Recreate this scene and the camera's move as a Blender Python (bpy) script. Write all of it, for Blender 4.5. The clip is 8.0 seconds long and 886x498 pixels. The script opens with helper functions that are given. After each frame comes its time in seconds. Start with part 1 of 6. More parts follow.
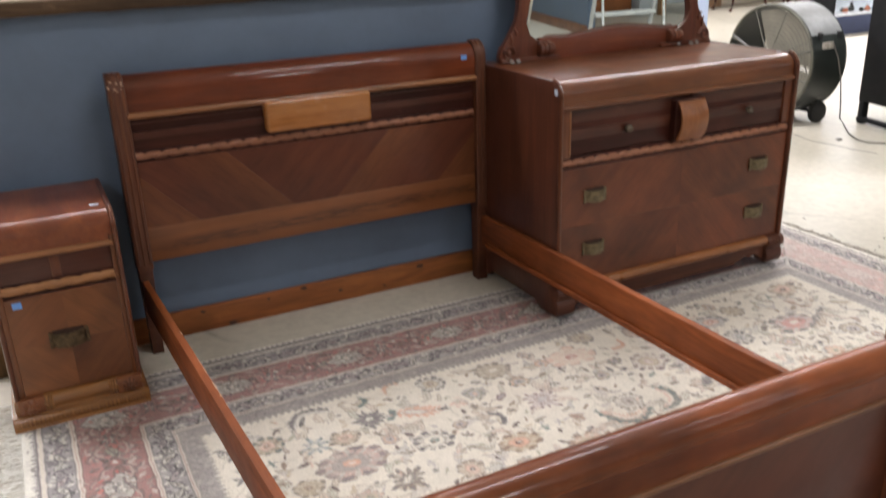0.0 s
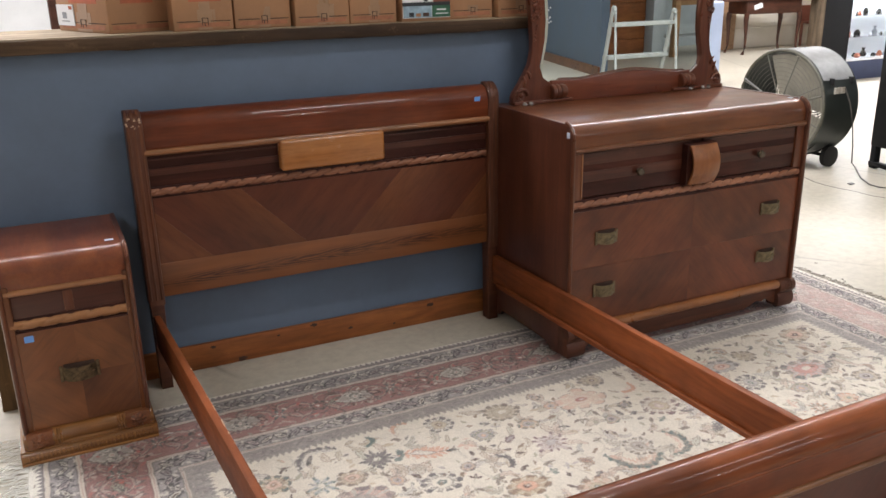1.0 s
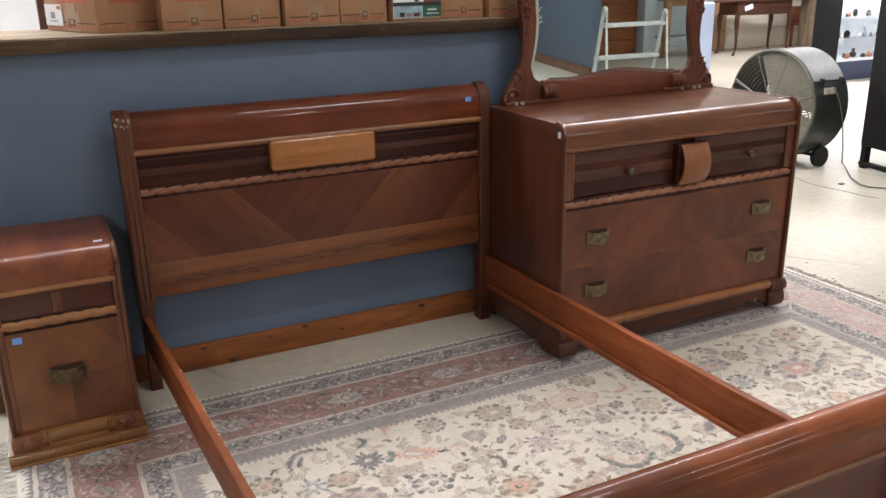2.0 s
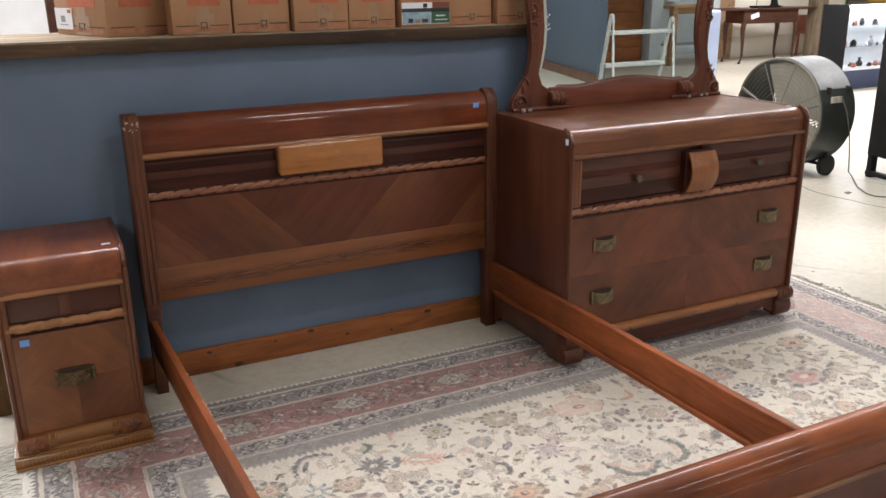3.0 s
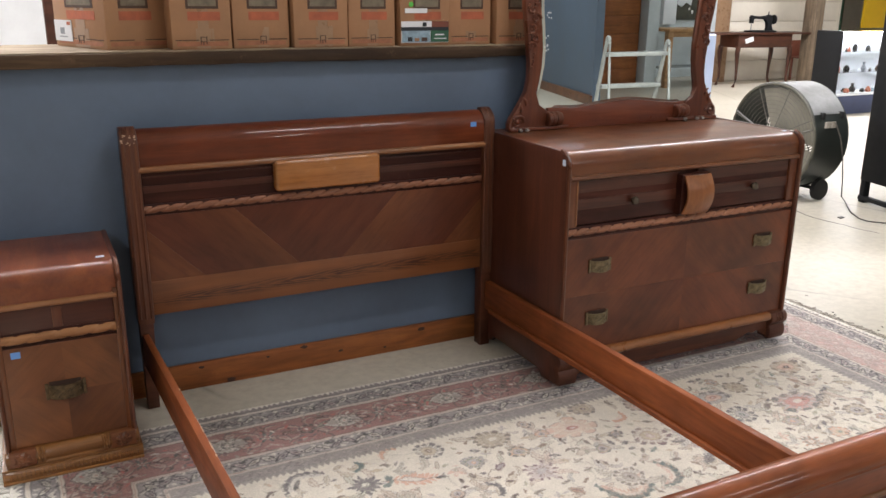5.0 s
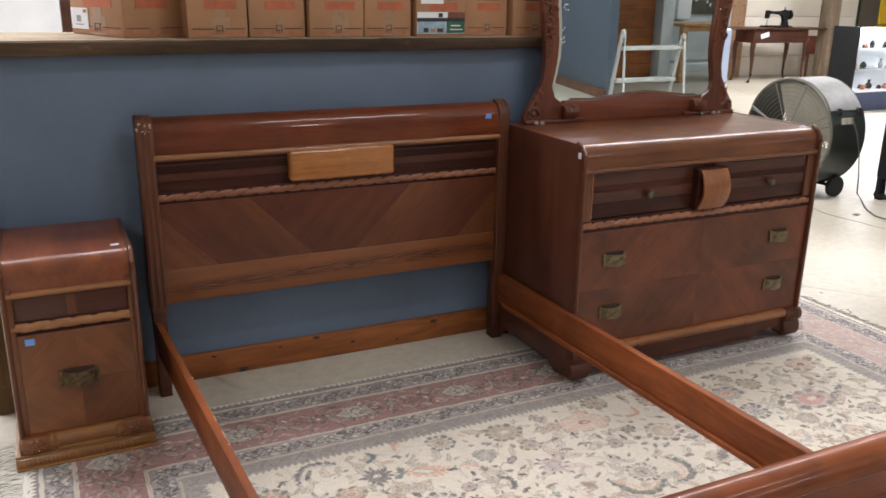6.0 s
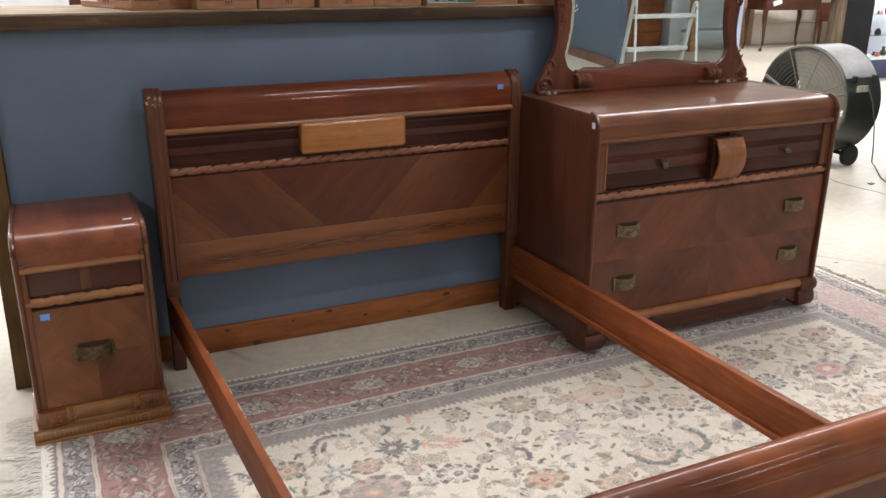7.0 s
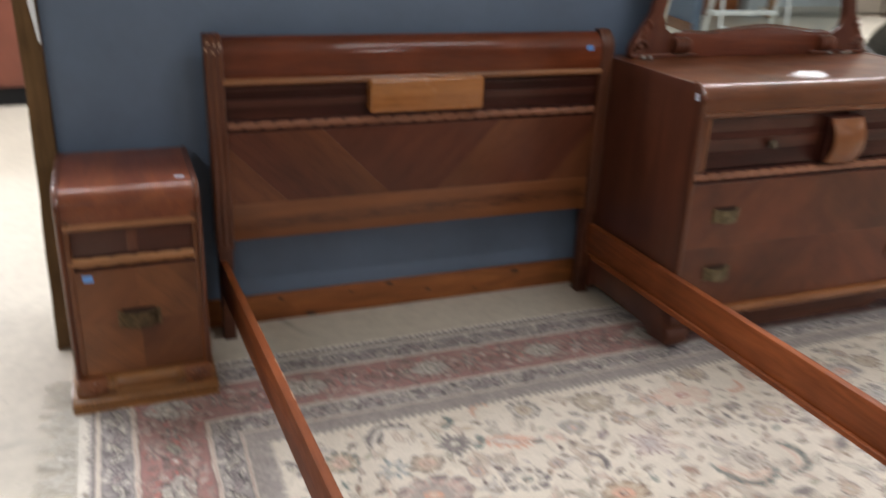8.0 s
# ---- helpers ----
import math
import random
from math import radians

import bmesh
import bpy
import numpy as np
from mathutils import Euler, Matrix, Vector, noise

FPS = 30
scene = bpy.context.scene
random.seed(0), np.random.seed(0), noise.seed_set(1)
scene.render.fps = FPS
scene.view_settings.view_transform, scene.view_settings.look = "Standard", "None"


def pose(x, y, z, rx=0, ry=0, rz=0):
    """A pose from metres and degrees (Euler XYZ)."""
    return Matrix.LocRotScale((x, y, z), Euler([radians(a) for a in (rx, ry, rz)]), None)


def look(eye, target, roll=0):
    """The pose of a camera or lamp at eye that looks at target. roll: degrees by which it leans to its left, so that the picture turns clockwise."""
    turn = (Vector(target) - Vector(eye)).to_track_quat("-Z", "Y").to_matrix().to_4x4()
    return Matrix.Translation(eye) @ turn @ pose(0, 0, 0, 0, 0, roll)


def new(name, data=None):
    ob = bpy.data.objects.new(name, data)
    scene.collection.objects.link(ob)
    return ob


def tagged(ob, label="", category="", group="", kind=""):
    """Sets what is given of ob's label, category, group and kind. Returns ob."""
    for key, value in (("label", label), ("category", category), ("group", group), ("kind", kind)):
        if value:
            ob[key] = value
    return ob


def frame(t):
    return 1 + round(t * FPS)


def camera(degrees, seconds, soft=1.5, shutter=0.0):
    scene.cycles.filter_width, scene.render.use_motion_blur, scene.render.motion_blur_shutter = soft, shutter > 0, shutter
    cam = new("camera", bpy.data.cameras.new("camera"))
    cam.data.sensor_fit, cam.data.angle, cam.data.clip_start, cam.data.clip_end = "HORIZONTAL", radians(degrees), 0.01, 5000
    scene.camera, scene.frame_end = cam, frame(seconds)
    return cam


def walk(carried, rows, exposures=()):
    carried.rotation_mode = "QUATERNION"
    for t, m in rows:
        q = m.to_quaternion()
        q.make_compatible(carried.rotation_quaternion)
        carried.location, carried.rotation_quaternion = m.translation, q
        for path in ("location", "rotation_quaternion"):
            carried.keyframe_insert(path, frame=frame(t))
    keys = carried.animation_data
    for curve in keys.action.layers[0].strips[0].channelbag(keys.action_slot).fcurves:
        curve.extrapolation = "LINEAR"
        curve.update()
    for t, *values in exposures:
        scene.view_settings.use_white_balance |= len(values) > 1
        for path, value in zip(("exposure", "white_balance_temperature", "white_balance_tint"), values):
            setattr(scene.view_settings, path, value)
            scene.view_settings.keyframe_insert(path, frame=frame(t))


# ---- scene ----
cam = camera(55.7, 8.0, shutter=0.55)
PATH = [
    (0, (-0.278, -3.118, 1.464), (0.552, -1.442, 0.754), -1.8),
    (0.2, (-0.29, -3.119, 1.47), (0.539, -1.423, 0.808), -1.6),
    (0.5, (-0.287, -3.117, 1.474), (0.546, -1.421, 0.819), -1.0),
    (1, (-0.281, -3.12, 1.479), (0.541, -1.409, 0.851), -1.1),
    (1.5, (-0.268, -3.119, 1.474), (0.577, -1.416, 0.852), -0.9),
    (1.7, (-0.271, -3.118, 1.474), (0.57, -1.415, 0.848), -1.0),
    (2.8, (-0.28, -3.113, 1.469), (0.555, -1.404, 0.852), -1.1),
    (3, (-0.285, -3.112, 1.473), (0.548, -1.4, 0.861), -0.7),
    (3.5, (-0.289, -3.112, 1.475), (0.552, -1.398, 0.877), -0.3),
    (4, (-0.293, -3.109, 1.477), (0.558, -1.396, 0.889), 0.2),
    (4.5, (-0.293, -3.106, 1.479), (0.557, -1.391, 0.898), 0.1),
    (4.7, (-0.293, -3.104, 1.478), (0.559, -1.389, 0.905), 0.2),
    (5.8, (-0.295, -3.093, 1.472), (0.55, -1.378, 0.888), 1.0),
    (6, (-0.301, -3.088, 1.469), (0.53, -1.367, 0.88), 0.9),
    (6.5, (-0.308, -3.071, 1.468), (0.495, -1.349, 0.845), 0.6),
    (7, (-0.308, -3.069, 1.462), (0.496, -1.357, 0.811), 0.3),
    (7.2, (-0.323, -3.055, 1.467), (0.475, -1.345, 0.805), 0.3),
    (7.4, (-0.314, -3.021, 1.464), (0.453, -1.32, 0.742), 1.1),
    (7.5, (-0.318, -3.008, 1.446), (0.409, -1.31, 0.678), 1.6),
    (7.7, (-0.306, -2.921, 1.453), (0.413, -1.247, 0.629), 3.6),
    (7.8, (-0.312, -2.891, 1.433), (0.404, -1.206, 0.63), 4.1),
    (7.9, (-0.325, -2.809, 1.436), (0.419, -1.127, 0.65), 3.8),
    (8, (-0.276, -2.784, 1.425), (0.411, -1.061, 0.677), 2.3),
]
walk(cam, [(t, look(eye, target, roll)) for t, eye, target, roll in PATH], [(0, 0.0), (7.0, 0.0), (7.6, -0.1), (8.0, -0.15)])

# ---- world, lamps and exposure ----
world = bpy.data.worlds.new("dim_hall")
scene.world = world
world.use_nodes = True
world.node_tree.nodes["Background"].inputs["Color"].default_value = (0.9, 0.95, 1.0, 1)
world.node_tree.nodes["Background"].inputs["Strength"].default_value = 0.035

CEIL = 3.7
# all out of view: some placed from highlights, others added to brighten an area
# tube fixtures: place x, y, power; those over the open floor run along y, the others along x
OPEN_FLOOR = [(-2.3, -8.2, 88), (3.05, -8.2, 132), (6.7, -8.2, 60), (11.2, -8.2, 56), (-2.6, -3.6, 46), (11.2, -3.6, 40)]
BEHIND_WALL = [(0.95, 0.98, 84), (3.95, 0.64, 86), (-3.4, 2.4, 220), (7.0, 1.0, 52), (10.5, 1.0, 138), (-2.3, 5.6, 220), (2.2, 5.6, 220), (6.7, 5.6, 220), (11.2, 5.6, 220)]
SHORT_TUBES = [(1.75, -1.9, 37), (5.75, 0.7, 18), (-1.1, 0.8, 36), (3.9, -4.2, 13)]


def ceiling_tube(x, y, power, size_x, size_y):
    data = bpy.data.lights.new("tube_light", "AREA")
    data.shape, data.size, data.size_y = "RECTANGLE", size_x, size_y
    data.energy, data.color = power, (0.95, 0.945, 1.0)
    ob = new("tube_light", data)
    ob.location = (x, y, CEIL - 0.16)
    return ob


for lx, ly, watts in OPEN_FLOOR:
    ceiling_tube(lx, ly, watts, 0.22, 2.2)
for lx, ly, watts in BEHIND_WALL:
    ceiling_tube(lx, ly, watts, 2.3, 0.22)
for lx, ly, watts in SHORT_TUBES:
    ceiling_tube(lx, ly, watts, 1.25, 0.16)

# ---- materials ----
class Tree:
    """A short way to write node trees."""

    def __init__(self, name):
        self.mat = bpy.data.materials.new(name)
        self.mat.use_nodes = True
        self.t = self.mat.node_tree
        self.bsdf = self.t.nodes["Principled BSDF"]

    def add(self, kind, operation=None):
        n = self.t.nodes.new(kind)
        if operation:
            n.operation = operation
        return n

    def put(self, node, **sockets):
        for key, value in sockets.items():
            socket = node.inputs[key.replace("_", " ")]
            if isinstance(value, bpy.types.NodeSocket):
                self.t.links.new(value, socket)
            else:
                socket.default_value = value
        return node

    def coords(self, turn=(0, 0, 0), stretch=(1, 1, 1)):
        tc = self.add("ShaderNodeTexCoord")
        info = self.add("ShaderNodeObjectInfo")
        shift = self.add("ShaderNodeVectorMath", operation="MULTIPLY")
        self.t.links.new(info.outputs["Random"], shift.inputs[0])
        shift.inputs[1].default_value = (7.3, 5.1, 9.7)
        plus = self.add("ShaderNodeVectorMath", operation="ADD")
        self.t.links.new(tc.outputs["Object"], plus.inputs[0])
        self.t.links.new(shift.outputs[0], plus.inputs[1])
        rot = self.add("ShaderNodeMapping")
        self.put(rot, Vector=plus.outputs[0], Rotation=[radians(a) for a in turn])
        mp = self.add("ShaderNodeMapping")
        self.put(mp, Vector=rot.outputs[0], Scale=stretch)
        return mp.outputs[0], plus.outputs[0]

    def noise(self, vector, scale, detail=4, rough=0.55, distort=0.0):
        n = self.add("ShaderNodeTexNoise")
        self.put(n, Vector=vector, Scale=scale, Detail=detail, Roughness=rough, Distortion=distort)
        return n.outputs["Fac"]

    def add_noise_color(self, vector, scale):
        n = self.add("ShaderNodeTexNoise")
        self.put(n, Vector=vector, Scale=scale, Detail=4)
        return n.outputs["Color"]

    def ramp(self, fac, *stops):
        r = self.add("ShaderNodeValToRGB")
        while len(r.color_ramp.elements) < len(stops):
            r.color_ramp.elements.new(0.5)
        for e, (p, c) in zip(r.color_ramp.elements, stops):
            e.position, e.color = p, (*(c if isinstance(c, tuple) else (c, c, c)), 1)
        self.t.links.new(fac, r.inputs[0])
        return r.outputs[0]

    def mix(self, fac, a, b, blend="MIX"):
        m = self.add("ShaderNodeMix")
        m.data_type, m.blend_type = "RGBA", blend
        for socket, value in ((m.inputs[0], fac), (m.inputs[6], a), (m.inputs[7], b)):
            if isinstance(value, bpy.types.NodeSocket):
                self.t.links.new(value, socket)
            else:
                socket.default_value = value if not isinstance(value, tuple) else (*value, 1)
        return m.outputs[2]

    def bump(self, height, strength=0.2, distance=0.002):
        b = self.add("ShaderNodeBump")
        self.put(b, Height=height, Strength=strength, Distance=distance)
        self.t.links.new(b.outputs[0], self.bsdf.inputs["Normal"])

    def finish(self, color=None, rough=None, metal=None, coat=None):
        for key, value in (("Base Color", color), ("Roughness", rough), ("Metallic", metal), ("Coat Weight", coat)):
            if value is None:
                continue
            if isinstance(value, bpy.types.NodeSocket):
                self.t.links.new(value, self.bsdf.inputs[key])
            else:
                self.bsdf.inputs[key].default_value = (*value, 1) if isinstance(value, tuple) else value
        return self.mat


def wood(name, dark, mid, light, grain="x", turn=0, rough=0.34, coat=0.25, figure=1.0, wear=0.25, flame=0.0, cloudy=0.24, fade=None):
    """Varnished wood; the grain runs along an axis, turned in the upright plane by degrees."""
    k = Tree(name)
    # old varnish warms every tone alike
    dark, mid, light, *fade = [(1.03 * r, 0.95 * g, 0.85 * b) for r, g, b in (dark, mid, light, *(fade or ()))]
    across = 16 * figure
    stretch = {"x": (1.3, across, across), "y": (across, 1.3, across), "z": (across, across, 1.3)}[grain]
    v, plain = k.coords((0, turn, 0), stretch)
    figured = k.noise(v, 1.0, 6, 0.62, 0.7)
    col = k.ramp(figured, (0.28, dark), (0.5, mid), (0.74, light))
    if fade:
        other = k.ramp(figured, (0.28, fade[0]), (0.5, fade[1]), (0.74, fade[2]))
        tone = k.add("ShaderNodeAttribute")
        tone.attribute_name = "figure"
        col = k.mix(k.ramp(tone.outputs["Fac"], (0.35, 0.0), (0.95, 1.0)), col, other)
    if flame:
        w, _ = k.coords((0, turn, 0), {"x": (1.0, 7.0, 7.0), "y": (7.0, 1.0, 7.0), "z": (7.0, 7.0, 1.0)}[grain])
        rings = k.add("ShaderNodeMath", "MULTIPLY")
        k.t.links.new(k.noise(w, 0.9, 1.5, 0.4, 0.4), rings.inputs[0])
        rings.inputs[1].default_value = 13.0
        swing = k.add("ShaderNodeMath", "PINGPONG")
        k.t.links.new(rings.outputs[0], swing.inputs[0])
        swing.inputs[1].default_value = 0.5
        line = k.ramp(swing.outputs[0], (0.1, 1.0 - flame), (0.3, 1.0), (0.5, 1.08))
        col = k.mix(1.0, col, line, "MULTIPLY")
    pores = k.noise(v, 7.0, 3, 0.7)
    col = k.mix(0.3, col, k.ramp(pores, (0.36, 0.5), (0.52, 1.0)), "MULTIPLY")
    cloud = k.noise(plain, 3.2, 3, 0.6)
    col = k.mix(1.0, col, k.ramp(cloud, (0.3, 1 - cloudy), (0.7, 1 + cloudy * 0.75)), "MULTIPLY")
    smoky = k.noise(v, 0.35, 4, 0.65, 1.2)
    col = k.mix(0.42, col, k.ramp(smoky, (0.32, 0.62), (0.5, 1.0), (0.7, 1.12)), "MULTIPLY")
    worn = k.ramp(k.noise(plain, 17.0, 7, 0.72), (0.6, 0.0), (0.74, 1.0))
    col = k.mix(k.ramp(worn, (0.0, 0.0), (1.0, wear)), col, tuple(min(1, c * 1.7 + 0.02) for c in light))
    k.bump(pores, 0.015, 0.0004)
    r = k.ramp(k.noise(plain, 9.0, 5, 0.7), (0.3, rough - 0.04), (0.75, rough + 0.08))
    k.bsdf.inputs["Coat Roughness"].default_value = 0.16
    k.bsdf.inputs["Specular IOR Level"].default_value = 0.34
    return k.finish(col, r, 0.0, coat)


def plain(name, color, rough=0.6, metal=0.0, vary=0.2, scale=8.0, relief=0.15, coat=0.0, depth=0.001):
    """Paint, plastic, card or metal with stains and a fine relief."""
    k = Tree(name)
    v, _ = k.coords()
    broad = k.noise(v, scale, 4, 0.6)
    fine = k.noise(v, scale * 14, 3, 0.6)
    col = k.mix(1.0, color, k.ramp(broad, (0.3, 1 - vary), (0.72, 1 + vary * 0.6)), "MULTIPLY")
    col = k.mix(0.5, col, k.ramp(fine, (0.3, 1 - vary * 0.6), (0.7, 1.0)), "MULTIPLY")
    k.bump(fine, relief, depth)
    return k.finish(col, k.ramp(broad, (0.3, rough * 0.85), (0.7, min(1, rough * 1.12))), metal, coat)


# walnut-stained suite
W_ROLL_H = wood("deep_red_walnut_roll", (0.0877, 0.0188, 0.00697), (0.13, 0.031, 0.0107), (0.171, 0.047, 0.0155), "x", 0, 0.4, 0.34, 1.0, 0.03, 0.0, 0.36)
W_ROLL_H.node_tree.nodes["Principled BSDF"].inputs["Specular IOR Level"].default_value = 0.16
W_ROLL_H.node_tree.nodes["Principled BSDF"].inputs["Coat Roughness"].default_value = 0.06
W_TOP = wood("brown_walnut_top", (0.094, 0.0285, 0.0103), (0.137, 0.0458, 0.016), (0.185, 0.0685, 0.0235), "x", 0, 0.4, 0.5, 0.8, 0.14, 0.0, 0.34)
W_TOP.node_tree.nodes["Principled BSDF"].inputs["Coat Roughness"].default_value = 0.07
W_TOP.node_tree.nodes["Principled BSDF"].inputs["Specular IOR Level"].default_value = 0.28
W_ROLL_V = wood("red_walnut_cross_grain", (0.102, 0.0248, 0.00857), (0.145, 0.0391, 0.0133), (0.196, 0.0617, 0.0209), "y", 0, 0.34, 0.45, 1.0, 0.05)
W_DARK = wood("dark_walnut_band", (0.019, 0.006, 0.0048), (0.04, 0.0124, 0.0095), (0.078, 0.0255, 0.0168), "x", 0, 0.36, 0.0, 0.6)
W_DARK.node_tree.nodes["Principled BSDF"].inputs["Specular IOR Level"].default_value = 0.2
W_BURL = wood("burl_inlay", (0.037, 0.0108, 0.0066), (0.06, 0.0186, 0.0108), (0.086, 0.0292, 0.0168), "x", 0, 0.36, 0.2, 2.0)
W_SIDE = wood("walnut_side_panel", (0.056, 0.0168, 0.0102), (0.082, 0.026, 0.0148), (0.11, 0.037, 0.0195), "z", 0, 0.38, 0.15, 1.0, 0.1)
W_SIDE.node_tree.nodes["Principled BSDF"].inputs["Specular IOR Level"].default_value = 0.5
W_STILE = wood("walnut_stile", (0.0713, 0.0217, 0.011), (0.111, 0.0376, 0.0176), (0.16, 0.0611, 0.0278), "z", 0, 0.32, 0.25)
PALE_LEAF, DEEP_LEAF = ((0.115, 0.038, 0.016), (0.142, 0.049, 0.02), (0.165, 0.06, 0.024)), ((0.078, 0.0225, 0.0115), (0.096, 0.0285, 0.014), (0.115, 0.036, 0.0165))
W_VEN_A = wood("veneer_leaning_left_pale", *PALE_LEAF, "x", -45, 0.4, 0.2, 0.5, 0.06, 0.0, 0.2)
W_VEN_A2 = wood("veneer_leaning_right_pale", *PALE_LEAF, "x", 45, 0.4, 0.2, 0.5, 0.06, 0.0, 0.2)
W_VEN_B = wood("veneer_deep", *DEEP_LEAF, "x", 45, 0.4, 0.2, 0.5, 0.06, 0.0, 0.2)
W_VEN_M = wood("veneer_fading_left", *DEEP_LEAF, "x", -45, 0.4, 0.2, 0.5, 0.06, 0.0, 0.2, PALE_LEAF)
W_VEN_R = wood("veneer_fading_right", *DEEP_LEAF, "x", 45, 0.4, 0.2, 0.5, 0.06, 0.0, 0.2, PALE_LEAF)
W_FRONT_L = wood("front_veneer_left", (0.094, 0.0262, 0.0112), (0.12, 0.035, 0.0142), (0.15, 0.0465, 0.0185), "x", 45, 0.34, 0.2, 0.6, 0.12, 0.0, 0.5)
W_FRONT_R = wood("front_veneer_right", (0.094, 0.0262, 0.0112), (0.12, 0.035, 0.0142), (0.15, 0.0465, 0.0185), "x", -45, 0.34, 0.2, 0.6, 0.12, 0.0, 0.5)
W_DOOR_A = wood("door_veneer_pale", (0.122, 0.0463, 0.0171), (0.152, 0.0598, 0.0219), (0.183, 0.0732, 0.0281), "x", -45, 0.36, 0.2, 0.7, 0.12, 0.0, 0.45)
W_DOOR_B = wood("door_veneer_deep", (0.11, 0.0403, 0.0147), (0.137, 0.0513, 0.0183), (0.165, 0.0635, 0.0232), "x", 45, 0.36, 0.2, 0.7, 0.12, 0.0, 0.45)
W_BLOND = wood("blond_maple", (0.27, 0.11, 0.034), (0.33, 0.14, 0.044), (0.385, 0.172, 0.056), "x", 0, 0.24, 0.6, 0.7, 0.04)
W_BLOND_Z = wood("blond_maple_upright", (0.17, 0.06, 0.022), (0.23, 0.088, 0.032), (0.28, 0.115, 0.042), "z", 0, 0.34, 0.25, 0.8, 0.1)
W_ROPE = wood("carved_rope_maple", (0.184, 0.0739, 0.0396), (0.258, 0.113, 0.066), (0.331, 0.158, 0.0968), "x", 0, 0.4, 0.2, 1.0, 0.3)
W_ROPE_Y = wood("golden_rope_maple", (0.22, 0.1, 0.042), (0.31, 0.152, 0.066), (0.4, 0.215, 0.105), "x", 0, 0.4, 0.2, 1.0, 0.3)
W_BEDPOST = wood("dull_walnut_post", (0.06, 0.0195, 0.0105), (0.092, 0.032, 0.0158), (0.13, 0.049, 0.0235), "z", 0, 0.4, 0.2)
W_FEET = wood("dark_walnut_feet", (0.05, 0.0155, 0.0082), (0.076, 0.025, 0.0124), (0.108, 0.0382, 0.0182), "x", 0, 0.5, 0.06)
W_MOLD_D = wood("brown_moulding", (0.1, 0.036, 0.016), (0.148, 0.056, 0.025), (0.2, 0.08, 0.036), "x", 0, 0.3, 0.3)
W_MOLD = wood("honey_moulding", (0.16, 0.068, 0.0298), (0.232, 0.104, 0.0467), (0.296, 0.144, 0.068), "x", 0, 0.3, 0.35)
W_RAIL = wood("orange_stained_rail", (0.155, 0.043, 0.0138), (0.222, 0.0648, 0.0205), (0.28, 0.09, 0.0295), "y", 0, 0.52, 0.05, 1.0, 0.12, 0.08, 0.34)
W_BASE = wood("golden_base", (0.158, 0.0658, 0.0193), (0.248, 0.114, 0.0358), (0.35, 0.171, 0.0578), "x", 0, 0.3, 0.6, 1.0, 0.2)
W_MIRR = wood("red_walnut_frame", (0.077, 0.0225, 0.0132), (0.125, 0.04, 0.0218), (0.178, 0.063, 0.035), "z", 0, 0.3, 0.35)
W_MIRR_X = wood("red_walnut_rail", (0.104, 0.028, 0.0145), (0.157, 0.046, 0.0235), (0.21, 0.069, 0.035), "x", 0, 0.3, 0.35)
W_FOOT = wood("glossy_footboard_walnut", (0.118, 0.031, 0.0098), (0.168, 0.048, 0.0145), (0.22, 0.068, 0.021), "x", 0, 0.4, 0.36, 0.8, 0.2, 0.0, 0.55)
W_FOOT.node_tree.nodes["Principled BSDF"].inputs["Specular IOR Level"].default_value = 0.18
W_BASE_R = wood("amber_base_moulding", (0.165, 0.064, 0.022), (0.24, 0.096, 0.034), (0.31, 0.13, 0.048), "x", 0, 0.3, 0.6, 1.0, 0.15)
W_EDGE = wood("golden_brown_stile", (0.1, 0.036, 0.014), (0.145, 0.054, 0.02), (0.19, 0.074, 0.028), "z", 0, 0.34, 0.3, 1.0, 0.2)
W_FOOT.node_tree.nodes["Principled BSDF"].inputs["Coat Roughness"].default_value = 0.09
W_RAIL.node_tree.nodes["Principled BSDF"].inputs["Specular IOR Level"].default_value = 0.2
W_ROSE = wood("reddish_carved_block", (0.125, 0.0449, 0.0192), (0.182, 0.0686, 0.03), (0.251, 0.106, 0.0456), "x", 0, 0.4, 0.2, 1.0, 0.3)
W_PINE = wood("knotty_pine", (0.19, 0.064, 0.02), (0.285, 0.102, 0.03), (0.36, 0.14, 0.043), "x", 0, 0.5, 0.05, 0.8, 0.2, 0.16, 0.25)
W_LEDGE = wood("rough_dark_timber", (0.026, 0.016, 0.011), (0.058, 0.036, 0.021), (0.12, 0.078, 0.047), "x", 0, 0.8, 0.0, 1.4, 0.5)
W_LEDGETOP = wood("worn_bare_counter", (0.2, 0.158, 0.112), (0.31, 0.256, 0.19), (0.42, 0.36, 0.28), "x", 0, 0.6, 0.0)
W_POST = wood("rough_brown_post", (0.06, 0.036, 0.015), (0.115, 0.068, 0.028), (0.18, 0.11, 0.05), "z", 0, 0.85, 0.0, 1.2, 0.5)
W_GREY = wood("weathered_column", (0.088, 0.068, 0.048), (0.152, 0.12, 0.088), (0.224, 0.18, 0.136), "z", 0, 0.85, 0.0)
W_TABLE = wood("mahogany_table", (0.0324, 0.0115, 0.0072), (0.0576, 0.0216, 0.013), (0.0864, 0.0324, 0.0202), "x", 0, 0.4, 0.15)
W_COUNTER = wood("light_pine_counter", (0.3, 0.17, 0.085), (0.4, 0.245, 0.13), (0.5, 0.33, 0.19), "x", 0, 0.5, 0.1, 0.8, 0.15)
W_DOOR = wood("orange_panel_boards", (0.17, 0.06, 0.02), (0.24, 0.09, 0.031), (0.31, 0.128, 0.048), "x", 0, 0.5, 0.05)
M_KNOT = plain("pine_knot", (0.06, 0.02, 0.009), 0.6, 0, 0.6, 90)
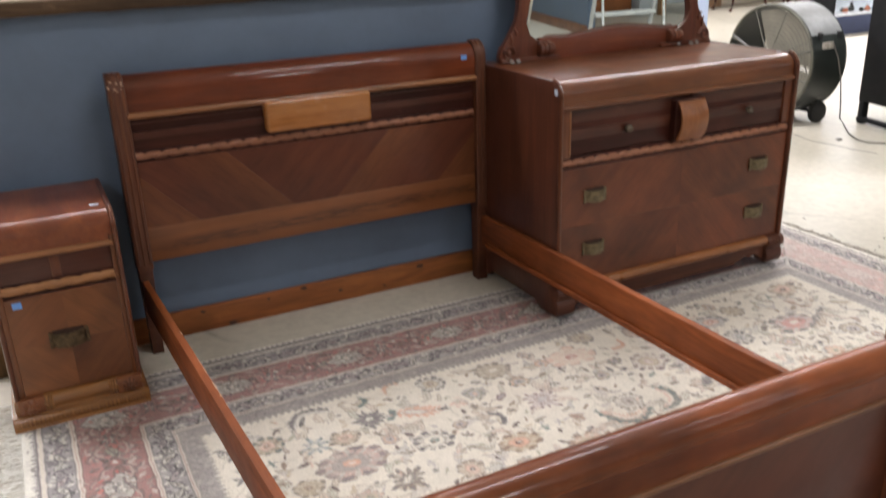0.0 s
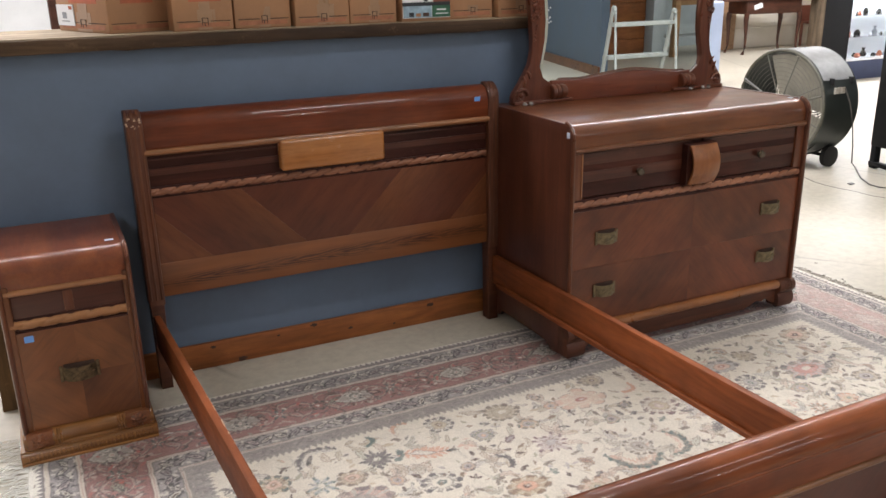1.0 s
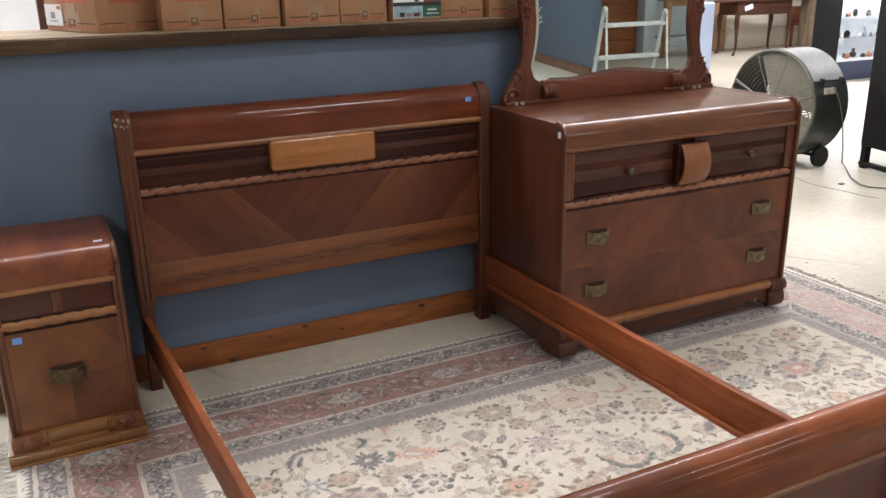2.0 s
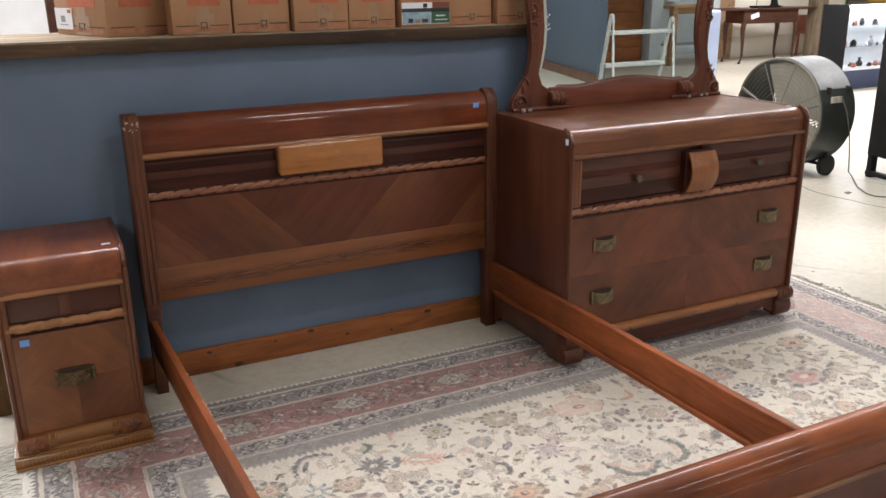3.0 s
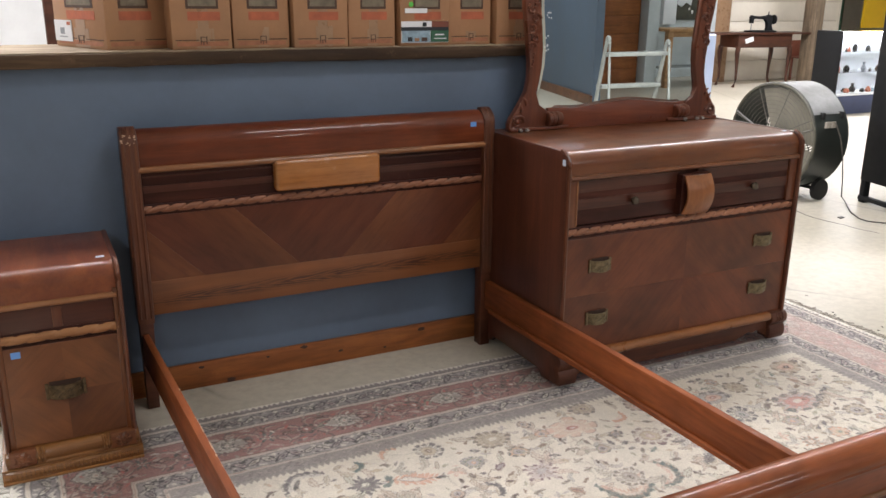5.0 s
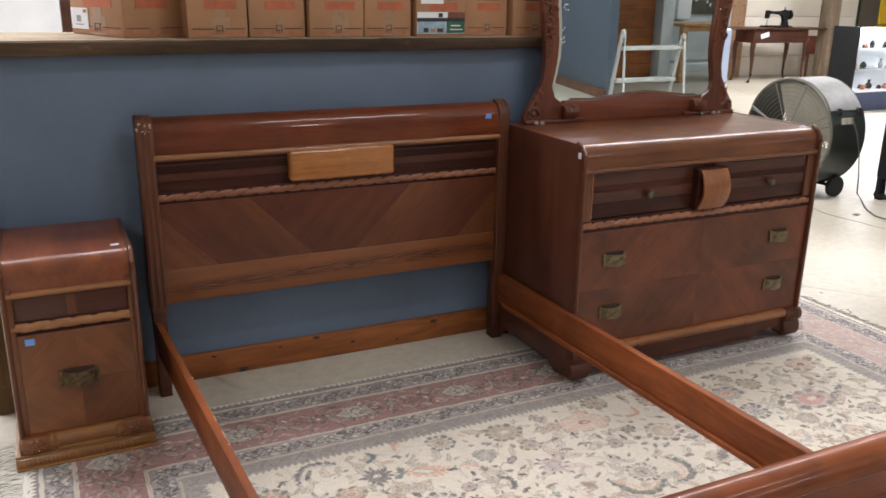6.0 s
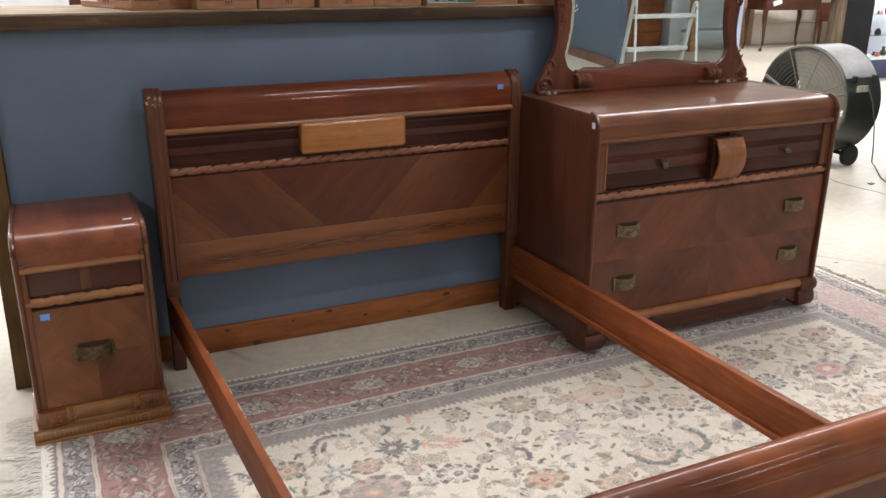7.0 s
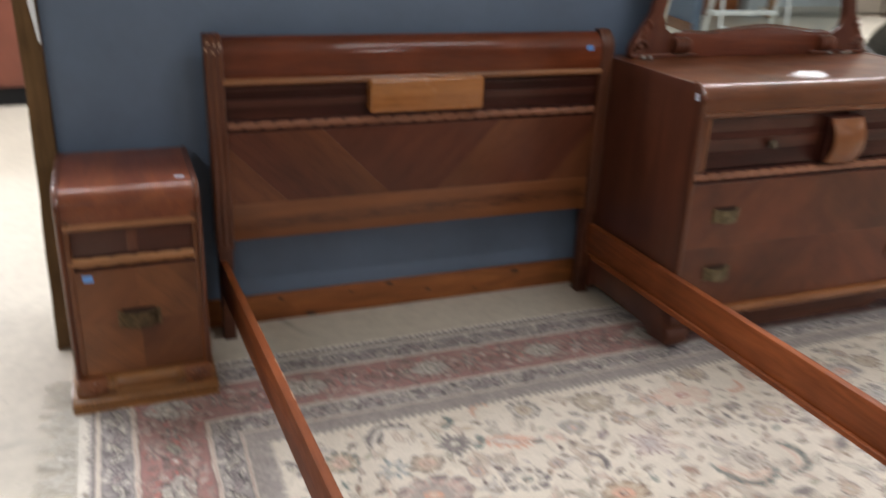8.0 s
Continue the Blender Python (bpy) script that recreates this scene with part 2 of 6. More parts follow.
M_CLEARP = plain("cloudy_plastic", (0.26, 0.23, 0.21), 0.25, 0, 0.2, 60)
M_TUB = plain("bluish_plastic", (0.5, 0.6, 0.82), 0.4, 0, 0.08, 4)
M_BARE = plain("bare_chipped_wood", (0.5, 0.33, 0.22), 0.7, 0, 0.3, 60)
M_BRASS = plain("tarnished_brass", (0.2, 0.155, 0.085), 0.48, 0.5, 0.5, 60, 0.5)
M_BRASSD = plain("blackened_brass", (0.15, 0.105, 0.056), 0.5, 0.75, 0.7, 50, 0.5)
M_PIT_SHADE = plain("painted_hollow_shade", (0.04, 0.018, 0.009), 0.8)
M_KNOB = plain("amber_glass_knob", (0.1, 0.075, 0.05), 0.18, 0.3, 0.4, 80)
M_CASTER = plain("black_caster", (0.015, 0.014, 0.014), 0.5)
M_STICK = plain("blue_price_sticker", (0.14, 0.33, 0.72), 0.5, 0, 0.1)
M_STICKW = plain("pale_price_sticker", (0.55, 0.62, 0.75), 0.5, 0, 0.1)
M_WALL = plain("slate_blue_paint", (0.114, 0.156, 0.22), 0.55, 0, 0.16, 2.3, 0.12)
M_WHITEW = plain("cream_wall_paint", (0.72, 0.66, 0.56), 0.6, 0, 0.1, 1.5, 0.1)
M_CEIL = plain("white_ceiling", (0.72, 0.72, 0.7), 0.8, 0, 0.08, 1.0)
M_CARD = plain("brown_cardboard", (0.38, 0.2, 0.1), 0.75, 0, 0.14, 5, 0.2)
M_CARDD = plain("cardboard_print_dark", (0.075, 0.04, 0.025), 0.75, 0, 0.2, 30)
M_CARDR = plain("cardboard_print_red", (0.45, 0.125, 0.06), 0.75, 0, 0.25, 25)
M_CARDP = plain("cardboard_print_faded", (0.4, 0.165, 0.085), 0.75, 0, 0.3, 25)
M_CARDK = plain("cardboard_print_khaki", (0.2, 0.165, 0.115), 0.75, 0, 0.4, 30)
M_TAPE = plain("packing_tape", (0.33, 0.2, 0.115), 0.3, 0, 0.15, 20)
M_PAPER = plain("white_label_paper", (0.75, 0.76, 0.78), 0.6, 0, 0.06, 10)
M_GREYP = plain("grey_print", (0.28, 0.3, 0.33), 0.6, 0, 0.2, 40)
M_GREEN = plain("dark_green_print", (0.03, 0.11, 0.06), 0.5, 0, 0.3, 30)
M_SKYP = plain("pale_blue_print", (0.3, 0.42, 0.5), 0.5, 0, 0.4, 40)
M_NAVY = plain("near_black_print", (0.02, 0.025, 0.03), 0.5, 0, 0.3, 40)
M_LIME = plain("green_dot_sticker", (0.12, 0.55, 0.08), 0.5)
M_BLACK = plain("black_painted_steel", (0.008, 0.008, 0.009), 0.7, 0.0, 0.3, 6)
M_BLACK.node_tree.nodes["Principled BSDF"].inputs["Specular IOR Level"].default_value = 0.25
M_OLIVE = plain("dark_green_drum_steel", (0.03, 0.036, 0.032), 0.42, 0.2, 0.3, 5)
M_RIM = plain("olive_grey_steel", (0.12, 0.115, 0.09), 0.5, 0.2, 0.3, 9)
M_GALV = plain("galvanised_steel", (0.27, 0.27, 0.265), 0.5, 0.5, 0.3, 9)
M_WIRE = plain("dull_wire", (0.12, 0.116, 0.098), 0.6, 0.0)
M_BLADE = plain("pale_fan_blade", (0.21, 0.195, 0.155), 0.5, 0.0, 0.2)
M_RUBBER = plain("black_rubber", (0.012, 0.012, 0.012), 0.7)
M_CORD = plain("grey_cord", (0.12, 0.11, 0.1), 0.6)
M_WHITE = plain("white_enamel", (0.78, 0.8, 0.82), 0.4, 0, 0.06, 4)
M_BLUEB = plain("dull_navy_plinth", (0.06, 0.075, 0.14), 0.6, 0, 0.15)
M_YELLOW = plain("yellow_sign_paint", (0.8, 0.5, 0.02), 0.5, 0, 0.05)
M_REDCAB = plain("red_brown_lacquer", (0.2, 0.06, 0.035), 0.45, 0, 0.2, 4)
M_ALU = plain("dull_aluminium", (0.55, 0.56, 0.54), 0.5, 0.2, 0.2, 12)
M_ETCH = plain("etched_glass", (0.75, 0.78, 0.8), 0.7, 0, 0.1)
M_FRINGE = plain("off_white_fringe", (0.85, 0.83, 0.77), 0.9, 0, 0.15, 30)
M_FRINGED = plain("dusty_fringe", (0.46, 0.42, 0.36), 0.95, 0, 0.5, 30)
M_BACKP = plain("pale_blue_grey_wall", (0.55, 0.6, 0.62), 0.6, 0, 0.15, 2)


def glowing(name, color, strength):
    k = Tree(name)
    k.bsdf.inputs["Emission Color"].default_value = (*color, 1)
    k.bsdf.inputs["Emission Strength"].default_value = strength
    return k.finish(color, 0.5)


M_GLOW = glowing("lit_case_tube", (0.92, 0.97, 1.0), 45.0)
M_TUBE = glowing("ceiling_tube", (1.0, 0.97, 0.92), 3.0)


def mirror_glass():
    k = Tree("silvered_mirror")
    v, _ = k.coords()
    haze = k.ramp(k.noise(v, 9, 5, 0.7), (0.45, 0.0), (0.8, 0.025))
    return k.finish((0.76, 0.825, 0.815), haze, 1.0)


def clear_glass():
    k = Tree("clear_glass")
    k.bsdf.inputs["Transmission Weight"].default_value = 1.0
    k.bsdf.inputs["IOR"].default_value = 1.45
    return k.finish((0.95, 0.98, 1.0), 0.02)


M_MIRROR, M_GLASS = mirror_glass(), clear_glass()


def concrete():
    k = Tree("sealed_concrete")
    v, _ = k.coords()
    broad = k.noise(v, 0.9, 5, 0.6, 0.3)
    fine = k.noise(v, 22, 5, 0.65)
    col = k.ramp(broad, (0.3, (0.44, 0.403, 0.322)), (0.55, (0.535, 0.488, 0.4)), (0.75, (0.615, 0.567, 0.478)))
    col = k.mix(0.6, col, k.ramp(fine, (0.3, 0.72), (0.62, 1.0)), "MULTIPLY")
    spots = k.ramp(k.noise(v, 7, 6, 0.75), (0.66, 1.0), (0.74, 0.55))
    col = k.mix(0.6, col, spots, "MULTIPLY")
    warp = k.mix(0.06, v, k.add_noise_color(v, 2.2))
    crack = k.add("ShaderNodeTexVoronoi")
    crack.feature = "DISTANCE_TO_EDGE"
    k.put(crack, Vector=warp, Scale=0.45)
    line = k.ramp(crack.outputs["Distance"], (0.0, 0.45), (0.006, 1.0))
    col = k.mix(k.ramp(k.noise(v, 1.3, 3, 0.6), (0.45, 0.0), (0.6, 0.6)), col, line, "MULTIPLY")
    specks = k.ramp(k.noise(v, 46, 2, 0.5), (0.72, 1.0), (0.78, 0.5))
    col = k.mix(0.5, col, specks, "MULTIPLY")
    k.bump(fine, 0.12, 0.001)
    return k.finish(col, k.ramp(broad, (0.3, 0.38), (0.7, 0.6)))


M_CONC = concrete()


def woven():
    k = Tree("woven_pile")
    at = k.add("ShaderNodeAttribute")
    at.attribute_name = "dye"
    v, _ = k.coords()
    tuft = k.noise(v, 240, 2, 0.6)
    patch = k.noise(v, 14, 4, 0.65)
    col = k.mix(0.6, at.outputs["Color"], k.ramp(tuft, (0.3, 0.74), (0.68, 1.12)), "MULTIPLY")
    col = k.mix(0.6, col, k.ramp(patch, (0.3, 0.86), (0.7, 1.1)), "MULTIPLY")
    k.bump(tuft, 0.5, 0.003)
    k.bsdf.inputs["Sheen Weight"].default_value = 0.15
    return k.finish(col, 0.95)


M_RUG = woven()


def cathedral_oak():
    """Oak board with a broken row of arrow-shaped grain along its middle."""
    k = Tree("cathedral_oak")
    v, flat = k.coords((0, 0, 0), (1.5, 22, 22))
    col = k.ramp(k.noise(v, 1.0, 6, 0.6, 0.5), (0.28, (0.14, 0.046, 0.015)), (0.5, (0.19, 0.066, 0.021)), (0.74, (0.23, 0.083, 0.027)))
    tc = k.add("ShaderNodeTexCoord")
    xyz = k.add("ShaderNodeSeparateXYZ")
    k.t.links.new(tc.outputs["Object"], xyz.inputs[0])

    def m(op, a, b):
        n = k.add("ShaderNodeMath", op)
        for i, val in enumerate((a, b)):
            if isinstance(val, bpy.types.NodeSocket):
                k.t.links.new(val, n.inputs[i])
            else:
                n.inputs[i].default_value = val
        return n.outputs[0]

    x, z = xyz.outputs["X"], xyz.outputs["Z"]
    drift = m("MULTIPLY", x, 0.014)
    w = m("ABSOLUTE", m("SUBTRACT", m("SUBTRACT", z, 0.424), drift), 0)
    v2, _ = k.coords((0, 0, 0), (6, 40, 40))
    jag = m("MULTIPLY", k.noise(v2, 0.6, 3, 0.65), 4.0)
    rings = m("PINGPONG", m("ADD", m("ADD", m("MULTIPLY", x, 8.0), m("MULTIPLY", w, -95.0)), jag), 0.5)
    lines = k.ramp(rings, (0.12, 0.0), (0.24, 1.0))
    strip = k.ramp(m("DIVIDE", w, 0.03), (0.35, 1.0), (1.0, 0.0))
    patches = k.ramp(k.noise(k.coords((0, 0, 0), (9, 30, 30))[0], 1.0, 3, 0.6), (0.36, 0.25), (0.56, 1.0))
    fac = m("MULTIPLY", m("MULTIPLY", lines, strip), m("MULTIPLY", patches, 1.0))
    col = k.mix(fac, col, (0.06, 0.017, 0.007))
    col = k.mix(1.0, col, k.ramp(k.noise(flat, 3.0, 3, 0.6), (0.3, 0.85), (0.7, 1.1)), "MULTIPLY")
    return k.finish(col, 0.42, 0.0, 0.15)


W_OAK = cathedral_oak()

# ---- mesh tools ----
def box(x0, x1, y0, y1, z0, z1, bevel=0.0, seg=2, bm=None):
    bm = bm or bmesh.new()
    made = bmesh.ops.create_cube(bm, size=1.0)["verts"]
    for v in made:
        v.co = Vector(((x0 + x1) / 2 + v.co.x * (x1 - x0), (y0 + y1) / 2 + v.co.y * (y1 - y0), (z0 + z1) / 2 + v.co.z * (z1 - z0)))
    if bevel:
        edges = list({e for v in made for e in v.link_edges})
        bmesh.ops.bevel(bm, geom=edges, offset=bevel, segments=seg, affect="EDGES", profile=0.5)
    return bm


def prism(profile, axis, a0, a1, bm=None, bevel=0.0):
    """A closed outline pushed along an axis: (y, z) along x, (x, z) along y, (x, y) along z."""
    bm = bm or bmesh.new()

    def at(u, v, a):
        return {"x": (a, u, v), "y": (u, a, v), "z": (u, v, a)}[axis]

    first = [bm.verts.new(at(u, v, a0)) for u, v in profile]
    last = [bm.verts.new(at(u, v, a1)) for u, v in profile]
    faces = [bm.faces.new(first), bm.faces.new(last[::-1])]
    n = len(profile)
    for i in range(n):
        faces.append(bm.faces.new((first[i], last[i], last[(i + 1) % n], first[(i + 1) % n])))
    bmesh.ops.recalc_face_normals(bm, faces=faces)
    if bevel:
        edges = [e for f in faces[:2] for e in f.edges]
        bmesh.ops.bevel(bm, geom=edges, offset=bevel, segments=2, affect="EDGES", profile=0.5)
    return bm


def tube(points, radius, sides=10, bm=None, closed=False):
    """A round bar along points."""
    bm = bm or bmesh.new()
    pts = [Vector(p) for p in points]
    rings = []
    n = len(pts)
    for i, p in enumerate(pts):
        a = pts[(i - 1) % n] if closed or i else pts[0]
        b = pts[(i + 1) % n] if closed or i < n - 1 else pts[-1]
        d = (b - a).normalized()
        side = d.cross(Vector((0, 0, 1)) if abs(d.z) < 0.95 else Vector((1, 0, 0))).normalized()
        up = side.cross(d)
        r = radius[i] if isinstance(radius, (list, tuple)) else radius
        rings.append([bm.verts.new(p + r * (math.cos(t) * side + math.sin(t) * up)) for t in (2 * math.pi * j / sides for j in range(sides))])
    pairs = list(zip(rings, rings[1:])) + ([(rings[-1], rings[0])] if closed else [])
    faces = []
    for r0, r1 in pairs:
        for j in range(sides):
            faces.append(bm.faces.new((r0[j], r1[j], r1[(j + 1) % sides], r0[(j + 1) % sides])))
    if not closed:
        faces += [bm.faces.new(rings[0]), bm.faces.new(rings[-1][::-1])]
    bmesh.ops.recalc_face_normals(bm, faces=faces)
    return bm


def lathe(profile, place, axis="z", sides=20, bm=None):
    """Radius and height pairs turned round an axis through place."""
    bm = bm or bmesh.new()
    turn = {"z": Matrix.Identity(3), "y": Matrix.Rotation(radians(90), 3, "X"), "x": Matrix.Rotation(radians(90), 3, "Y")}[axis]
    rings = []
    for r, h in profile:
        rings.append([bm.verts.new(Vector(place) + turn @ Vector((r * math.cos(t), r * math.sin(t), h))) for t in (2 * math.pi * j / sides for j in range(sides))])
    faces = []
    for r0, r1 in zip(rings, rings[1:]):
        for j in range(sides):
            faces.append(bm.faces.new((r0[j], r1[j], r1[(j + 1) % sides], r0[(j + 1) % sides])))
    faces += [bm.faces.new(rings[0]), bm.faces.new(rings[-1])]
    bmesh.ops.recalc_face_normals(bm, faces=faces)
    return bm


def rope(x0, x1, y, z, radius, lobe, twist=0.8, cut=0.46, bm=None):
    """A carved two-strand rope along x, its grooves cut deep."""
    bm = bm or bmesh.new()
    steps, sides = int((x1 - x0) / (lobe / 12)), 20
    rings = []
    for i in range(steps + 1):
        x = x0 + (x1 - x0) * i / steps
        ring = []
        for j in range(sides):
            a = 2 * math.pi * j / sides
            r = radius * (1 - cut + cut * min(1, 1.9 * abs(math.cos(twist * a + math.pi * (x - x0) / lobe))) ** 0.8)
            ring.append(bm.verts.new((x, y + 0.9 * r * math.cos(a), z + r * math.sin(a))))
        rings.append(ring)
    for r0, r1 in zip(rings, rings[1:]):
        for j in range(sides):
            bm.faces.new((r0[j], r1[j], r1[(j + 1) % sides], r0[(j + 1) % sides]))
    bm.faces.new(rings[0])
    bm.faces.new(rings[-1])
    bmesh.ops.recalc_face_normals(bm, faces=bm.faces[:])
    return bm


def arc(cx, cy, r, a0, a1, n=8, ry=None):
    ry = r if ry is None else ry
    return [(cx + r * math.cos(radians(a0 + (a1 - a0) * i / n)), cy + ry * math.sin(radians(a0 + (a1 - a0) * i / n))) for i in range(n + 1)]


def root_place(ob):
    p = Vector((0, 0, 0))
    while ob:
        p += ob.location
        ob = ob.parent
    return p


def link(name, bm, material, place=None, angle=35):
    me = bpy.data.meshes.new(name)
    if place is not None:
        bmesh.ops.translate(bm, verts=bm.verts, vec=-Vector(place))
    bm.to_mesh(me)
    bm.free()
    for m in material if isinstance(material, (list, tuple)) else [material]:
        me.materials.append(m)
    for f in me.polygons:
        f.use_smooth = True
    me.set_sharp_from_angle(angle=radians(angle))
    return new(name, me)


def thing(name, place, label, category, group=""):
    """An empty base that carries a thing's parts; parts are drawn in world places."""
    ob = new(name)
    ob.location = place
    ob.empty_display_size = 0.05
    return tagged(ob, label, category, group)


def part(name, bm, material, parent, label=""):
    ob = link(name, bm, material, root_place(parent))
    ob.parent = parent
    return tagged(ob, label)


def solid(name, bm, material, place, label, category="", group="", kind=""):
    """A thing of one mesh."""
    ob = link(name, bm, material, place)
    ob.location = place
    return tagged(ob, label, category, group, kind)

# ---- the hall ----
WALL_Y = 0.03  # face of the blue half wall
LEDGE = 1.29  # top of the timber ledge

solid("floor", box(-14, 20, -14, 14, -0.2, 0.0), M_CONC, (0, 0, 0), "cream sealed concrete floor with faint stains", "floor", kind="structure")
solid("ceiling", box(-14, 20, -14, 14, CEIL, CEIL + 0.15), M_CEIL, (0, 0, CEIL), "white flat ceiling", "ceiling", kind="structure")
solid("wall_west", box(-14.2, -14, -14, 14, 0, CEIL), M_WHITEW, (-14, 0, 0), "cream painted wall", "wall", kind="structure")
solid("wall_east", box(20, 20.2, -14, 14, 0, CEIL), M_WHITEW, (20, 0, 0), "cream painted wall", "wall", kind="structure")
solid("wall_south", box(-14, 20, -14.2, -14, 0, CEIL), M_WHITEW, (0, -14, 0), "cream painted wall", "wall", kind="structure")
solid("wall_north", box(-14, 20, 14, 14.2, 0, CEIL), M_WHITEW, (0, 14, 0), "cream painted wall", "wall", kind="structure")

solid("wall_blue", box(-0.47, 2.42, WALL_Y, WALL_Y + 0.14, 0.0, LEDGE - 0.04), M_WALL, (1, WALL_Y, 0), "slate blue painted half wall", "wall", kind="structure")

# pine baseboard with its knots
baseboard = solid("baseboard", box(-0.46, 2.42, WALL_Y - 0.021, WALL_Y - 0.001, 0.0, 0.105, 0.004), W_PINE, (1, 0, 0), "knotty orange pine baseboard", "baseboard", kind="structure")
for kx, kz, kr in ((0.317, 0.012, 0.014), (1.153, 0.083, 0.013), (0.205, 0.085, 0.009), (0.62, 0.095, 0.011), (0.78, 0.05, 0.008), (0.47, 0.08, 0.006), (0.98, 0.03, 0.006)):
    bm = lathe([(kr, 0.0), (kr * 0.9, 0.001), (kr * 0.4, 0.0014)], (0, 0, 0), "z", 14)
    for v in bm.verts:
        rag = 1 + 0.45 * noise.noise((kx * 30 + v.co.x * 150, v.co.y * 150, kz * 40))
        v.co = Vector((kx + v.co.x * 1.4 * rag, WALL_Y - 0.0205 - v.co.z, kz + v.co.y * 0.75 * rag))
    part("knot", bm, M_KNOT, baseboard)

# rough timber ledge: deep counter over the half wall, ragged lower front edge
bm = box(-0.62, 2.42, -0.02, 0.56, LEDGE - 0.045, LEDGE, 0.006)
bmesh.ops.subdivide_edges(bm, edges=[e for e in bm.edges if abs((e.verts[0].co - e.verts[1].co).x) > 2], cuts=60)
for v in bm.verts:
    if v.co.y < 0.05:
        v.co.z += 0.005 * noise.noise((v.co.x * 5, v.co.z * 9, 0.3)) + 0.003 * noise.noise((v.co.x * 21, v.co.z * 9, 1.3))
        v.co.y += 0.006 * noise.noise((v.co.x * 7, v.co.z * 30, 2.3))
ledge = solid("ledge", bm, W_LEDGE, (1, 0, LEDGE), "rough dark timber ledge along a half wall", "ledge", kind="structure")
part("worn_top", box(-0.61, 2.41, 0.0, 0.55, LEDGE - 0.001, LEDGE + 0.004, 0.001), W_LEDGETOP, ledge, "pale worn counter top")

# post that closes the end of the half wall
bm = box(-0.535, -0.472, -0.006, 0.19, 0.0, LEDGE - 0.046, 0.004)
bmesh.ops.subdivide_edges(bm, edges=[e for e in bm.edges if abs((e.verts[0].co - e.verts[1].co).z) > 1], cuts=40)
for v in bm.verts:
    v.co.x += 0.004 * noise.noise((v.co.x * 40, v.co.y * 12, v.co.z * 6)) - 0.018 * max(0, 1 - v.co.z / 0.7)
    v.co.y += 0.003 * noise.noise((v.co.x * 40, v.co.y * 12, v.co.z * 9 + 5))
solid("end_post", bm, W_POST, (-0.5, 0.09, 0), "rough brown timber post at the wall end", "post", kind="structure")
bm = bmesh.new()
strip = [(-0.486, 1.235), (-0.497, 1.18), (-0.492, 1.12), (-0.484, 1.06), (-0.479, 1.02), (-0.472, 1.02), (-0.475, 1.09), (-0.477, 1.16), (-0.474, 1.235)]
prism(strip, "y", -0.014, -0.01, bm)
solid("torn_plastic_strip", bm, M_WHITE, (-0.484, -0.012, 1.03), "torn white plastic strip stapled to the post", "strip")

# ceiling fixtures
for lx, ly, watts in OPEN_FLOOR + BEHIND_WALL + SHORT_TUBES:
    fixture = thing("ceiling_light", (lx, ly, CEIL), "unseen white enamel ceiling fixture with two tubes", "ceiling light", "ceiling fixtures")
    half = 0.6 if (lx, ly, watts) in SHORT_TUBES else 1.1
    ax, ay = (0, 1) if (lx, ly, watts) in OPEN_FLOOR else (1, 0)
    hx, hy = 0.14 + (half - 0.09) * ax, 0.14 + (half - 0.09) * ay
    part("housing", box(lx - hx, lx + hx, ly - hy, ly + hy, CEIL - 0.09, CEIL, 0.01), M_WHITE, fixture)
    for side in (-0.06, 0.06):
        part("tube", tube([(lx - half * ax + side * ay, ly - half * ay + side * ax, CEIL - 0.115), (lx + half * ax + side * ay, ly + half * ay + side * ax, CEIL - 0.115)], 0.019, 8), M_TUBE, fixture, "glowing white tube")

# ---- the bed ----
def sticker(parent, place, size, normal, material=M_STICK):
    w, h = size
    x, y, z = place
    if normal == "y":
        bm = box(x - w / 2, x + w / 2, y - 0.0012, y, z - h / 2, z + h / 2)
    elif normal == "z":
        bm = box(x - w / 2, x + w / 2, y - h / 2, y + h / 2, z, z + 0.0012)
    else:
        bm = box(x - 0.0012, x, y - w / 2, y + w / 2, z - h / 2, z + h / 2)
    return part("price_sticker", bm, material, parent, "small blue price sticker")


def waterfall(front, back, top, low, r):
    """Outline in (y, z): flat face that rolls over at the top."""
    return [(back, low), (front, low)] + [(front + r - r * math.cos(radians(a)), top - r + r * math.sin(radians(a))) for a in range(0, 91, 9)] + [(back, top - 0.004), (back, low)][:1]


bed = thing("bed_frame", (0.71, -1.06, 0.0), "dismantled-looking walnut double bed frame without mattress on a rug", "bed")
HX0, HX1, HF = -0.018, 1.438, -0.085

# headboard: rolled top, dark band with inlay, rope, veneer field, oak board, posts
headboard = part("headboard", prism(waterfall(HF - 0.012, -0.035, 1.036, 0.912, 0.062), "x", HX0 + 0.035, HX1 - 0.035), W_ROLL_H, bed, "rolled red walnut top rail of the headboard")
part("upper_moulding", prism([(HF + 0.01, 0.888)] + arc(HF - 0.008, 0.9, 0.012, -90, -270, 8) + [(HF + 0.01, 0.912)], "x", HX0 + 0.05, HX1 - 0.045), W_MOLD, headboard, "honey-coloured moulding")
part("dark_band", box(HX0 + 0.045, HX1 - 0.04, HF + 0.008, -0.05, 0.76, 0.892), W_DARK, headboard, "dark walnut band")
part("inlay_strip", box(HX0 + 0.05, HX1 - 0.045, HF + 0.004, HF + 0.01, 0.815, 0.84), W_BURL, headboard, "burl inlay strip")
part("inlay_strip", box(HX0 + 0.05, HX1 - 0.045, HF + 0.006, HF + 0.0095, 0.868, 0.874), W_BURL, headboard)
bm = box(0.506, 0.922, HF - 0.03, HF + 0.01, 0.783, 0.9, 0.0)
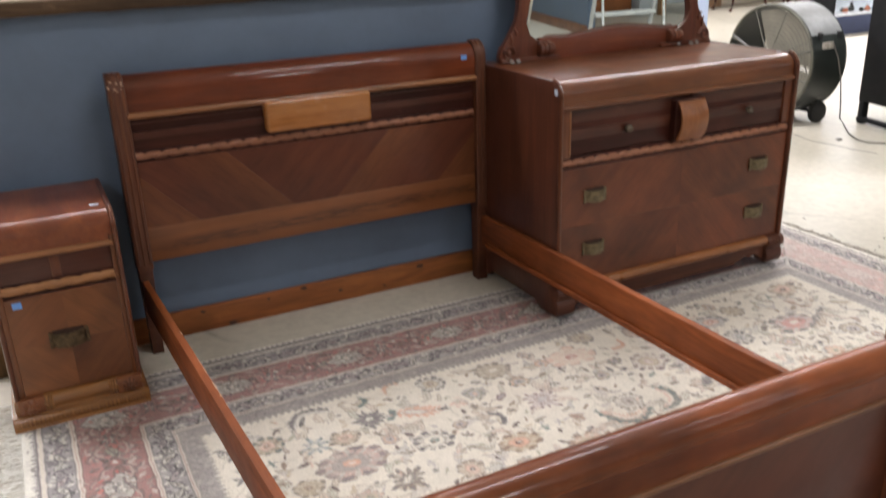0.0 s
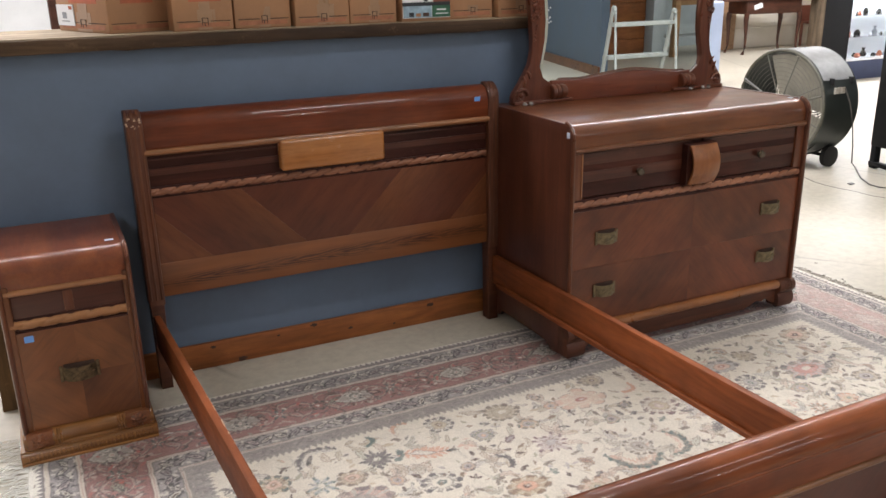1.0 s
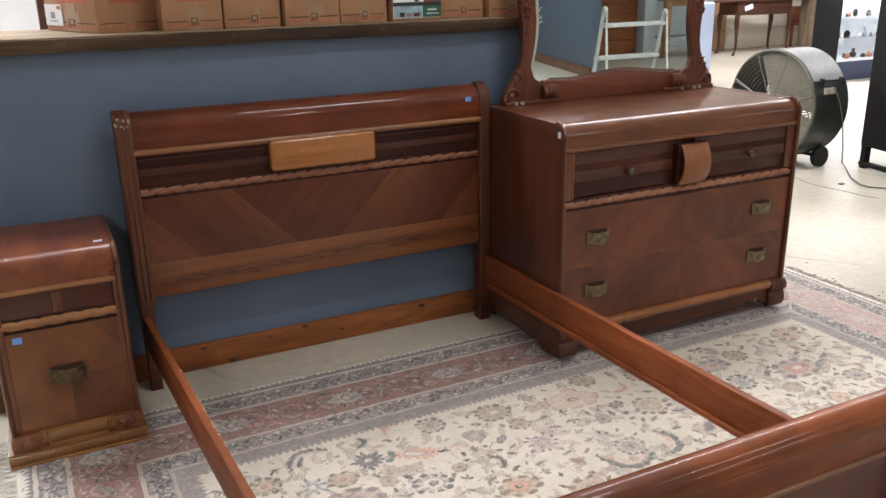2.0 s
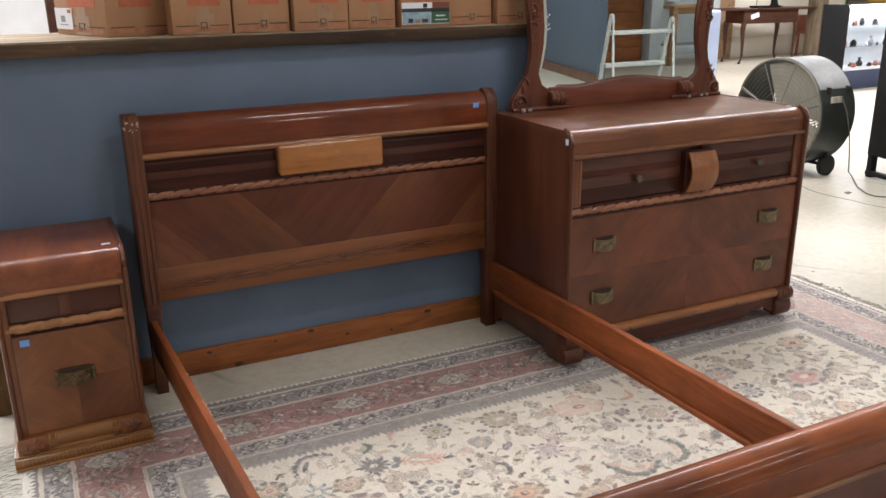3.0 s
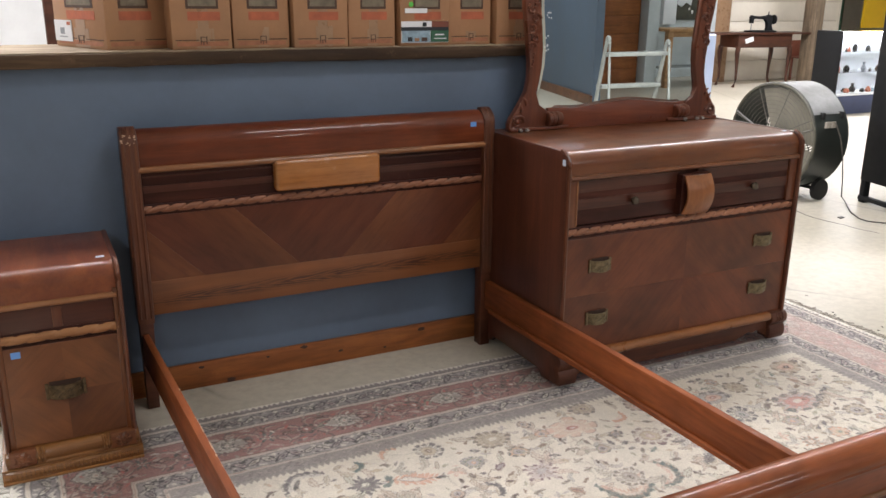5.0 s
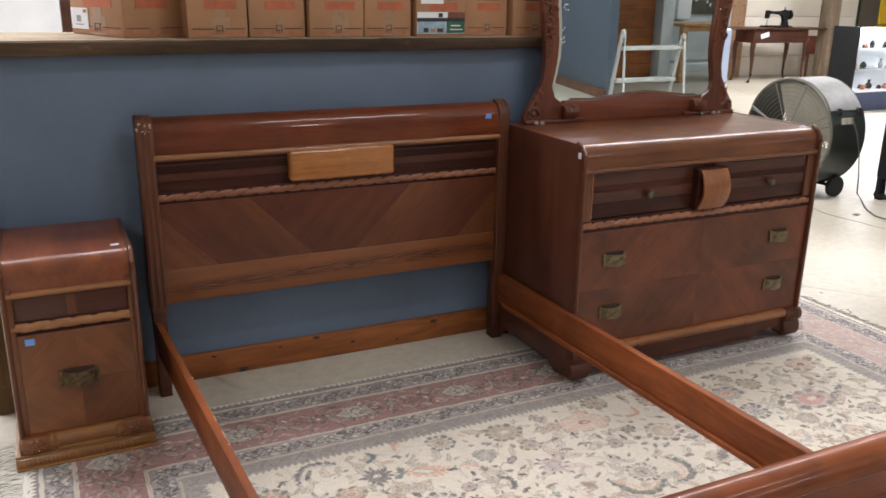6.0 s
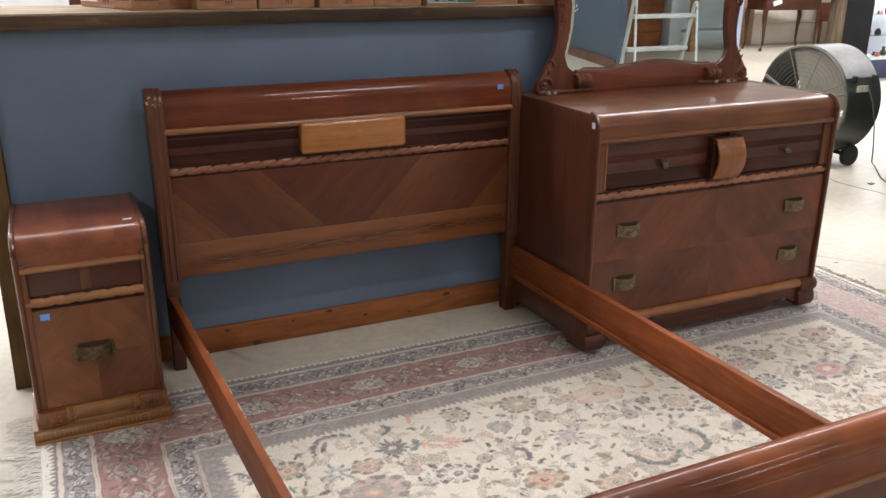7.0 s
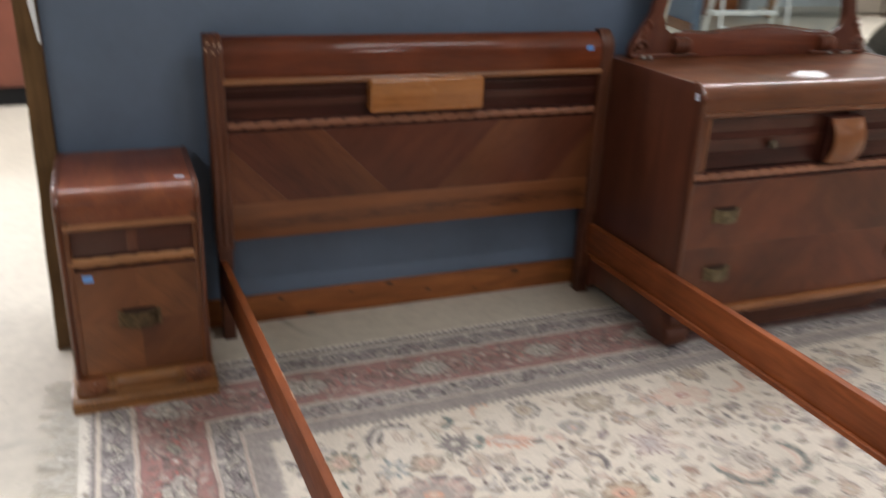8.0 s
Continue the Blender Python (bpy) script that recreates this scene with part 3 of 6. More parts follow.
bmesh.ops.bevel(bm, geom=[e for e in bm.edges if abs(e.verts[0].co.y - e.verts[1].co.y) > 0.03], offset=0.014, segments=4, affect="EDGES", profile=0.5)
bmesh.ops.bevel(bm, geom=[e for e in bm.edges if e.verts[0].co.y < HF - 0.02 and e.verts[1].co.y < HF - 0.02], offset=0.013, segments=5, affect="EDGES", profile=0.5)
part("centre_block", bm, W_BLOND, headboard, "glossy blond maple block")
part("rope_moulding", rope(HX0 + 0.052, HX1 - 0.045, HF + 0.0085, 0.756, 0.0155, 0.058, 1.15), W_ROPE, headboard, "carved pale rope moulding")
# dark bed shows through the grooves and puts their shade in as colour
part("rope_bed", box(HX0 + 0.05, HX1 - 0.045, HF + 0.002, -0.05, 0.734, 0.775, 0.002), W_DARK, headboard)
Z0, Z1 = 0.49, 0.742


def veneer(points, material, proud, pale_side):
    """A leaf of veneer whose figure fades from dark to pale across its width."""
    ob = part("veneer_leaf", prism(points, "y", HF + 0.004 - proud, -0.055), material, headboard)
    tone = ob.data.color_attributes.new("figure", "FLOAT_COLOR", "POINT")
    slope = -lean / (Z1 - Z0) * pale_side
    place = [(v.co.x + root_place(headboard).x) - slope * (v.co.z - Z0) for v in ob.data.vertices]
    lo, hi = min(place), max(place)
    for d, p in zip(tone.data, place):
        u = (p - lo) / (hi - lo)
        u = u if pale_side > 0 else 1 - u
        d.color = (u, u, u, 1)


EL, ER = HX0 + 0.05, HX1 - 0.045
lean = (Z1 - Z0) * 0.98
g = 0.0003
# feet of the four seams: two lean left, two lean right; the outer ones run out at the posts
SEAM_A, SEAM_B, SEAM_C, SEAM_D = 0.232, 0.592, 0.766, 1.212
rise = (Z1 - Z0) / lean
ZA, ZD = Z0 + (SEAM_A - EL) * rise, Z0 + (ER - SEAM_D) * rise
veneer([(EL, Z0), (SEAM_A, Z0), (EL, ZA)], W_VEN_A, 0.0, 1)
veneer([(SEAM_A + g, Z0), (SEAM_B, Z0), (SEAM_B - lean, Z1), (EL, Z1), (EL, ZA + g)], W_VEN_M, 0.0002, 1)
veneer([(SEAM_B + g, Z0), (SEAM_C, Z0), (SEAM_C + lean, Z1), (SEAM_B - lean + g, Z1)], W_VEN_B, 0.0003, 1)
veneer([(SEAM_C + g, Z0), (SEAM_D, Z0), (ER, ZD), (ER, Z1), (SEAM_C + lean + g, Z1)], W_VEN_R, 0.0001, -1)
veneer([(SEAM_D + g, Z0), (ER, Z0), (ER, ZD - g)], W_VEN_A2, 0.0002, -1)
part("lower_board", box(HX0 + 0.05, HX1 - 0.045, HF + 0.001, -0.055, 0.363, Z0, 0.003), W_OAK, headboard, "plain oak board with open grain")
part("back_panel", box(HX0 + 0.05, HX1 - 0.05, -0.054, -0.045, 0.4, 0.98), W_SIDE, headboard)


def bed_post(x0, x1, lean_out):
    outline = waterfall(HF - 0.018, -0.03, 1.046, 0.34, 0.066)
    post = part("post", prism(outline, "x", x0, x1, bevel=0.005), W_BEDPOST, bed)
    n = 3
    for i in range(n):
        cx = x0 + (x1 - x0) * (i + 0.5) / n
        path = [(cx, HF - 0.0125, 0.36)] + [(cx, y + 0.005, z - 0.002) for y, z in outline[2:11]]
        part("reed", tube(path, (x1 - x0) / n * 0.4, 8), W_BEDPOST, post)
    part("leg", prism([(x0 + 0.006, 0.0), (x1 - 0.006 + lean_out, 0.0), (x1 - 0.004, 0.345), (x0 + 0.004, 0.345)], "y", HF - 0.008, -0.035, bevel=0.003), W_FEET, bed)


bed_post(HX0, HX0 + 0.057, -0.004)
bed_post(HX1 - 0.05, HX1, 0.008)
chipper = random.Random(5)
worn = bpy.data.objects["post"]
for i in range(16):
    x, z = HX0 + chipper.uniform(0.002, 0.05), chipper.uniform(0.99, 1.025)
    y = HF - 0.0235 + max(0.0, z - 0.985) ** 2 * 8
    w = chipper.uniform(0.0015, 0.004)
    part("chip", box(x - w, x + w, y - 0.0012, y + 0.003, z - w * 0.7, z + w * 0.7, 0.0006, 1), M_BARE, worn, "pale chip in the varnish")
sticker(headboard, (1.338, HF - 0.0205 + 0.008, 0.985), (0.026, 0.018), "y", M_STICK)


# side rails with their ledger strips
def side_rail(xa, xb, inner, t):
    """From (xa) at the headboard to (xb) at the footboard; inner: +1 when the inside faces +x."""
    y0, y1 = -0.1, -2.03
    bm = bmesh.new()
    ring = []
    for x, y, lift in ((xa, y0, -0.014), (xb, y1, 0.002)):
        ring.append([bm.verts.new((x + dx, y, z + lift)) for dx, z in ((0, 0.19), (t, 0.19), (t, 0.316), (0, 0.316))])
    faces = [bm.faces.new((ring[0][i], ring[1][i], ring[1][(i + 1) % 4], ring[0][(i + 1) % 4])) for i in range(4)]
    faces += [bm.faces.new(ring[0]), bm.faces.new(ring[1])]
    bmesh.ops.recalc_face_normals(bm, faces=faces)
    bmesh.ops.bevel(bm, geom=bm.edges[:], offset=0.0035, segments=2, affect="EDGES", profile=0.5)
    rail = part("side_rail", bm, W_RAIL, bed, "orange-stained side rail with a few scuffs")
    s = t if inner > 0 else 0
    bm = bmesh.new()
    ring = []
    for x, y, lift in ((xa + s, y0 - 0.05, -0.014), (xb + s, y1 + 0.02, 0.002)):
        ring.append([bm.verts.new((x + dx * inner, y, z + lift)) for dx, z in ((-0.001, 0.187), (0.012, 0.187), (0.012, 0.206), (-0.001, 0.206))])
    faces = [bm.faces.new((ring[0][i], ring[1][i], ring[1][(i + 1) % 4], ring[0][(i + 1) % 4])) for i in range(4)]
    faces += [bm.faces.new(ring[0]), bm.faces.new(ring[1])]
    bmesh.ops.recalc_face_normals(bm, faces=faces)
    bmesh.ops.bevel(bm, geom=bm.edges[:], offset=0.002, segments=1, affect="EDGES")
    part("ledger_strip", bm, W_RAIL, rail)
    return rail


rail = side_rail(-0.01, 0.072, 1, 0.024)
chipper = random.Random(8)
for y in (-0.62, -0.83, -0.86, -0.91, -1.0, -1.02, -1.07, -1.13, -1.3):
    x = -0.01 + 0.082 * (y + 0.1) / -1.93 + 0.0236
    s = chipper.uniform(0.004, 0.016)
    bm = box(x - chipper.uniform(0.002, 0.004), x + 0.0006, y - s, y + s, 0.302 - 0.0083 * (y + 0.1), 0.3024 - 0.0083 * (y + 0.1), 0.0, 1)
    part("chip", bm, M_BARE, rail, "pale chipped edge")
side_rail(1.407, 1.429, -1, 0.027)

# footboard
FI, FO = -2.03, -2.1
crown = [(FI, 0.44), (FI, 0.555)] + arc(FI - 0.011, 0.556, 0.011, 0, 80, 4) + arc(FO + 0.042, 0.524, 0.045, 72, 168, 14, 0.05)
crown += arc(FO + 0.001, 0.525, 0.0045, 120, 260, 6) + [(FO + 0.003, 0.515), (FO + 0.004, 0.46), (FO + 0.004, 0.44)]
footboard = part("footboard", prism(crown, "x", HX0 + 0.03, HX1 - 0.03), W_FOOT, bed, "rolled glossy red walnut top rail of the footboard")
part("lower_moulding", prism([(FO + 0.02, 0.442)] + arc(FO + 0.004, 0.45, 0.008, -90, -270, 6) + [(FO + 0.02, 0.458)], "x", HX0 + 0.05, HX1 - 0.05), W_MOLD, footboard, "honey-coloured moulding")
part("field", box(HX0 + 0.05, HX1 - 0.05, FO + 0.012, FI - 0.005, 0.12, 0.442, 0.002), W_VEN_B, footboard)
for x0, x1 in ((HX0, HX0 + 0.055), (HX1 - 0.055, HX1)):
    post = part("post", prism([(FI + 0.004, 0.0), (FO - 0.008, 0.0)] + arc(FO + 0.022, 0.55, 0.03, 180, 90, 8) + [(FI + 0.004, 0.58)], "x", x0, x1, bevel=0.005), W_STILE, bed)
    for i in range(3):
        cx = x0 + (x1 - x0) * (i + 0.5) / 3
        part("reed", tube([(cx, FO - 0.0075, 0.05), (cx, FO - 0.0075, 0.3), (cx, FO - 0.0075, 0.545), (cx, FO + 0.004, 0.574), (cx, FO + 0.04, 0.58)], 0.0085, 8), W_STILE, post)

# ---- case goods ----
def bail_handle(parent, x, y, z, w, h, material=M_BRASS):
    """A bowed brass strap over a flat plate coloured dark like a shaded hollow."""
    plate = prism([(x - w / 2 + 0.006, z - h / 2 + 0.006), (x + w / 2 - 0.006, z - h / 2 + 0.006), (x + w / 2 - 0.008, z + h / 2 + 0.007), (x - w / 2 + 0.008, z + h / 2 + 0.007)], "y", y - 0.0018, y + 0.004, bevel=0.0008)
    pull = part("handle", plate, M_PIT_SHADE, parent, "tarnished brass bail handle")
    bm = bmesh.new()
    rows = []
    n = 14
    for i in range(n + 1):
        u = i / n * 2 - 1
        out = 0.024 * (1 - abs(u) ** 2.6) + 0.002
        low = 0.004 * u * u
        rows.append([bm.verts.new((x + u * w / 2, y - out + d, zz)) for d, zz in ((0, z - h / 2 + low), (0, z + h / 2), (0.004, z + h / 2), (0.004, z - h / 2 + low))])
    faces = []
    for r0, r1 in zip(rows, rows[1:]):
        faces += [bm.faces.new((r0[j], r1[j], r1[(j + 1) % 4], r0[(j + 1) % 4])) for j in range(4)]
    faces += [bm.faces.new(rows[0]), bm.faces.new(rows[-1])]
    bmesh.ops.recalc_face_normals(bm, faces=faces)
    part("strap", bm, material, pull, "stamped brass strap")
    bm = bmesh.new()
    for u in (-0.62, -0.3, 0.0, 0.3, 0.62):
        out = 0.024 * (1 - abs(u) ** 2.6) + 0.002
        cx, cz = x + u * w / 2, z + 0.006 * math.sin(u * 6)
        tube([(cx - 0.009, y - out - 0.0004, cz - 0.009), (cx, y - out - 0.0012, cz), (cx + 0.009, y - out - 0.0004, cz + 0.007)], 0.0022, 6, bm)
    part("scrollwork", bm, material, pull)
    for u in (-1, 1):
        part("end_cap", box(x + u * w / 2 - 0.005, x + u * w / 2 + 0.005, y - 0.006, y, z - h / 2 - 0.002, z + h / 2 + 0.004, 0.0015), material, pull)
    return pull


def corner_stile(parent, x0, x1, yf, top, low, r, back):
    """Stile that follows the rolled top back along the side edge."""
    outline = [(back, low), (yf, low)] + [(yf + r - r * math.cos(radians(a)), top - r + r * math.sin(radians(a))) for a in range(0, 91, 9)] + [(back, top)]
    return part("side_panel", prism(outline, "x", x0, x1, bevel=0.004), W_SIDE, parent)


# nightstand
NX0, NX1, NF, NB, NT = -0.474, -0.086, -0.42, -0.005, 0.68
stand = thing("nightstand", ((NX0 + NX1) / 2, -0.21, 0.0), "small walnut waterfall nightstand with rope moulding on a rug edge", "nightstand")
top = part("rolled_top", prism([(NB, 0.585), (NF + 0.002, 0.585)] + [(NF + 0.002 + 0.058 - 0.058 * math.cos(radians(a)), NT - 0.058 + 0.058 * math.sin(radians(a))) for a in range(0, 91, 9)] + [(NB, NT)], "x", NX0 + 0.017, NX1 - 0.017), W_ROLL_V, stand, "rolled red walnut top with worn gloss")
for x0, x1 in ((NX0, NX0 + 0.017), (NX1 - 0.017, NX1)):
    corner_stile(stand, x0, x1, NF - 0.006, NT + 0.003, 0.09, 0.06, NB)
    part("front_edge", tube([((x0 + x1) / 2, NF - 0.007, z) for z in (0.1, 0.35, 0.6)] + [((x0 + x1) / 2, NF - 0.006 + 0.06 - 0.061 * math.cos(radians(a)), NT - 0.057 + 0.061 * math.sin(radians(a))) for a in (0, 20, 40, 60, 80)], 0.0075, 8), W_STILE, stand, "worn rounded front edge")
for x0, x1 in ((NX0 + 0.013, NX0 + 0.033), (NX1 - 0.029, NX1 - 0.013)):
    part("front_stile", box(x0, x1, NF - 0.0045, NF + 0.012, 0.1, 0.6, 0.0025), W_EDGE, stand, "golden-brown upright stile")
part("body", box(NX0 + 0.015, NX1 - 0.015, NF + 0.014, NB - 0.002, 0.09, 0.59), W_SIDE, stand)
part("upper_moulding", prism([(NF + 0.02, 0.567)] + arc(NF + 0.002, 0.577, 0.01, -90, -270, 6) + [(NF + 0.02, 0.587)], "x", NX0 + 0.018, NX1 - 0.018), W_MOLD, stand, "honey-coloured moulding")
drawer = part("drawer_front", box(NX0 + 0.02, NX1 - 0.02, NF + 0.006, NF + 0.016, 0.492, 0.566, 0.002), W_BURL, stand, "burl walnut drawer front")
part("pull_inlay", box(-0.294, -0.266, NF + 0.0035, NF + 0.008, 0.496, 0.562, 0.001), W_STILE, drawer, "lighter upright inlay")
part("rope_moulding", rope(NX0 + 0.02, NX1 - 0.02, NF + 0.0095, 0.471, 0.0165, 0.06, 0.9, 0.32), W_ROPE_Y, stand, "carved golden rope moulding")
# dark backing gives the rope gaps a painted shade
part("rope_bed", box(NX0 + 0.018, NX1 - 0.018, NF + 0.004, NF + 0.016, 0.45, 0.492, 0.002), W_DARK, stand)
door = part("door", box(NX0 + 0.024, NX1 - 0.02, NF + 0.001, NF + 0.014, 0.112, 0.448, 0.002), W_SIDE, stand)
cx, cz = -0.279, 0.28
for k, (pts, m) in enumerate((
    ([(NX0 + 0.026, 0.114), (cx, 0.114), (cx, cz), (NX0 + 0.026, cz)], W_DOOR_A),
    ([(cx, 0.114), (NX1 - 0.022, 0.114), (NX1 - 0.022, cz), (cx, cz)], W_DOOR_B),
    ([(NX0 + 0.026, cz), (cx, cz), (cx, 0.446), (NX0 + 0.026, 0.446)], W_DOOR_B),
    ([(cx, cz), (NX1 - 0.022, cz), (NX1 - 0.022, 0.446), (cx, 0.446)], W_DOOR_A),
)):
    part("veneer_leaf", prism(pts, "y", NF - 0.0012 - k * 0.0001, NF + 0.002), m, door)
bail_handle(door, -0.281, NF - 0.002, 0.288, 0.108, 0.048, M_BRASSD)
# stepped base
base = part("base_roll", prism([(NB, 0.056), (NF - 0.018, 0.056)] + arc(NF + 0.004, 0.084, 0.028, 225, 100, 8, 0.027) + [(NB, 0.113)], "x", NX0 - 0.004, NX1 + 0.004, bevel=0.003), W_BASE, stand, "golden half-round base moulding")
for u, x in ((0, NX0 + 0.045), (1, NX1 - 0.045)):
    bm = lathe([(0.024, 0.0), (0.024, 0.005), (0.017, 0.011), (0.008, 0.013), (0.004, 0.018)], (0, 0, 0), "z", 10)
    for v in bm.verts:
        a = math.atan2(v.co.y, v.co.x)
        v.co = Vector((x + v.co.x * (1 + 0.12 * math.cos(5 * a)), NF - 0.02 - v.co.z, 0.084 + v.co.y * (1 + 0.12 * math.cos(5 * a))))
    part("rosette", bm, W_ROSE, base, "carved corner rosette")
    part("corner_block", box(x - 0.04, x + 0.04, NF - 0.024, NF + 0.03, 0.057, 0.112, 0.006), W_ROSE, base)
    for petal in range(8):
        a = petal * math.pi / 4 + 0.39
        part("petal", tube([(x + 0.007 * math.cos(a), NF - 0.026, 0.084 + 0.007 * math.sin(a)), (x + 0.016 * math.cos(a), NF - 0.03, 0.084 + 0.016 * math.sin(a)), (x + 0.024 * math.cos(a), NF - 0.025, 0.084 + 0.024 * math.sin(a))], 0.0042, 6), W_ROSE, base)
    s = 1 if u == 0 else -1
    for ring in (0.046, 0.054, 0.062):
        bx = x + s * ring
        part("ring", tube([(bx, NF - 0.019, 0.062), (bx, NF - 0.0255, 0.078), (bx, NF - 0.0235, 0.096), (bx, NF - 0.012, 0.11)], 0.0035, 6), W_BASE, base)
foot = part("plinth", prism([(NB, 0.008), (NF - 0.03, 0.008)] + arc(NF - 0.012, 0.032, 0.02, 225, 110, 6, 0.022) + [(NB, 0.056)], "x", NX0 - 0.018, NX1 + 0.012, bevel=0.003), W_BASE, stand, "reeded golden plinth")
for i in range(30):
    x = NX0 + 0.004 + (NX1 - NX0 - 0.016) * i / 29
    part("reed", tube([(x, NF - 0.0265, 0.022), (x, NF - 0.0295, 0.031), (x, NF - 0.0275, 0.04), (x, NF - 0.0195, 0.049)], 0.0042, 6), W_BASE, foot)
    # thin darker bar, not a cut: colour for the shade between reeds
    part("flute", tube([(x + 0.0064, NF - 0.0305, 0.027), (x + 0.0064, NF - 0.0318, 0.033), (x + 0.0064, NF - 0.0285, 0.043)], 0.0014, 5), W_STILE, foot, "darker bar painted in as shade between the reeds")
for z, y, r in ((0.0125, NF - 0.0295, 0.0048), (0.0535, NF - 0.0235, 0.0036)):
    part("edge_bead", tube([(NX0 - 0.017, y, z), (NX0 + 0.1, y, z), (NX1 + 0.011, y, z)], r, 8), W_BASE, foot)
sticker(stand, (-0.408, NF - 0.0008, 0.424), (0.027, 0.021), "y", M_STICK)
sticker(stand, (-0.134, -0.335, NT + 0.0002), (0.026, 0.018), "z", M_STICKW)

# dresser
DX0, DX1, DF, DB, DT = 1.436, 2.638, -0.625, -0.012, 0.944
dresser = thing("dresser", ((DX0 + DX1) / 2, -0.31, 0.0), "wide walnut waterfall dresser with brass handles on a rug", "dresser")
part("rolled_top", prism([(DB, 0.855), (DF + 0.004, 0.855)] + [(DF + 0.004 + 0.055 - 0.055 * math.cos(radians(a)), DT - 0.055 + 0.055 * math.sin(radians(a))) for a in range(0, 91, 9)] + [(DB, DT)], "x", DX0 + 0.02, DX1 - 0.02), W_TOP, dresser, "rolled red walnut top with a dull gloss")
for x0, x1 in ((DX0, DX0 + 0.02), (DX1 - 0.02, DX1)):
    corner_stile(dresser, x0, x1, DF - 0.006, DT + 0.003, 0.05, 0.058, DB)
    xm = (x0 + x1) / 2
    part("front_edge", tube([(xm, DF - 0.007, z) for z in (0.155, 0.5, 0.86)] + [(xm, DF - 0.006 + 0.058 - 0.059 * math.cos(radians(a)), DT - 0.055 + 0.059 * math.sin(radians(a))) for a in (0, 20, 40, 60, 80)], 0.009, 8), W_STILE, dresser, "rounded walnut front edge")
part("body", box(DX0 + 0.018, DX1 - 0.018, DF + 0.03, DB - 0.002, 0.07, 0.86), W_SIDE, dresser)
part("upper_moulding", prism([(DF + 0.02, 0.838)] + arc(DF, 0.848, 0.01, -90, -270, 6) + [(DF + 0.02, 0.858)], "x", DX0 + 0.021, DX1 - 0.021), W_MOLD_D, dresser, "thin brown moulding")
for x0, x1 in ((DX0 + 0.02, DX0 + 0.058), (DX1 - 0.062, DX1 - 0.02)):
    part("stile", box(x0, x1, DF, DF + 0.03, 0.66, 0.84, 0.002), W_STILE, dresser)
part("pale_bead", box(DX0 + 0.052, DX0 + 0.0585, DF - 0.003, DF + 0.02, 0.665, 0.838, 0.0015), W_MOLD, dresser, "honey-coloured upright bead")
part("recess_back", box(DX0 + 0.055, DX1 - 0.06, DF + 0.018, DF + 0.03, 0.655, 0.842), W_DARK, dresser)
DM = 2.042
for x0, x1, kx in ((DX0 + 0.061, DM - 0.03, 1.753), (DM + 0.03, DX1 - 0.065, 2.372)):
    drawer = part("drawer_front", box(x0, x1, DF + 0.008, DF + 0.02, 0.667, 0.836, 0.003), W_DARK, dresser, "dark walnut drawer front")
    part("inlay_strip", box(x0 + 0.002, x1 - 0.002, DF + 0.0055, DF + 0.01, 0.725, 0.765), W_BURL, drawer, "burl inlay strip")
    part("inlay_strip", box(x0 + 0.002, x1 - 0.002, DF + 0.0065, DF + 0.01, 0.79, 0.835), W_BURL, drawer)
    part("knob", lathe([(0.008, 0.0), (0.006, 0.008), (0.014, 0.014), (0.017, 0.02), (0.014, 0.027), (0.005, 0.031)], (kx, DF + 0.008, 0.742), "y", 12), M_KNOB, drawer, "faceted amber knob")
bm = prism([(DM - 0.074, DF + 0.012)] + [(DM - 0.074 + 0.148 * i / 10, DF - 0.052 - 0.012 * math.sin(math.pi * i / 10)) for i in range(11)] + [(DM + 0.074, DF + 0.012)], "z", 0.662, 0.826, bevel=0.006)
for v in bm.verts:
    u = (v.co.z - 0.744) / 0.082
    if v.co.y < DF:
        v.co.y += 0.032 * u * u
block = part("centre_block", bm, W_DARK, dresser, "bowed block with dark sides")
bm = bmesh.new()
grid = []
for i in range(13):
    z = 0.666 + 0.156 * i / 12
    u = (z - 0.744) / 0.082
    grid.append([bm.verts.new((DM - 0.066 + 0.132 * j / 10, DF - 0.0555 - 0.012 * math.sin(math.pi * (0.05 + 0.9 * j / 10)) + 0.032 * u * u, z)) for j in range(11)])
faces = [bm.faces.new((grid[i][j], grid[i][j + 1], grid[i + 1][j + 1], grid[i + 1][j])) for i in range(12) for j in range(10)]
bmesh.ops.recalc_face_normals(bm, faces=faces)
ext = bmesh.ops.extrude_face_region(bm, geom=faces)
bmesh.ops.translate(bm, verts=[g for g in ext["geom"] if isinstance(g, bmesh.types.BMVert)], vec=(0, 0.008, 0))
bmesh.ops.recalc_face_normals(bm, faces=bm.faces[:])
part("blond_face", bm, W_BLOND_Z, block, "blond maple veneer face")
part("rope_moulding", rope(DX0 + 0.024, DX1 - 0.024, DF + 0.0105, 0.64, 0.0155, 0.0525, 0.85), W_ROPE, dresser, "carved pale rope moulding")
# dark backing again, shade by colour in the rope's gaps
part("rope_bed", box(DX0 + 0.02, DX1 - 0.02, DF + 0.004, DF + 0.03, 0.618, 0.662, 0.002), W_DARK, dresser)
panel = part("lower_front", box(DX0 + 0.02, DX1 - 0.02, DF + 0.002, DF + 0.03, 0.155, 0.617, 0.002), W_SIDE, dresser, "book-matched walnut lower drawer fronts")
for k, (x0, x1, m) in enumerate(((DX0 + 0.022, DM, W_FRONT_L), (DM + 0.0005, DX1 - 0.022, W_FRONT_R))):
    for z0, z1 in ((0.157, 0.3853), (0.3857, 0.614)):
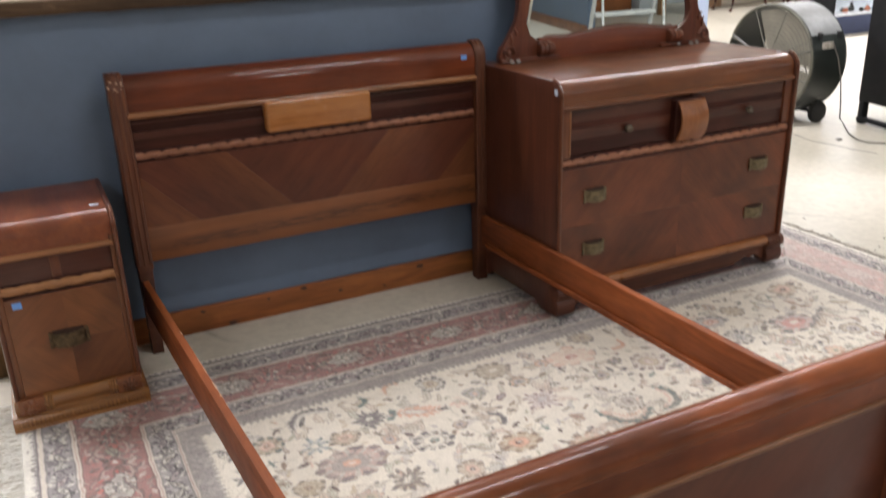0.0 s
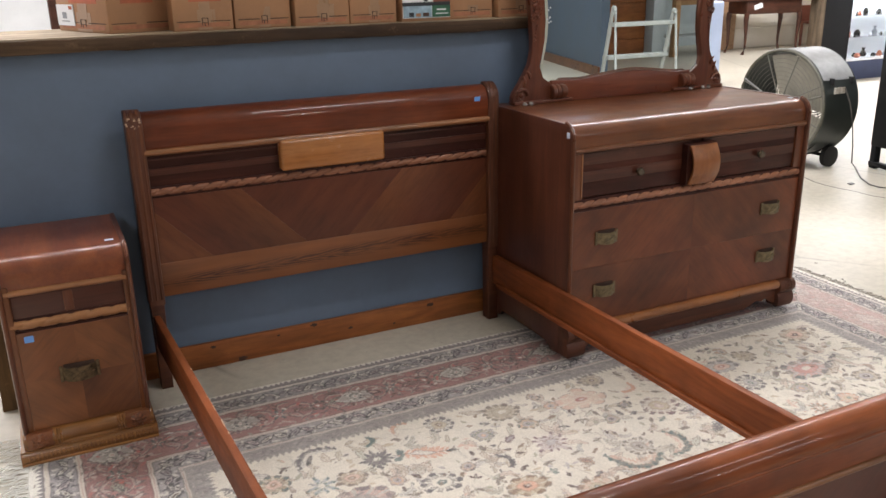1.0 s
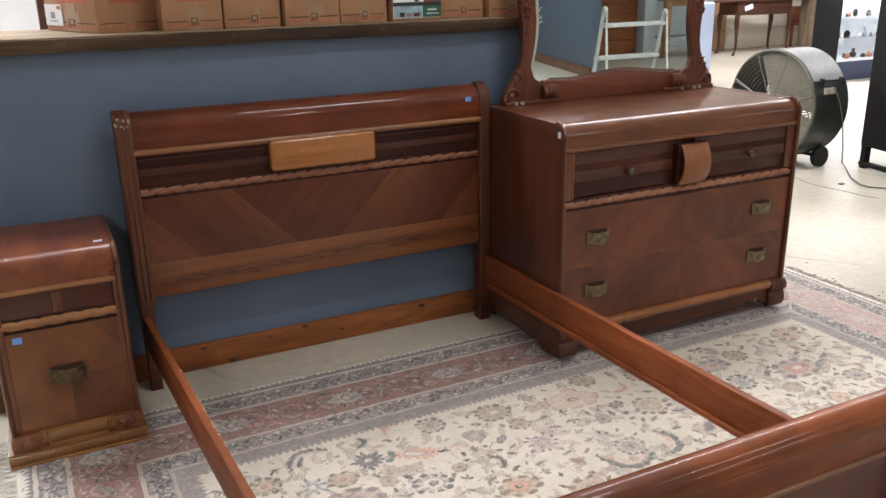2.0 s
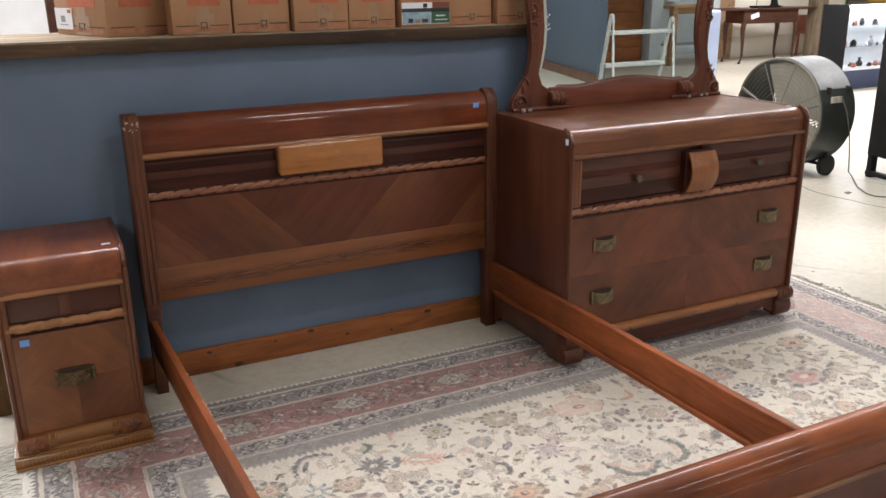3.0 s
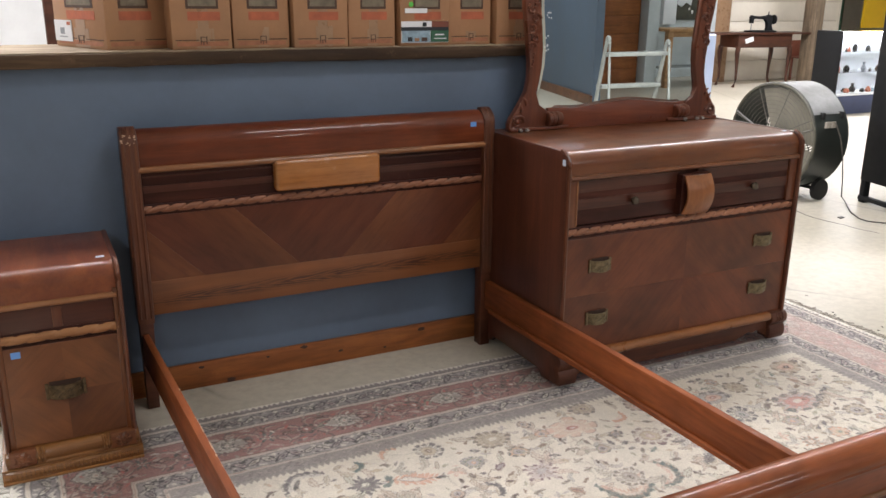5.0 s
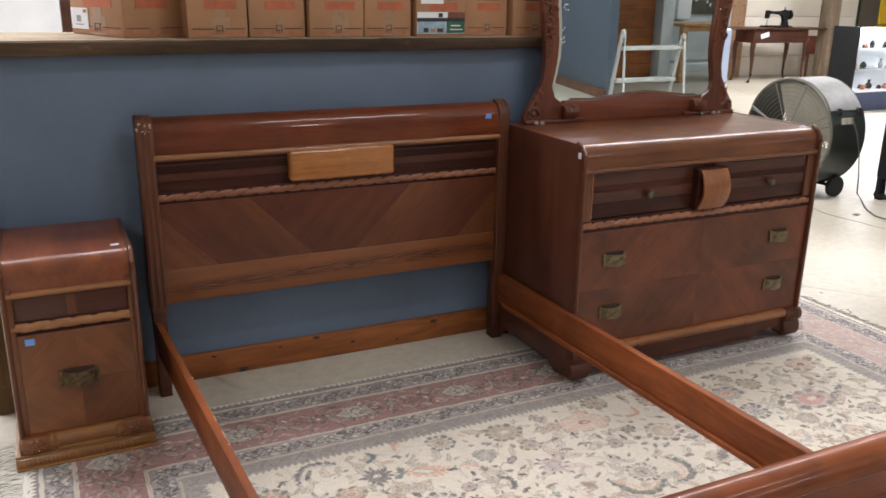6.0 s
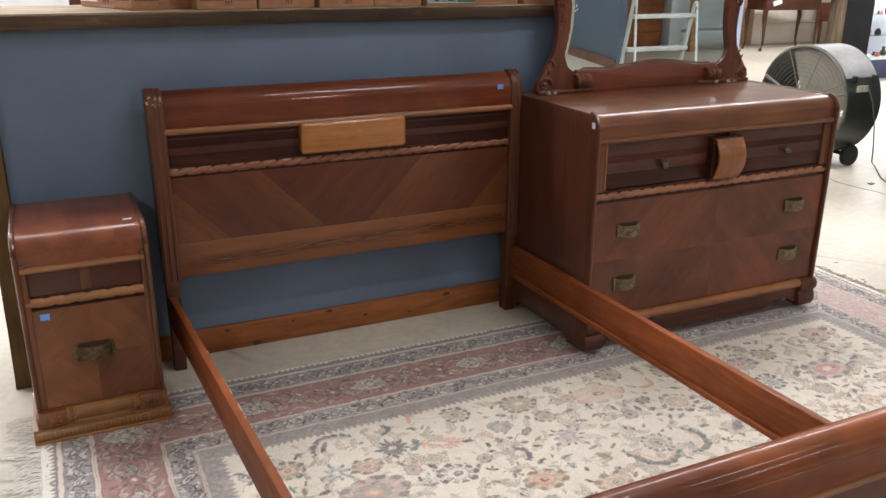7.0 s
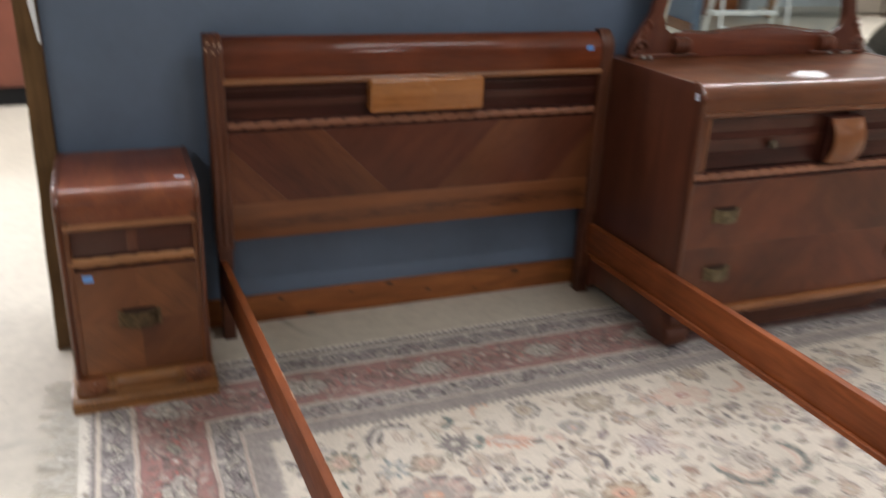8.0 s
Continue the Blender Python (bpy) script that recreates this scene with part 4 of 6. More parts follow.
        part("veneer_leaf", box(x0, x1, DF - 0.0002 + 0.0001 * k, DF + 0.004, z0, z1), m, panel)
for hx in (1.612, 2.462):
    for hz in (0.5, 0.286):
        bail_handle(panel, hx, DF - 0.001, hz, 0.094, 0.046)
# base: pale roll, scalloped apron, fluted corner blocks, casters
base = part("base_roll", prism([(DF + 0.03, 0.116), (DF - 0.008, 0.116)] + arc(DF - 0.002, 0.136, 0.022, 240, 110, 8, 0.02) + [(DF + 0.03, 0.154)], "x", DX0 + 0.085, DX1 - 0.085), W_BASE_R, dresser, "golden half-round base moulding")
w = DX1 - DX0 - 0.16
scallop = [(DX0 + 0.08, 0.118), (DX0 + 0.08, 0.05)]
for i in range(41):
    u = i / 40
    e = min(u, 1 - u)
    z = 0.046 + 0.03 * min(1, e / 0.05) - (0.027 * min(1, max(0, (e - 0.1) / 0.07))) - (0.008 if 0.07 < e < 0.09 else 0)
    scallop.append((DX0 + 0.085 + w * u * 0.985, z))
scallop += [(DX1 - 0.08, 0.05), (DX1 - 0.08, 0.118)]
part("apron", prism(scallop, "y", DF - 0.002, DF + 0.02, bevel=0.002), W_FEET, dresser, "scalloped walnut apron")
for x0, x1 in ((DX0 - 0.003, DX0 + 0.086), (DX1 - 0.086, DX1 + 0.008)):
    rolled = [(DF + 0.05, 0.032), (DF - 0.006, 0.032)] + arc(DF - 0.006, 0.062, 0.02, 240, 120, 7, 0.036) + arc(DF - 0.006, 0.126, 0.026, 235, 100, 9, 0.03) + [(DF + 0.05, 0.157)]
    blockp = part("corner_foot", prism(rolled, "x", x0, x1, bevel=0.008), W_FEET, dresser, "rolled corner foot")
    for x in (x0 + 0.03, x0 + 0.05, x1 - 0.05, x1 - 0.03):
        part("bead", tube([(x, DF - 0.018, 0.104), (x, DF - 0.03, 0.118), (x, DF - 0.032, 0.132), (x, DF - 0.022, 0.15)], 0.004, 6), W_FEET, blockp)
    part("back_foot", box(x0 + 0.01, x1 - 0.01, DB - 0.09, DB, 0.026, 0.1, 0.006), W_STILE, dresser)
    for y in (DF + 0.03, DB - 0.05):
        xm = (x0 + x1) / 2
        zf = 0.0 if y > -0.2 else 0.008
        part("caster", lathe([(0.012, -0.009), (0.016, -0.006), (0.016, 0.006), (0.012, 0.009)], (xm, y, zf + 0.0165), "x", 14), M_CASTER, dresser, "small black caster")
        part("caster_fork", box(xm - 0.012, xm + 0.012, y - 0.006, y + 0.006, zf + 0.017, 0.046), M_CASTER, dresser)
for x in (DX0, DX1 - 0.004):
    skirt = [(DF + 0.046, 0.15), (DF + 0.046, 0.03), (DF + 0.1, 0.026), (DF + 0.125, 0.05), (DF + 0.16, 0.062), (DB - 0.16, 0.062), (DB - 0.125, 0.05), (DB - 0.1, 0.026), (DB - 0.08, 0.026), (DB - 0.08, 0.15)]
    part("side_base", prism(skirt, "x", x - 0.002, x + 0.006, bevel=0.002), W_SIDE, dresser, "bracketed base of the side")
sticker(dresser, (DX0 - 0.0002, DF + 0.012, 0.908), (0.018, 0.022), "x", M_STICKW)
sticker(dresser, (2.6, -0.55, DT + 0.0004), (0.022, 0.012), "z", M_STICKW)

# tilting mirror that stands on the dresser
MX, MY = 2.062, -0.095
vanity = thing("dresser_mirror", (MX, MY, DT), "carved walnut mirror with wavy silvered glass on a dresser", "mirror")
LEFT = [(1.500, 0.947), (1.497, 0.975), (1.507, 1.0), (1.53, 1.03), (1.556, 1.07), (1.578, 1.11), (1.588, 1.16), (1.588, 1.22), (1.58, 1.3), (1.572, 1.37), (1.56, 1.44), (1.553, 1.52), (1.56, 1.6), (1.585, 1.68), (1.62, 1.73),
        (1.66, 1.72), (1.65, 1.64), (1.636, 1.56), (1.632, 1.46), (1.64, 1.38), (1.65, 1.28), (1.648, 1.2), (1.634, 1.13), (1.626, 1.1), (1.645, 1.05), (1.69, 1.02), (1.7, 0.947)]
for flip in (1, -1):
    pts = [(MX + flip * (x - MX), z) for x, z in LEFT]
    post = part("post", prism(pts, "y", MY - 0.018, MY + 0.016, bevel=0.005), W_MIRR, vanity, "carved scrolled walnut post")
    # volute at the foot, acanthus curls and beads further up
    curl = [(MX + flip * (1.536 + 0.031 * (1 - t / 21) * math.cos(t * 0.5) - MX), MY - 0.02, 0.984 + 0.029 * (1 - t / 21) * math.sin(t * 0.5)) for t in range(18)]
    part("scroll", tube(curl, [0.0085 - 0.0003 * t for t in range(18)], 8), W_MIRR, post, "carved volute")
    part("scroll_eye", lathe([(0.011, 0.0), (0.011, 0.004), (0.007, 0.009), (0.003, 0.011)], (MX + flip * (1.536 - MX), MY - 0.018, 0.984), "y", 12), W_MIRR, post)
    for lx, lz, reach, up in ((1.512, 0.956, 0.05, 0.35), (1.548, 1.02, 0.045, 1.0), (1.575, 1.05, 0.04, 1.35)):
        frond = [(MX + flip * (lx + reach * t / 6 * math.cos(up + 0.12 * t) - MX), MY - 0.0195, lz + reach * t / 6 * math.sin(up + 0.12 * t)) for t in range(7)]
        part("acanthus", tube(frond, [0.003, 0.006, 0.0075, 0.007, 0.006, 0.004, 0.002], 7), W_MIRR, post, "carved leaf")
    for k, cz in enumerate((1.29, 1.325, 1.362, 1.4, 1.438, 1.474)):
        cr, side_x = 0.023 - 0.0012 * abs(k - 3), 1.602 + (0.009 if k % 2 else -0.009)
        leafy = [(MX + flip * (side_x + cr * (1 - t / 15) * math.cos(t * 0.6 + k * 2.1) - MX), MY - 0.0195, cz + cr * (1 - t / 15) * math.sin(t * 0.6 + k * 2.1)) for t in range(13)]
        part("carving", tube(leafy, [0.0068 - 0.0003 * t for t in range(13)], 7), W_MIRR, post, "carved curl")
    for k in range(5):
        part("bead", lathe([(0.005, 0.0), (0.005, 0.003), (0.002, 0.006)], (MX + flip * (1.607 - 0.002 * k - MX), MY - 0.018, 1.262 - 0.014 * k), "y", 8), W_MIRR, post)
    bx = MX + flip * (1.715 - MX)
    knob_bm = lathe([(0.026, -0.038), (0.031, -0.034), (0.031, -0.02), (0.027, -0.017), (0.031, -0.012), (0.031, 0.0), (0.027, 0.003), (0.031, 0.008), (0.031, 0.024), (0.026, 0.036)], (bx, MY - 0.02, 0.989), "x", 16)
    part("reeded_barrel", knob_bm, W_MIRR, vanity, "turned reeded barrel")
    part("foot_strip", box(min(MX + flip * (1.5 - MX), MX + flip * (1.79 - MX)), max(MX + flip * (1.5 - MX), MX + flip * (1.79 - MX)), MY - 0.03, MY + 0.02, DT + 0.002, DT + 0.016, 0.003), W_MIRR, vanity)


def low_edge(u):
    """Wavy lower edge of the glass, u from 0 to 1 across."""
    return 1.036 + 0.016 * math.exp(-((u - 0.55) / 0.17) ** 2) - 0.006 * math.exp(-((u - 0.22) / 0.08) ** 2) - 0.006 * math.exp(-((u - 0.85) / 0.08) ** 2)


rail = [(1.69, 0.9445), (2.434, 0.9445)] + [(2.434 - 0.744 * i / 28, low_edge((2.434 - 0.744 * i / 28 - 1.634) / 0.856) - 0.001) for i in range(29)]
part("lower_rail", prism(rail, "y", MY - 0.014, MY + 0.012, bevel=0.003), W_MIRR_X, vanity, "wavy lower rail")
crest = [(1.64, 1.7), (1.8, 1.74), (MX, 1.72), (2.324, 1.74), (2.484, 1.7), (2.46, 1.78), (2.3, 1.82), (2.15, 1.86), (MX, 1.89), (1.974, 1.86), (1.82, 1.82), (1.66, 1.78)]
part("crest", prism(crest, "y", MY - 0.016, MY + 0.014, bevel=0.004), W_MIRR, vanity, "carved crest")
GX0, GX1 = 1.634, 2.49
outer, inner = [], []
for i in range(41):
    u = i / 40
    outer.append((GX0 + (GX1 - GX0) * u, low_edge(u) - 0.012 * (u < 0.1 or u > 0.9)))
side = [(0.003, 1.1), (0.0135, 1.15), (0.023, 1.21), (0.0255, 1.28), (0.02, 1.35), (0.012, 1.42), (0.0085, 1.5), (0.013, 1.57), (0.026, 1.65)]
outer += [(GX1 - dx, z) for dx, z in side] + [(GX1 - 0.06, 1.74), (MX, 1.76), (GX0 + 0.06, 1.74)] + [(GX0 + dx, z) for dx, z in side[::-1]]
cx, cz = MX, 1.39
for x, z in outer:
    d = Vector((cx - x, cz - z)).normalized()
    inner.append((x + d.x * 0.012, z + d.y * 0.012))
bm = bmesh.new()
vo = [bm.verts.new((x, MY - 0.002, z)) for x, z in outer]
vi = [bm.verts.new((x, MY - 0.0045, z)) for x, z in inner]
n = len(vo)
faces = [bm.faces.new((vo[i], vo[(i + 1) % n], vi[(i + 1) % n], vi[i])) for i in range(n)]
faces.append(bm.faces.new(vi))
vb = [bm.verts.new((x, MY + 0.004, z)) for x, z in outer]
faces += [bm.faces.new((vo[i], vb[i], vb[(i + 1) % n], vo[(i + 1) % n])) for i in range(n)]
faces.append(bm.faces.new(vb[::-1]))
bmesh.ops.recalc_face_normals(bm, faces=faces)
glass = part("mirror_glass", bm, M_MIRROR, vanity, "silvered mirror glass with a bevelled wavy edge")
for f in glass.data.polygons:
    f.use_smooth = False
part("backing_board", box(GX0 + 0.03, GX1 - 0.03, MY + 0.006, MY + 0.012, 1.07, 1.72), W_SIDE, vanity)
rng = random.Random(4)
for gx, gz in ((1.68, 1.415), (1.676, 1.3), (2.43, 1.44)):
    bm = bmesh.new()
    for i in range(7):
        a = rng.uniform(0, 6.28)
        r = rng.uniform(0.004, 0.022)
        px, pz = gx + r * math.cos(a) * 0.8, gz + r * math.sin(a) * 1.5
        box(px - 0.0025, px + 0.0025, MY - 0.0053, MY - 0.0046, pz - 0.003, pz + 0.003, bm=bm)
    part("etched_spray", bm, M_ETCH, glass, "etched flower spray")["kind"] = "stuff"
for bx, by in ((1.545, MY - 0.034), (1.575, MY - 0.036), (2.43, MY - 0.035), (2.5, MY - 0.036), (2.535, MY - 0.034)):
    part("clear_pad", lathe([(0.009, 0.0), (0.011, 0.004), (0.009, 0.011), (0.004, 0.014)], (bx, by, DT + 0.0005), "z", 10), M_CLEARP, vanity, "cloudy plastic pad")

# ---- the rug ----
RX0, RX1, RY0, RY1, STEP = -0.48, 3.09, -2.64, -0.248, 0.003
nu, nv = int((RX1 - RX0) / STEP) + 1, int((RY1 - RY0) / STEP) + 1
gx = np.linspace(RX0, RX1, nu)
gy = np.linspace(RY0, RY1, nv)
X, Y = np.meshgrid(gx, gy)
draw = np.random.default_rng(11)
CREAM, TAUPE, SLATE, TEAL = (0.635, 0.579, 0.488), (0.21, 0.17, 0.14), (0.145, 0.13, 0.13), (0.14, 0.175, 0.16)
PEACH, PLUM, ROSE, LAV = (0.56, 0.33, 0.235), (0.11, 0.075, 0.07), (0.36, 0.17, 0.15), (0.4, 0.36, 0.345)
SAND, INK, CHALK, SAGE = (0.47, 0.39, 0.29), (0.1, 0.092, 0.09), (0.65, 0.6, 0.52), (0.36, 0.34, 0.26)
fray = np.kron(draw.random((nv // 2 + 1, nu // 2 + 1)), np.ones((2, 2)))[:nv, :nu] * 0.5
fray += np.kron(draw.random((nv // 5 + 1, nu // 5 + 1)), np.ones((5, 5)))[:nv, :nu] * 0.5
fray = np.clip(0.4 + 1.2 * fray, 0, 1)
wx = np.array([[noise.noise((x * 22, y * 22, 3.1)) for x in gx[::5]] for y in gy[::5]])
wy = np.array([[noise.noise((x * 22, y * 22, 8.4)) for x in gx[::5]] for y in gy[::5]])
wx, wy = (np.kron(w, np.ones((5, 5)))[:nv, :nu] for w in (wx, wy))
fx = np.array([[noise.noise((x * 85, y * 85, 4.7)) for x in gx[::2]] for y in gy[::2]])
fy = np.array([[noise.noise((x * 85, y * 85, 9.2)) for x in gx[::2]] for y in gy[::2]])
fx, fy = (np.kron(w, np.ones((2, 2)))[:nv, :nu] for w in (fx, fy))
WX, WY = X + 0.009 * wx + 0.005 * fx, Y + 0.009 * wy + 0.005 * fy
dye = np.empty((nv, nu, 3))
dye[:] = CREAM


def lay(mask, color):
    """Blend a colour over the dye where the soft mask is."""
    m = np.clip(mask, 0, 1)[..., None]
    dye[:] = dye * (1 - m) + np.array(color) * m


def spot(cx, cy, reach, build):
    """Draws in a window round a place; build gets u, v and returns (mask, colour) pairs."""
    i0, i1 = np.searchsorted(gx, (cx - reach, cx + reach))
    j0, j1 = np.searchsorted(gy, (cy - reach, cy + reach))
    if i1 <= i0 or j1 <= j0:
        return
    u, v = WX[j0:j1, i0:i1] - cx, WY[j0:j1, i0:i1] - cy
    view = dye[j0:j1, i0:i1]
    for mask, color in build(u, v):
        m = (np.clip(mask, 0, 1) * fray[j0:j1, i0:i1])[..., None]
        view[:] = view * (1 - m) + np.array(color) * m


def soft(d, edge=0.0035):
    return np.clip(0.5 - d / edge, 0, 1)


def feather(cx, cy, r, turn, bend, fill, edge_color):
    """A curved serrated leaf: a midrib with slanting barbs."""
    n = 9
    for i in range(n):
        t = i / (n - 1)
        a = turn + bend * (t - 0.5)
        px, py = cx + r * (t - 0.5) * 2 * math.cos(turn + bend * (t - 0.5) * 0.5), cy + r * (t - 0.5) * 2 * math.sin(turn + bend * (t - 0.5) * 0.5)
        size = r * 0.42 * math.sin(math.pi * (0.12 + 0.82 * t)) + 0.004
        for d in (-1, 1):
            b = a + d * 0.85
            leaf(px + size * 0.5 * math.cos(b), py + size * 0.5 * math.sin(b), size * 0.7, b, edge_color, 0.32)
            leaf(px + size * 0.45 * math.cos(b), py + size * 0.45 * math.sin(b), size * 0.5, b, fill, 0.2)
        leaf(px, py, r * 0.2, a, INK, 0.1)


def sprig(cx, cy, r, turn, color):
    for i, d in enumerate((-1.1, 0.0, 1.1)):
        leaf(cx + 0.6 * r * math.cos(turn + d), cy + 0.6 * r * math.sin(turn + d), r * 0.62, turn + d, color, 0.4)
        leaf(cx + 0.6 * r * math.cos(turn + d), cy + 0.6 * r * math.sin(turn + d), r * 0.3, turn + d, CREAM if i == 1 else color, 0.3)
    leaf(cx - 0.5 * r * math.cos(turn), cy - 0.5 * r * math.sin(turn), r * 0.7, turn, SAGE, 0.12)


def sickle(cx, cy, r, a0, sweep, color, thick=0.012):
    def build(u, v):
        d = np.hypot(u, v)
        a = (np.arctan2(v, u) - a0) % (2 * math.pi)
        t = np.clip(a / sweep, 0, 1)
        width = thick * np.sin(math.pi * t) ** 0.6
        inside = (a < sweep)
        yield soft(np.abs(d - r) - width * (1 + 0.3 * np.sin(a * 22))) * inside * 0.8, color
        yield soft(np.abs(d - r - width) - 0.0015) * inside * 0.6, INK
    spot(cx, cy, r * 1.7 + thick, build)


def leaf(cx, cy, r, turn, color, fat=0.42):
    def build(u, v):
        p = u * math.cos(turn) + v * math.sin(turn)
        q = -u * math.sin(turn) + v * math.cos(turn)
        yield soft(np.abs(q) - fat * r * np.clip(1 - (p / r) ** 2, 0, 1)) * (np.abs(p) < r) * 0.92, color
    spot(cx, cy, r * 1.3, build)


def vine(cx, cy, r, turn, bend, color):
    n = max(6, int(r / 0.008))
    for i in range(n):
        t = i / (n - 1)
        a = turn + bend * t
        leaf(cx + r * t * math.cos(a), cy + r * t * math.sin(a), 0.009, a + bend * t, color, 0.2)


def bloom(cx, cy, r, n, petal, gap, tip, inner, heart, turn=0.0, squash=1.0, fill=0.95):
    """A scalloped blossom of uneven petals with darker tips, a ring and a heart."""
    chance = draw.random(n)

    def build(u, v):
        d = np.hypot(u * squash, v) + 1e-6
        a = (np.arctan2(v, u * squash) + turn) * n / (2 * math.pi)
        s = np.abs(a % 1 - 0.5) * 2
        luck = chance[np.floor(a).astype(int) % n]
        edge = r * (0.62 + 0.2 * luck + 0.2 * np.sqrt(np.clip(1 - s * s, 0, 1)))
        t = d / edge
        inside = soft(d - edge)
        yield inside * fill * 0.8, gap
        yield inside * (s < 0.7) * (t > 0.4) * fill * (0.6 + 0.4 * luck), petal
        yield inside * (s < 0.34) * (t > 0.45) * (t < 0.75) * 0.5, gap
        yield inside * (s < 0.6) * (t > 0.74) * fill * (luck > 0.12) * (0.6 + 0.4 * luck), tip
        yield soft(np.abs(d - edge) - 0.0016) * 0.75 * fill, SLATE
        yield soft(d - 0.46 * r) * fill, inner
        yield soft(np.abs(d - 0.46 * r) - 0.0014) * 0.55 * fill, tip
        yield soft(d - 0.2 * r) * fill, heart
        yield soft(d - 0.08 * r) * 0.7, CHALK
    spot(cx, cy, r * 1.25 / min(1, squash), build)


def burst(cx, cy, r, n, color, dark, turn=0.0):
    """Separate pointed petals round a pale middle, dark at their ends."""
    for i in range(n):
        a = turn + 2 * math.pi * i / n
        q = r * (0.9 + 0.16 * math.sin(i * 2.3))
        leaf(cx + 0.62 * q * math.cos(a), cy + 0.62 * q * math.sin(a), 0.4 * q, a, color, 0.36)
        leaf(cx + 0.82 * q * math.cos(a), cy + 0.82 * q * math.sin(a), 0.17 * q, a, dark, 0.5)
        leaf(cx + 0.34 * q * math.cos(a + 0.3), cy + 0.34 * q * math.sin(a + 0.3), 0.17 * q, a, dark, 0.34)


def crescent(cx, cy, r, middle, sweep, rim, fill, thick):
    """A serrated half-moon leaf that bulges towards the middle angle."""
    sickle(cx, cy, r * 0.86, middle - sweep / 2, sweep, fill, thick)
    sickle(cx, cy, r * 0.8, middle - sweep * 0.4, sweep * 0.8, CREAM, thick * 0.3)
    sickle(cx, cy, r, middle - sweep * 0.52, sweep * 1.04, rim, thick * 0.42)
    for i in range(9):
        a = middle + sweep * (i / 8 - 0.5)
        leaf(cx + 1.08 * r * math.cos(a), cy + 1.08 * r * math.sin(a), 0.012, a + 0.7, rim, 0.45)


def acanthus(cx, cy, r, turn, bend, fill, line, fat=0.34):
    """A bent, lobed leaf: pale fill, thin broken outline and midrib."""
    def build(u, v):
        p = u * math.cos(turn) + v * math.sin(turn)
        q = -u * math.sin(turn) + v * math.cos(turn)
        t = p / r
        q = q - bend * r * (t * t - 0.3)
        wide = fat * r * np.clip(1 - t * t, 0, 1) ** 0.7 * (0.72 + 0.34 * np.abs(np.sin(7.5 * t + 0.8 * np.sign(q))))
        on = np.abs(t) < 1
        yield soft(np.abs(q) - wide) * on * 0.75, fill
        yield soft(np.abs(np.abs(q) - wide) - 0.0015) * on * (0.4 + 0.6 * (np.sin(23 * t + 40 * q) > -0.2)), line
        yield soft(np.abs(q) - 0.0011) * on * (np.abs(t) < 0.8) * 0.7, line
    spot(cx, cy, r * 1.5, build)


# field: the blossoms that stand out, then fill between them
BLUSH, MAUVE, DUSK, BROWN = (0.58, 0.41, 0.33), (0.19, 0.12, 0.125), (0.2, 0.18, 0.172), (0.24, 0.17, 0.125)
PICK = [TAUPE, SLATE, TEAL, BLUSH, LAV, PEACH, DUSK]
BLOOMS = [
    (0.793, -0.824, 0.058, 11, DUSK, CREAM, SLATE, SAND, BROWN), (1.023, -0.85, 0.062, 13, (0.36, 0.31, 0.25), SAND, TAUPE, (0.42, 0.36, 0.28), CHALK),
    (1.325, -0.9, 0.072, 8, (0.56, 0.44, 0.35), (0.6, 0.5, 0.4), BLUSH, (0.58, 0.47, 0.38), ROSE), (1.31, -1.25, 0.058, 14, (0.33, 0.29, 0.26), CREAM, TAUPE, (0.4, 0.35, 0.31), TAUPE),
    (1.54, -1.068, 0.066, 12, (0.4, 0.33, 0.28), CREAM, MAUVE, SAND, (0.5, 0.4, 0.36)), (0.39, -1.12, 0.084, 10, (0.5, 0.33, 0.28), (0.36, 0.32, 0.29), DUSK, (0.33, 0.29, 0.26), PEACH),
    (0.195, -0.912, 0.056, 9, (0.3, 0.24, 0.18), SAND, TEAL, BLUSH, BROWN), (0.652, -1.137, 0.056, 10, DUSK, CREAM, SLATE, CREAM, TEAL),
    (0.876, -1.272, 0.052, 8, (0.42, 0.32, 0.23), SAND, BROWN, PEACH, PLUM), (0.685, -1.32, 0.05, 9, (0.46, 0.36, 0.3), SAND, TAUPE, BLUSH, SLATE),
    (2.433, -0.856, 0.068, 9, (0.46, 0.36, 0.29), SAND, TAUPE, BLUSH, PLUM), (2.224, -1.1, 0.078, 9, (0.55, 0.33, 0.28), LAV, TEAL, (0.52, 0.28, 0.24), CHALK),
    (1.95, -1.09, 0.06, 11, DUSK, CREAM, SLATE, LAV, TEAL), (2.37, -1.25, 0.05, 9, (0.42, 0.36, 0.3), SAND, TAUPE, LAV, PLUM), (1.95, -0.94, 0.055, 9, (0.4, 0.37, 0.35), LAV, SLATE, BLUSH, ROSE),
    (2.095, -0.911, 0.052, 10, (0.36, 0.3, 0.25), SAND, TAUPE, SAND, BROWN), (0.24, -1.175, 0.044, 8, (0.44, 0.37, 0.28), SAND, TAUPE, SAND, BROWN), (1.057, -1.368, 0.045, 8, BLUSH, SAND, BROWN, SAND, TEAL),
    (1.64, -0.865, 0.05, 9, (0.42, 0.33, 0.28), SAND, MAUVE, BLUSH, TAUPE), (1.44, -0.8, 0.048, 9, (0.4, 0.32, 0.28), SAND, DUSK, SAND, MAUVE), (0.42, -0.986, 0.04, 8, (0.46, 0.37, 0.29), SAND, TAUPE, BLUSH, BROWN)]
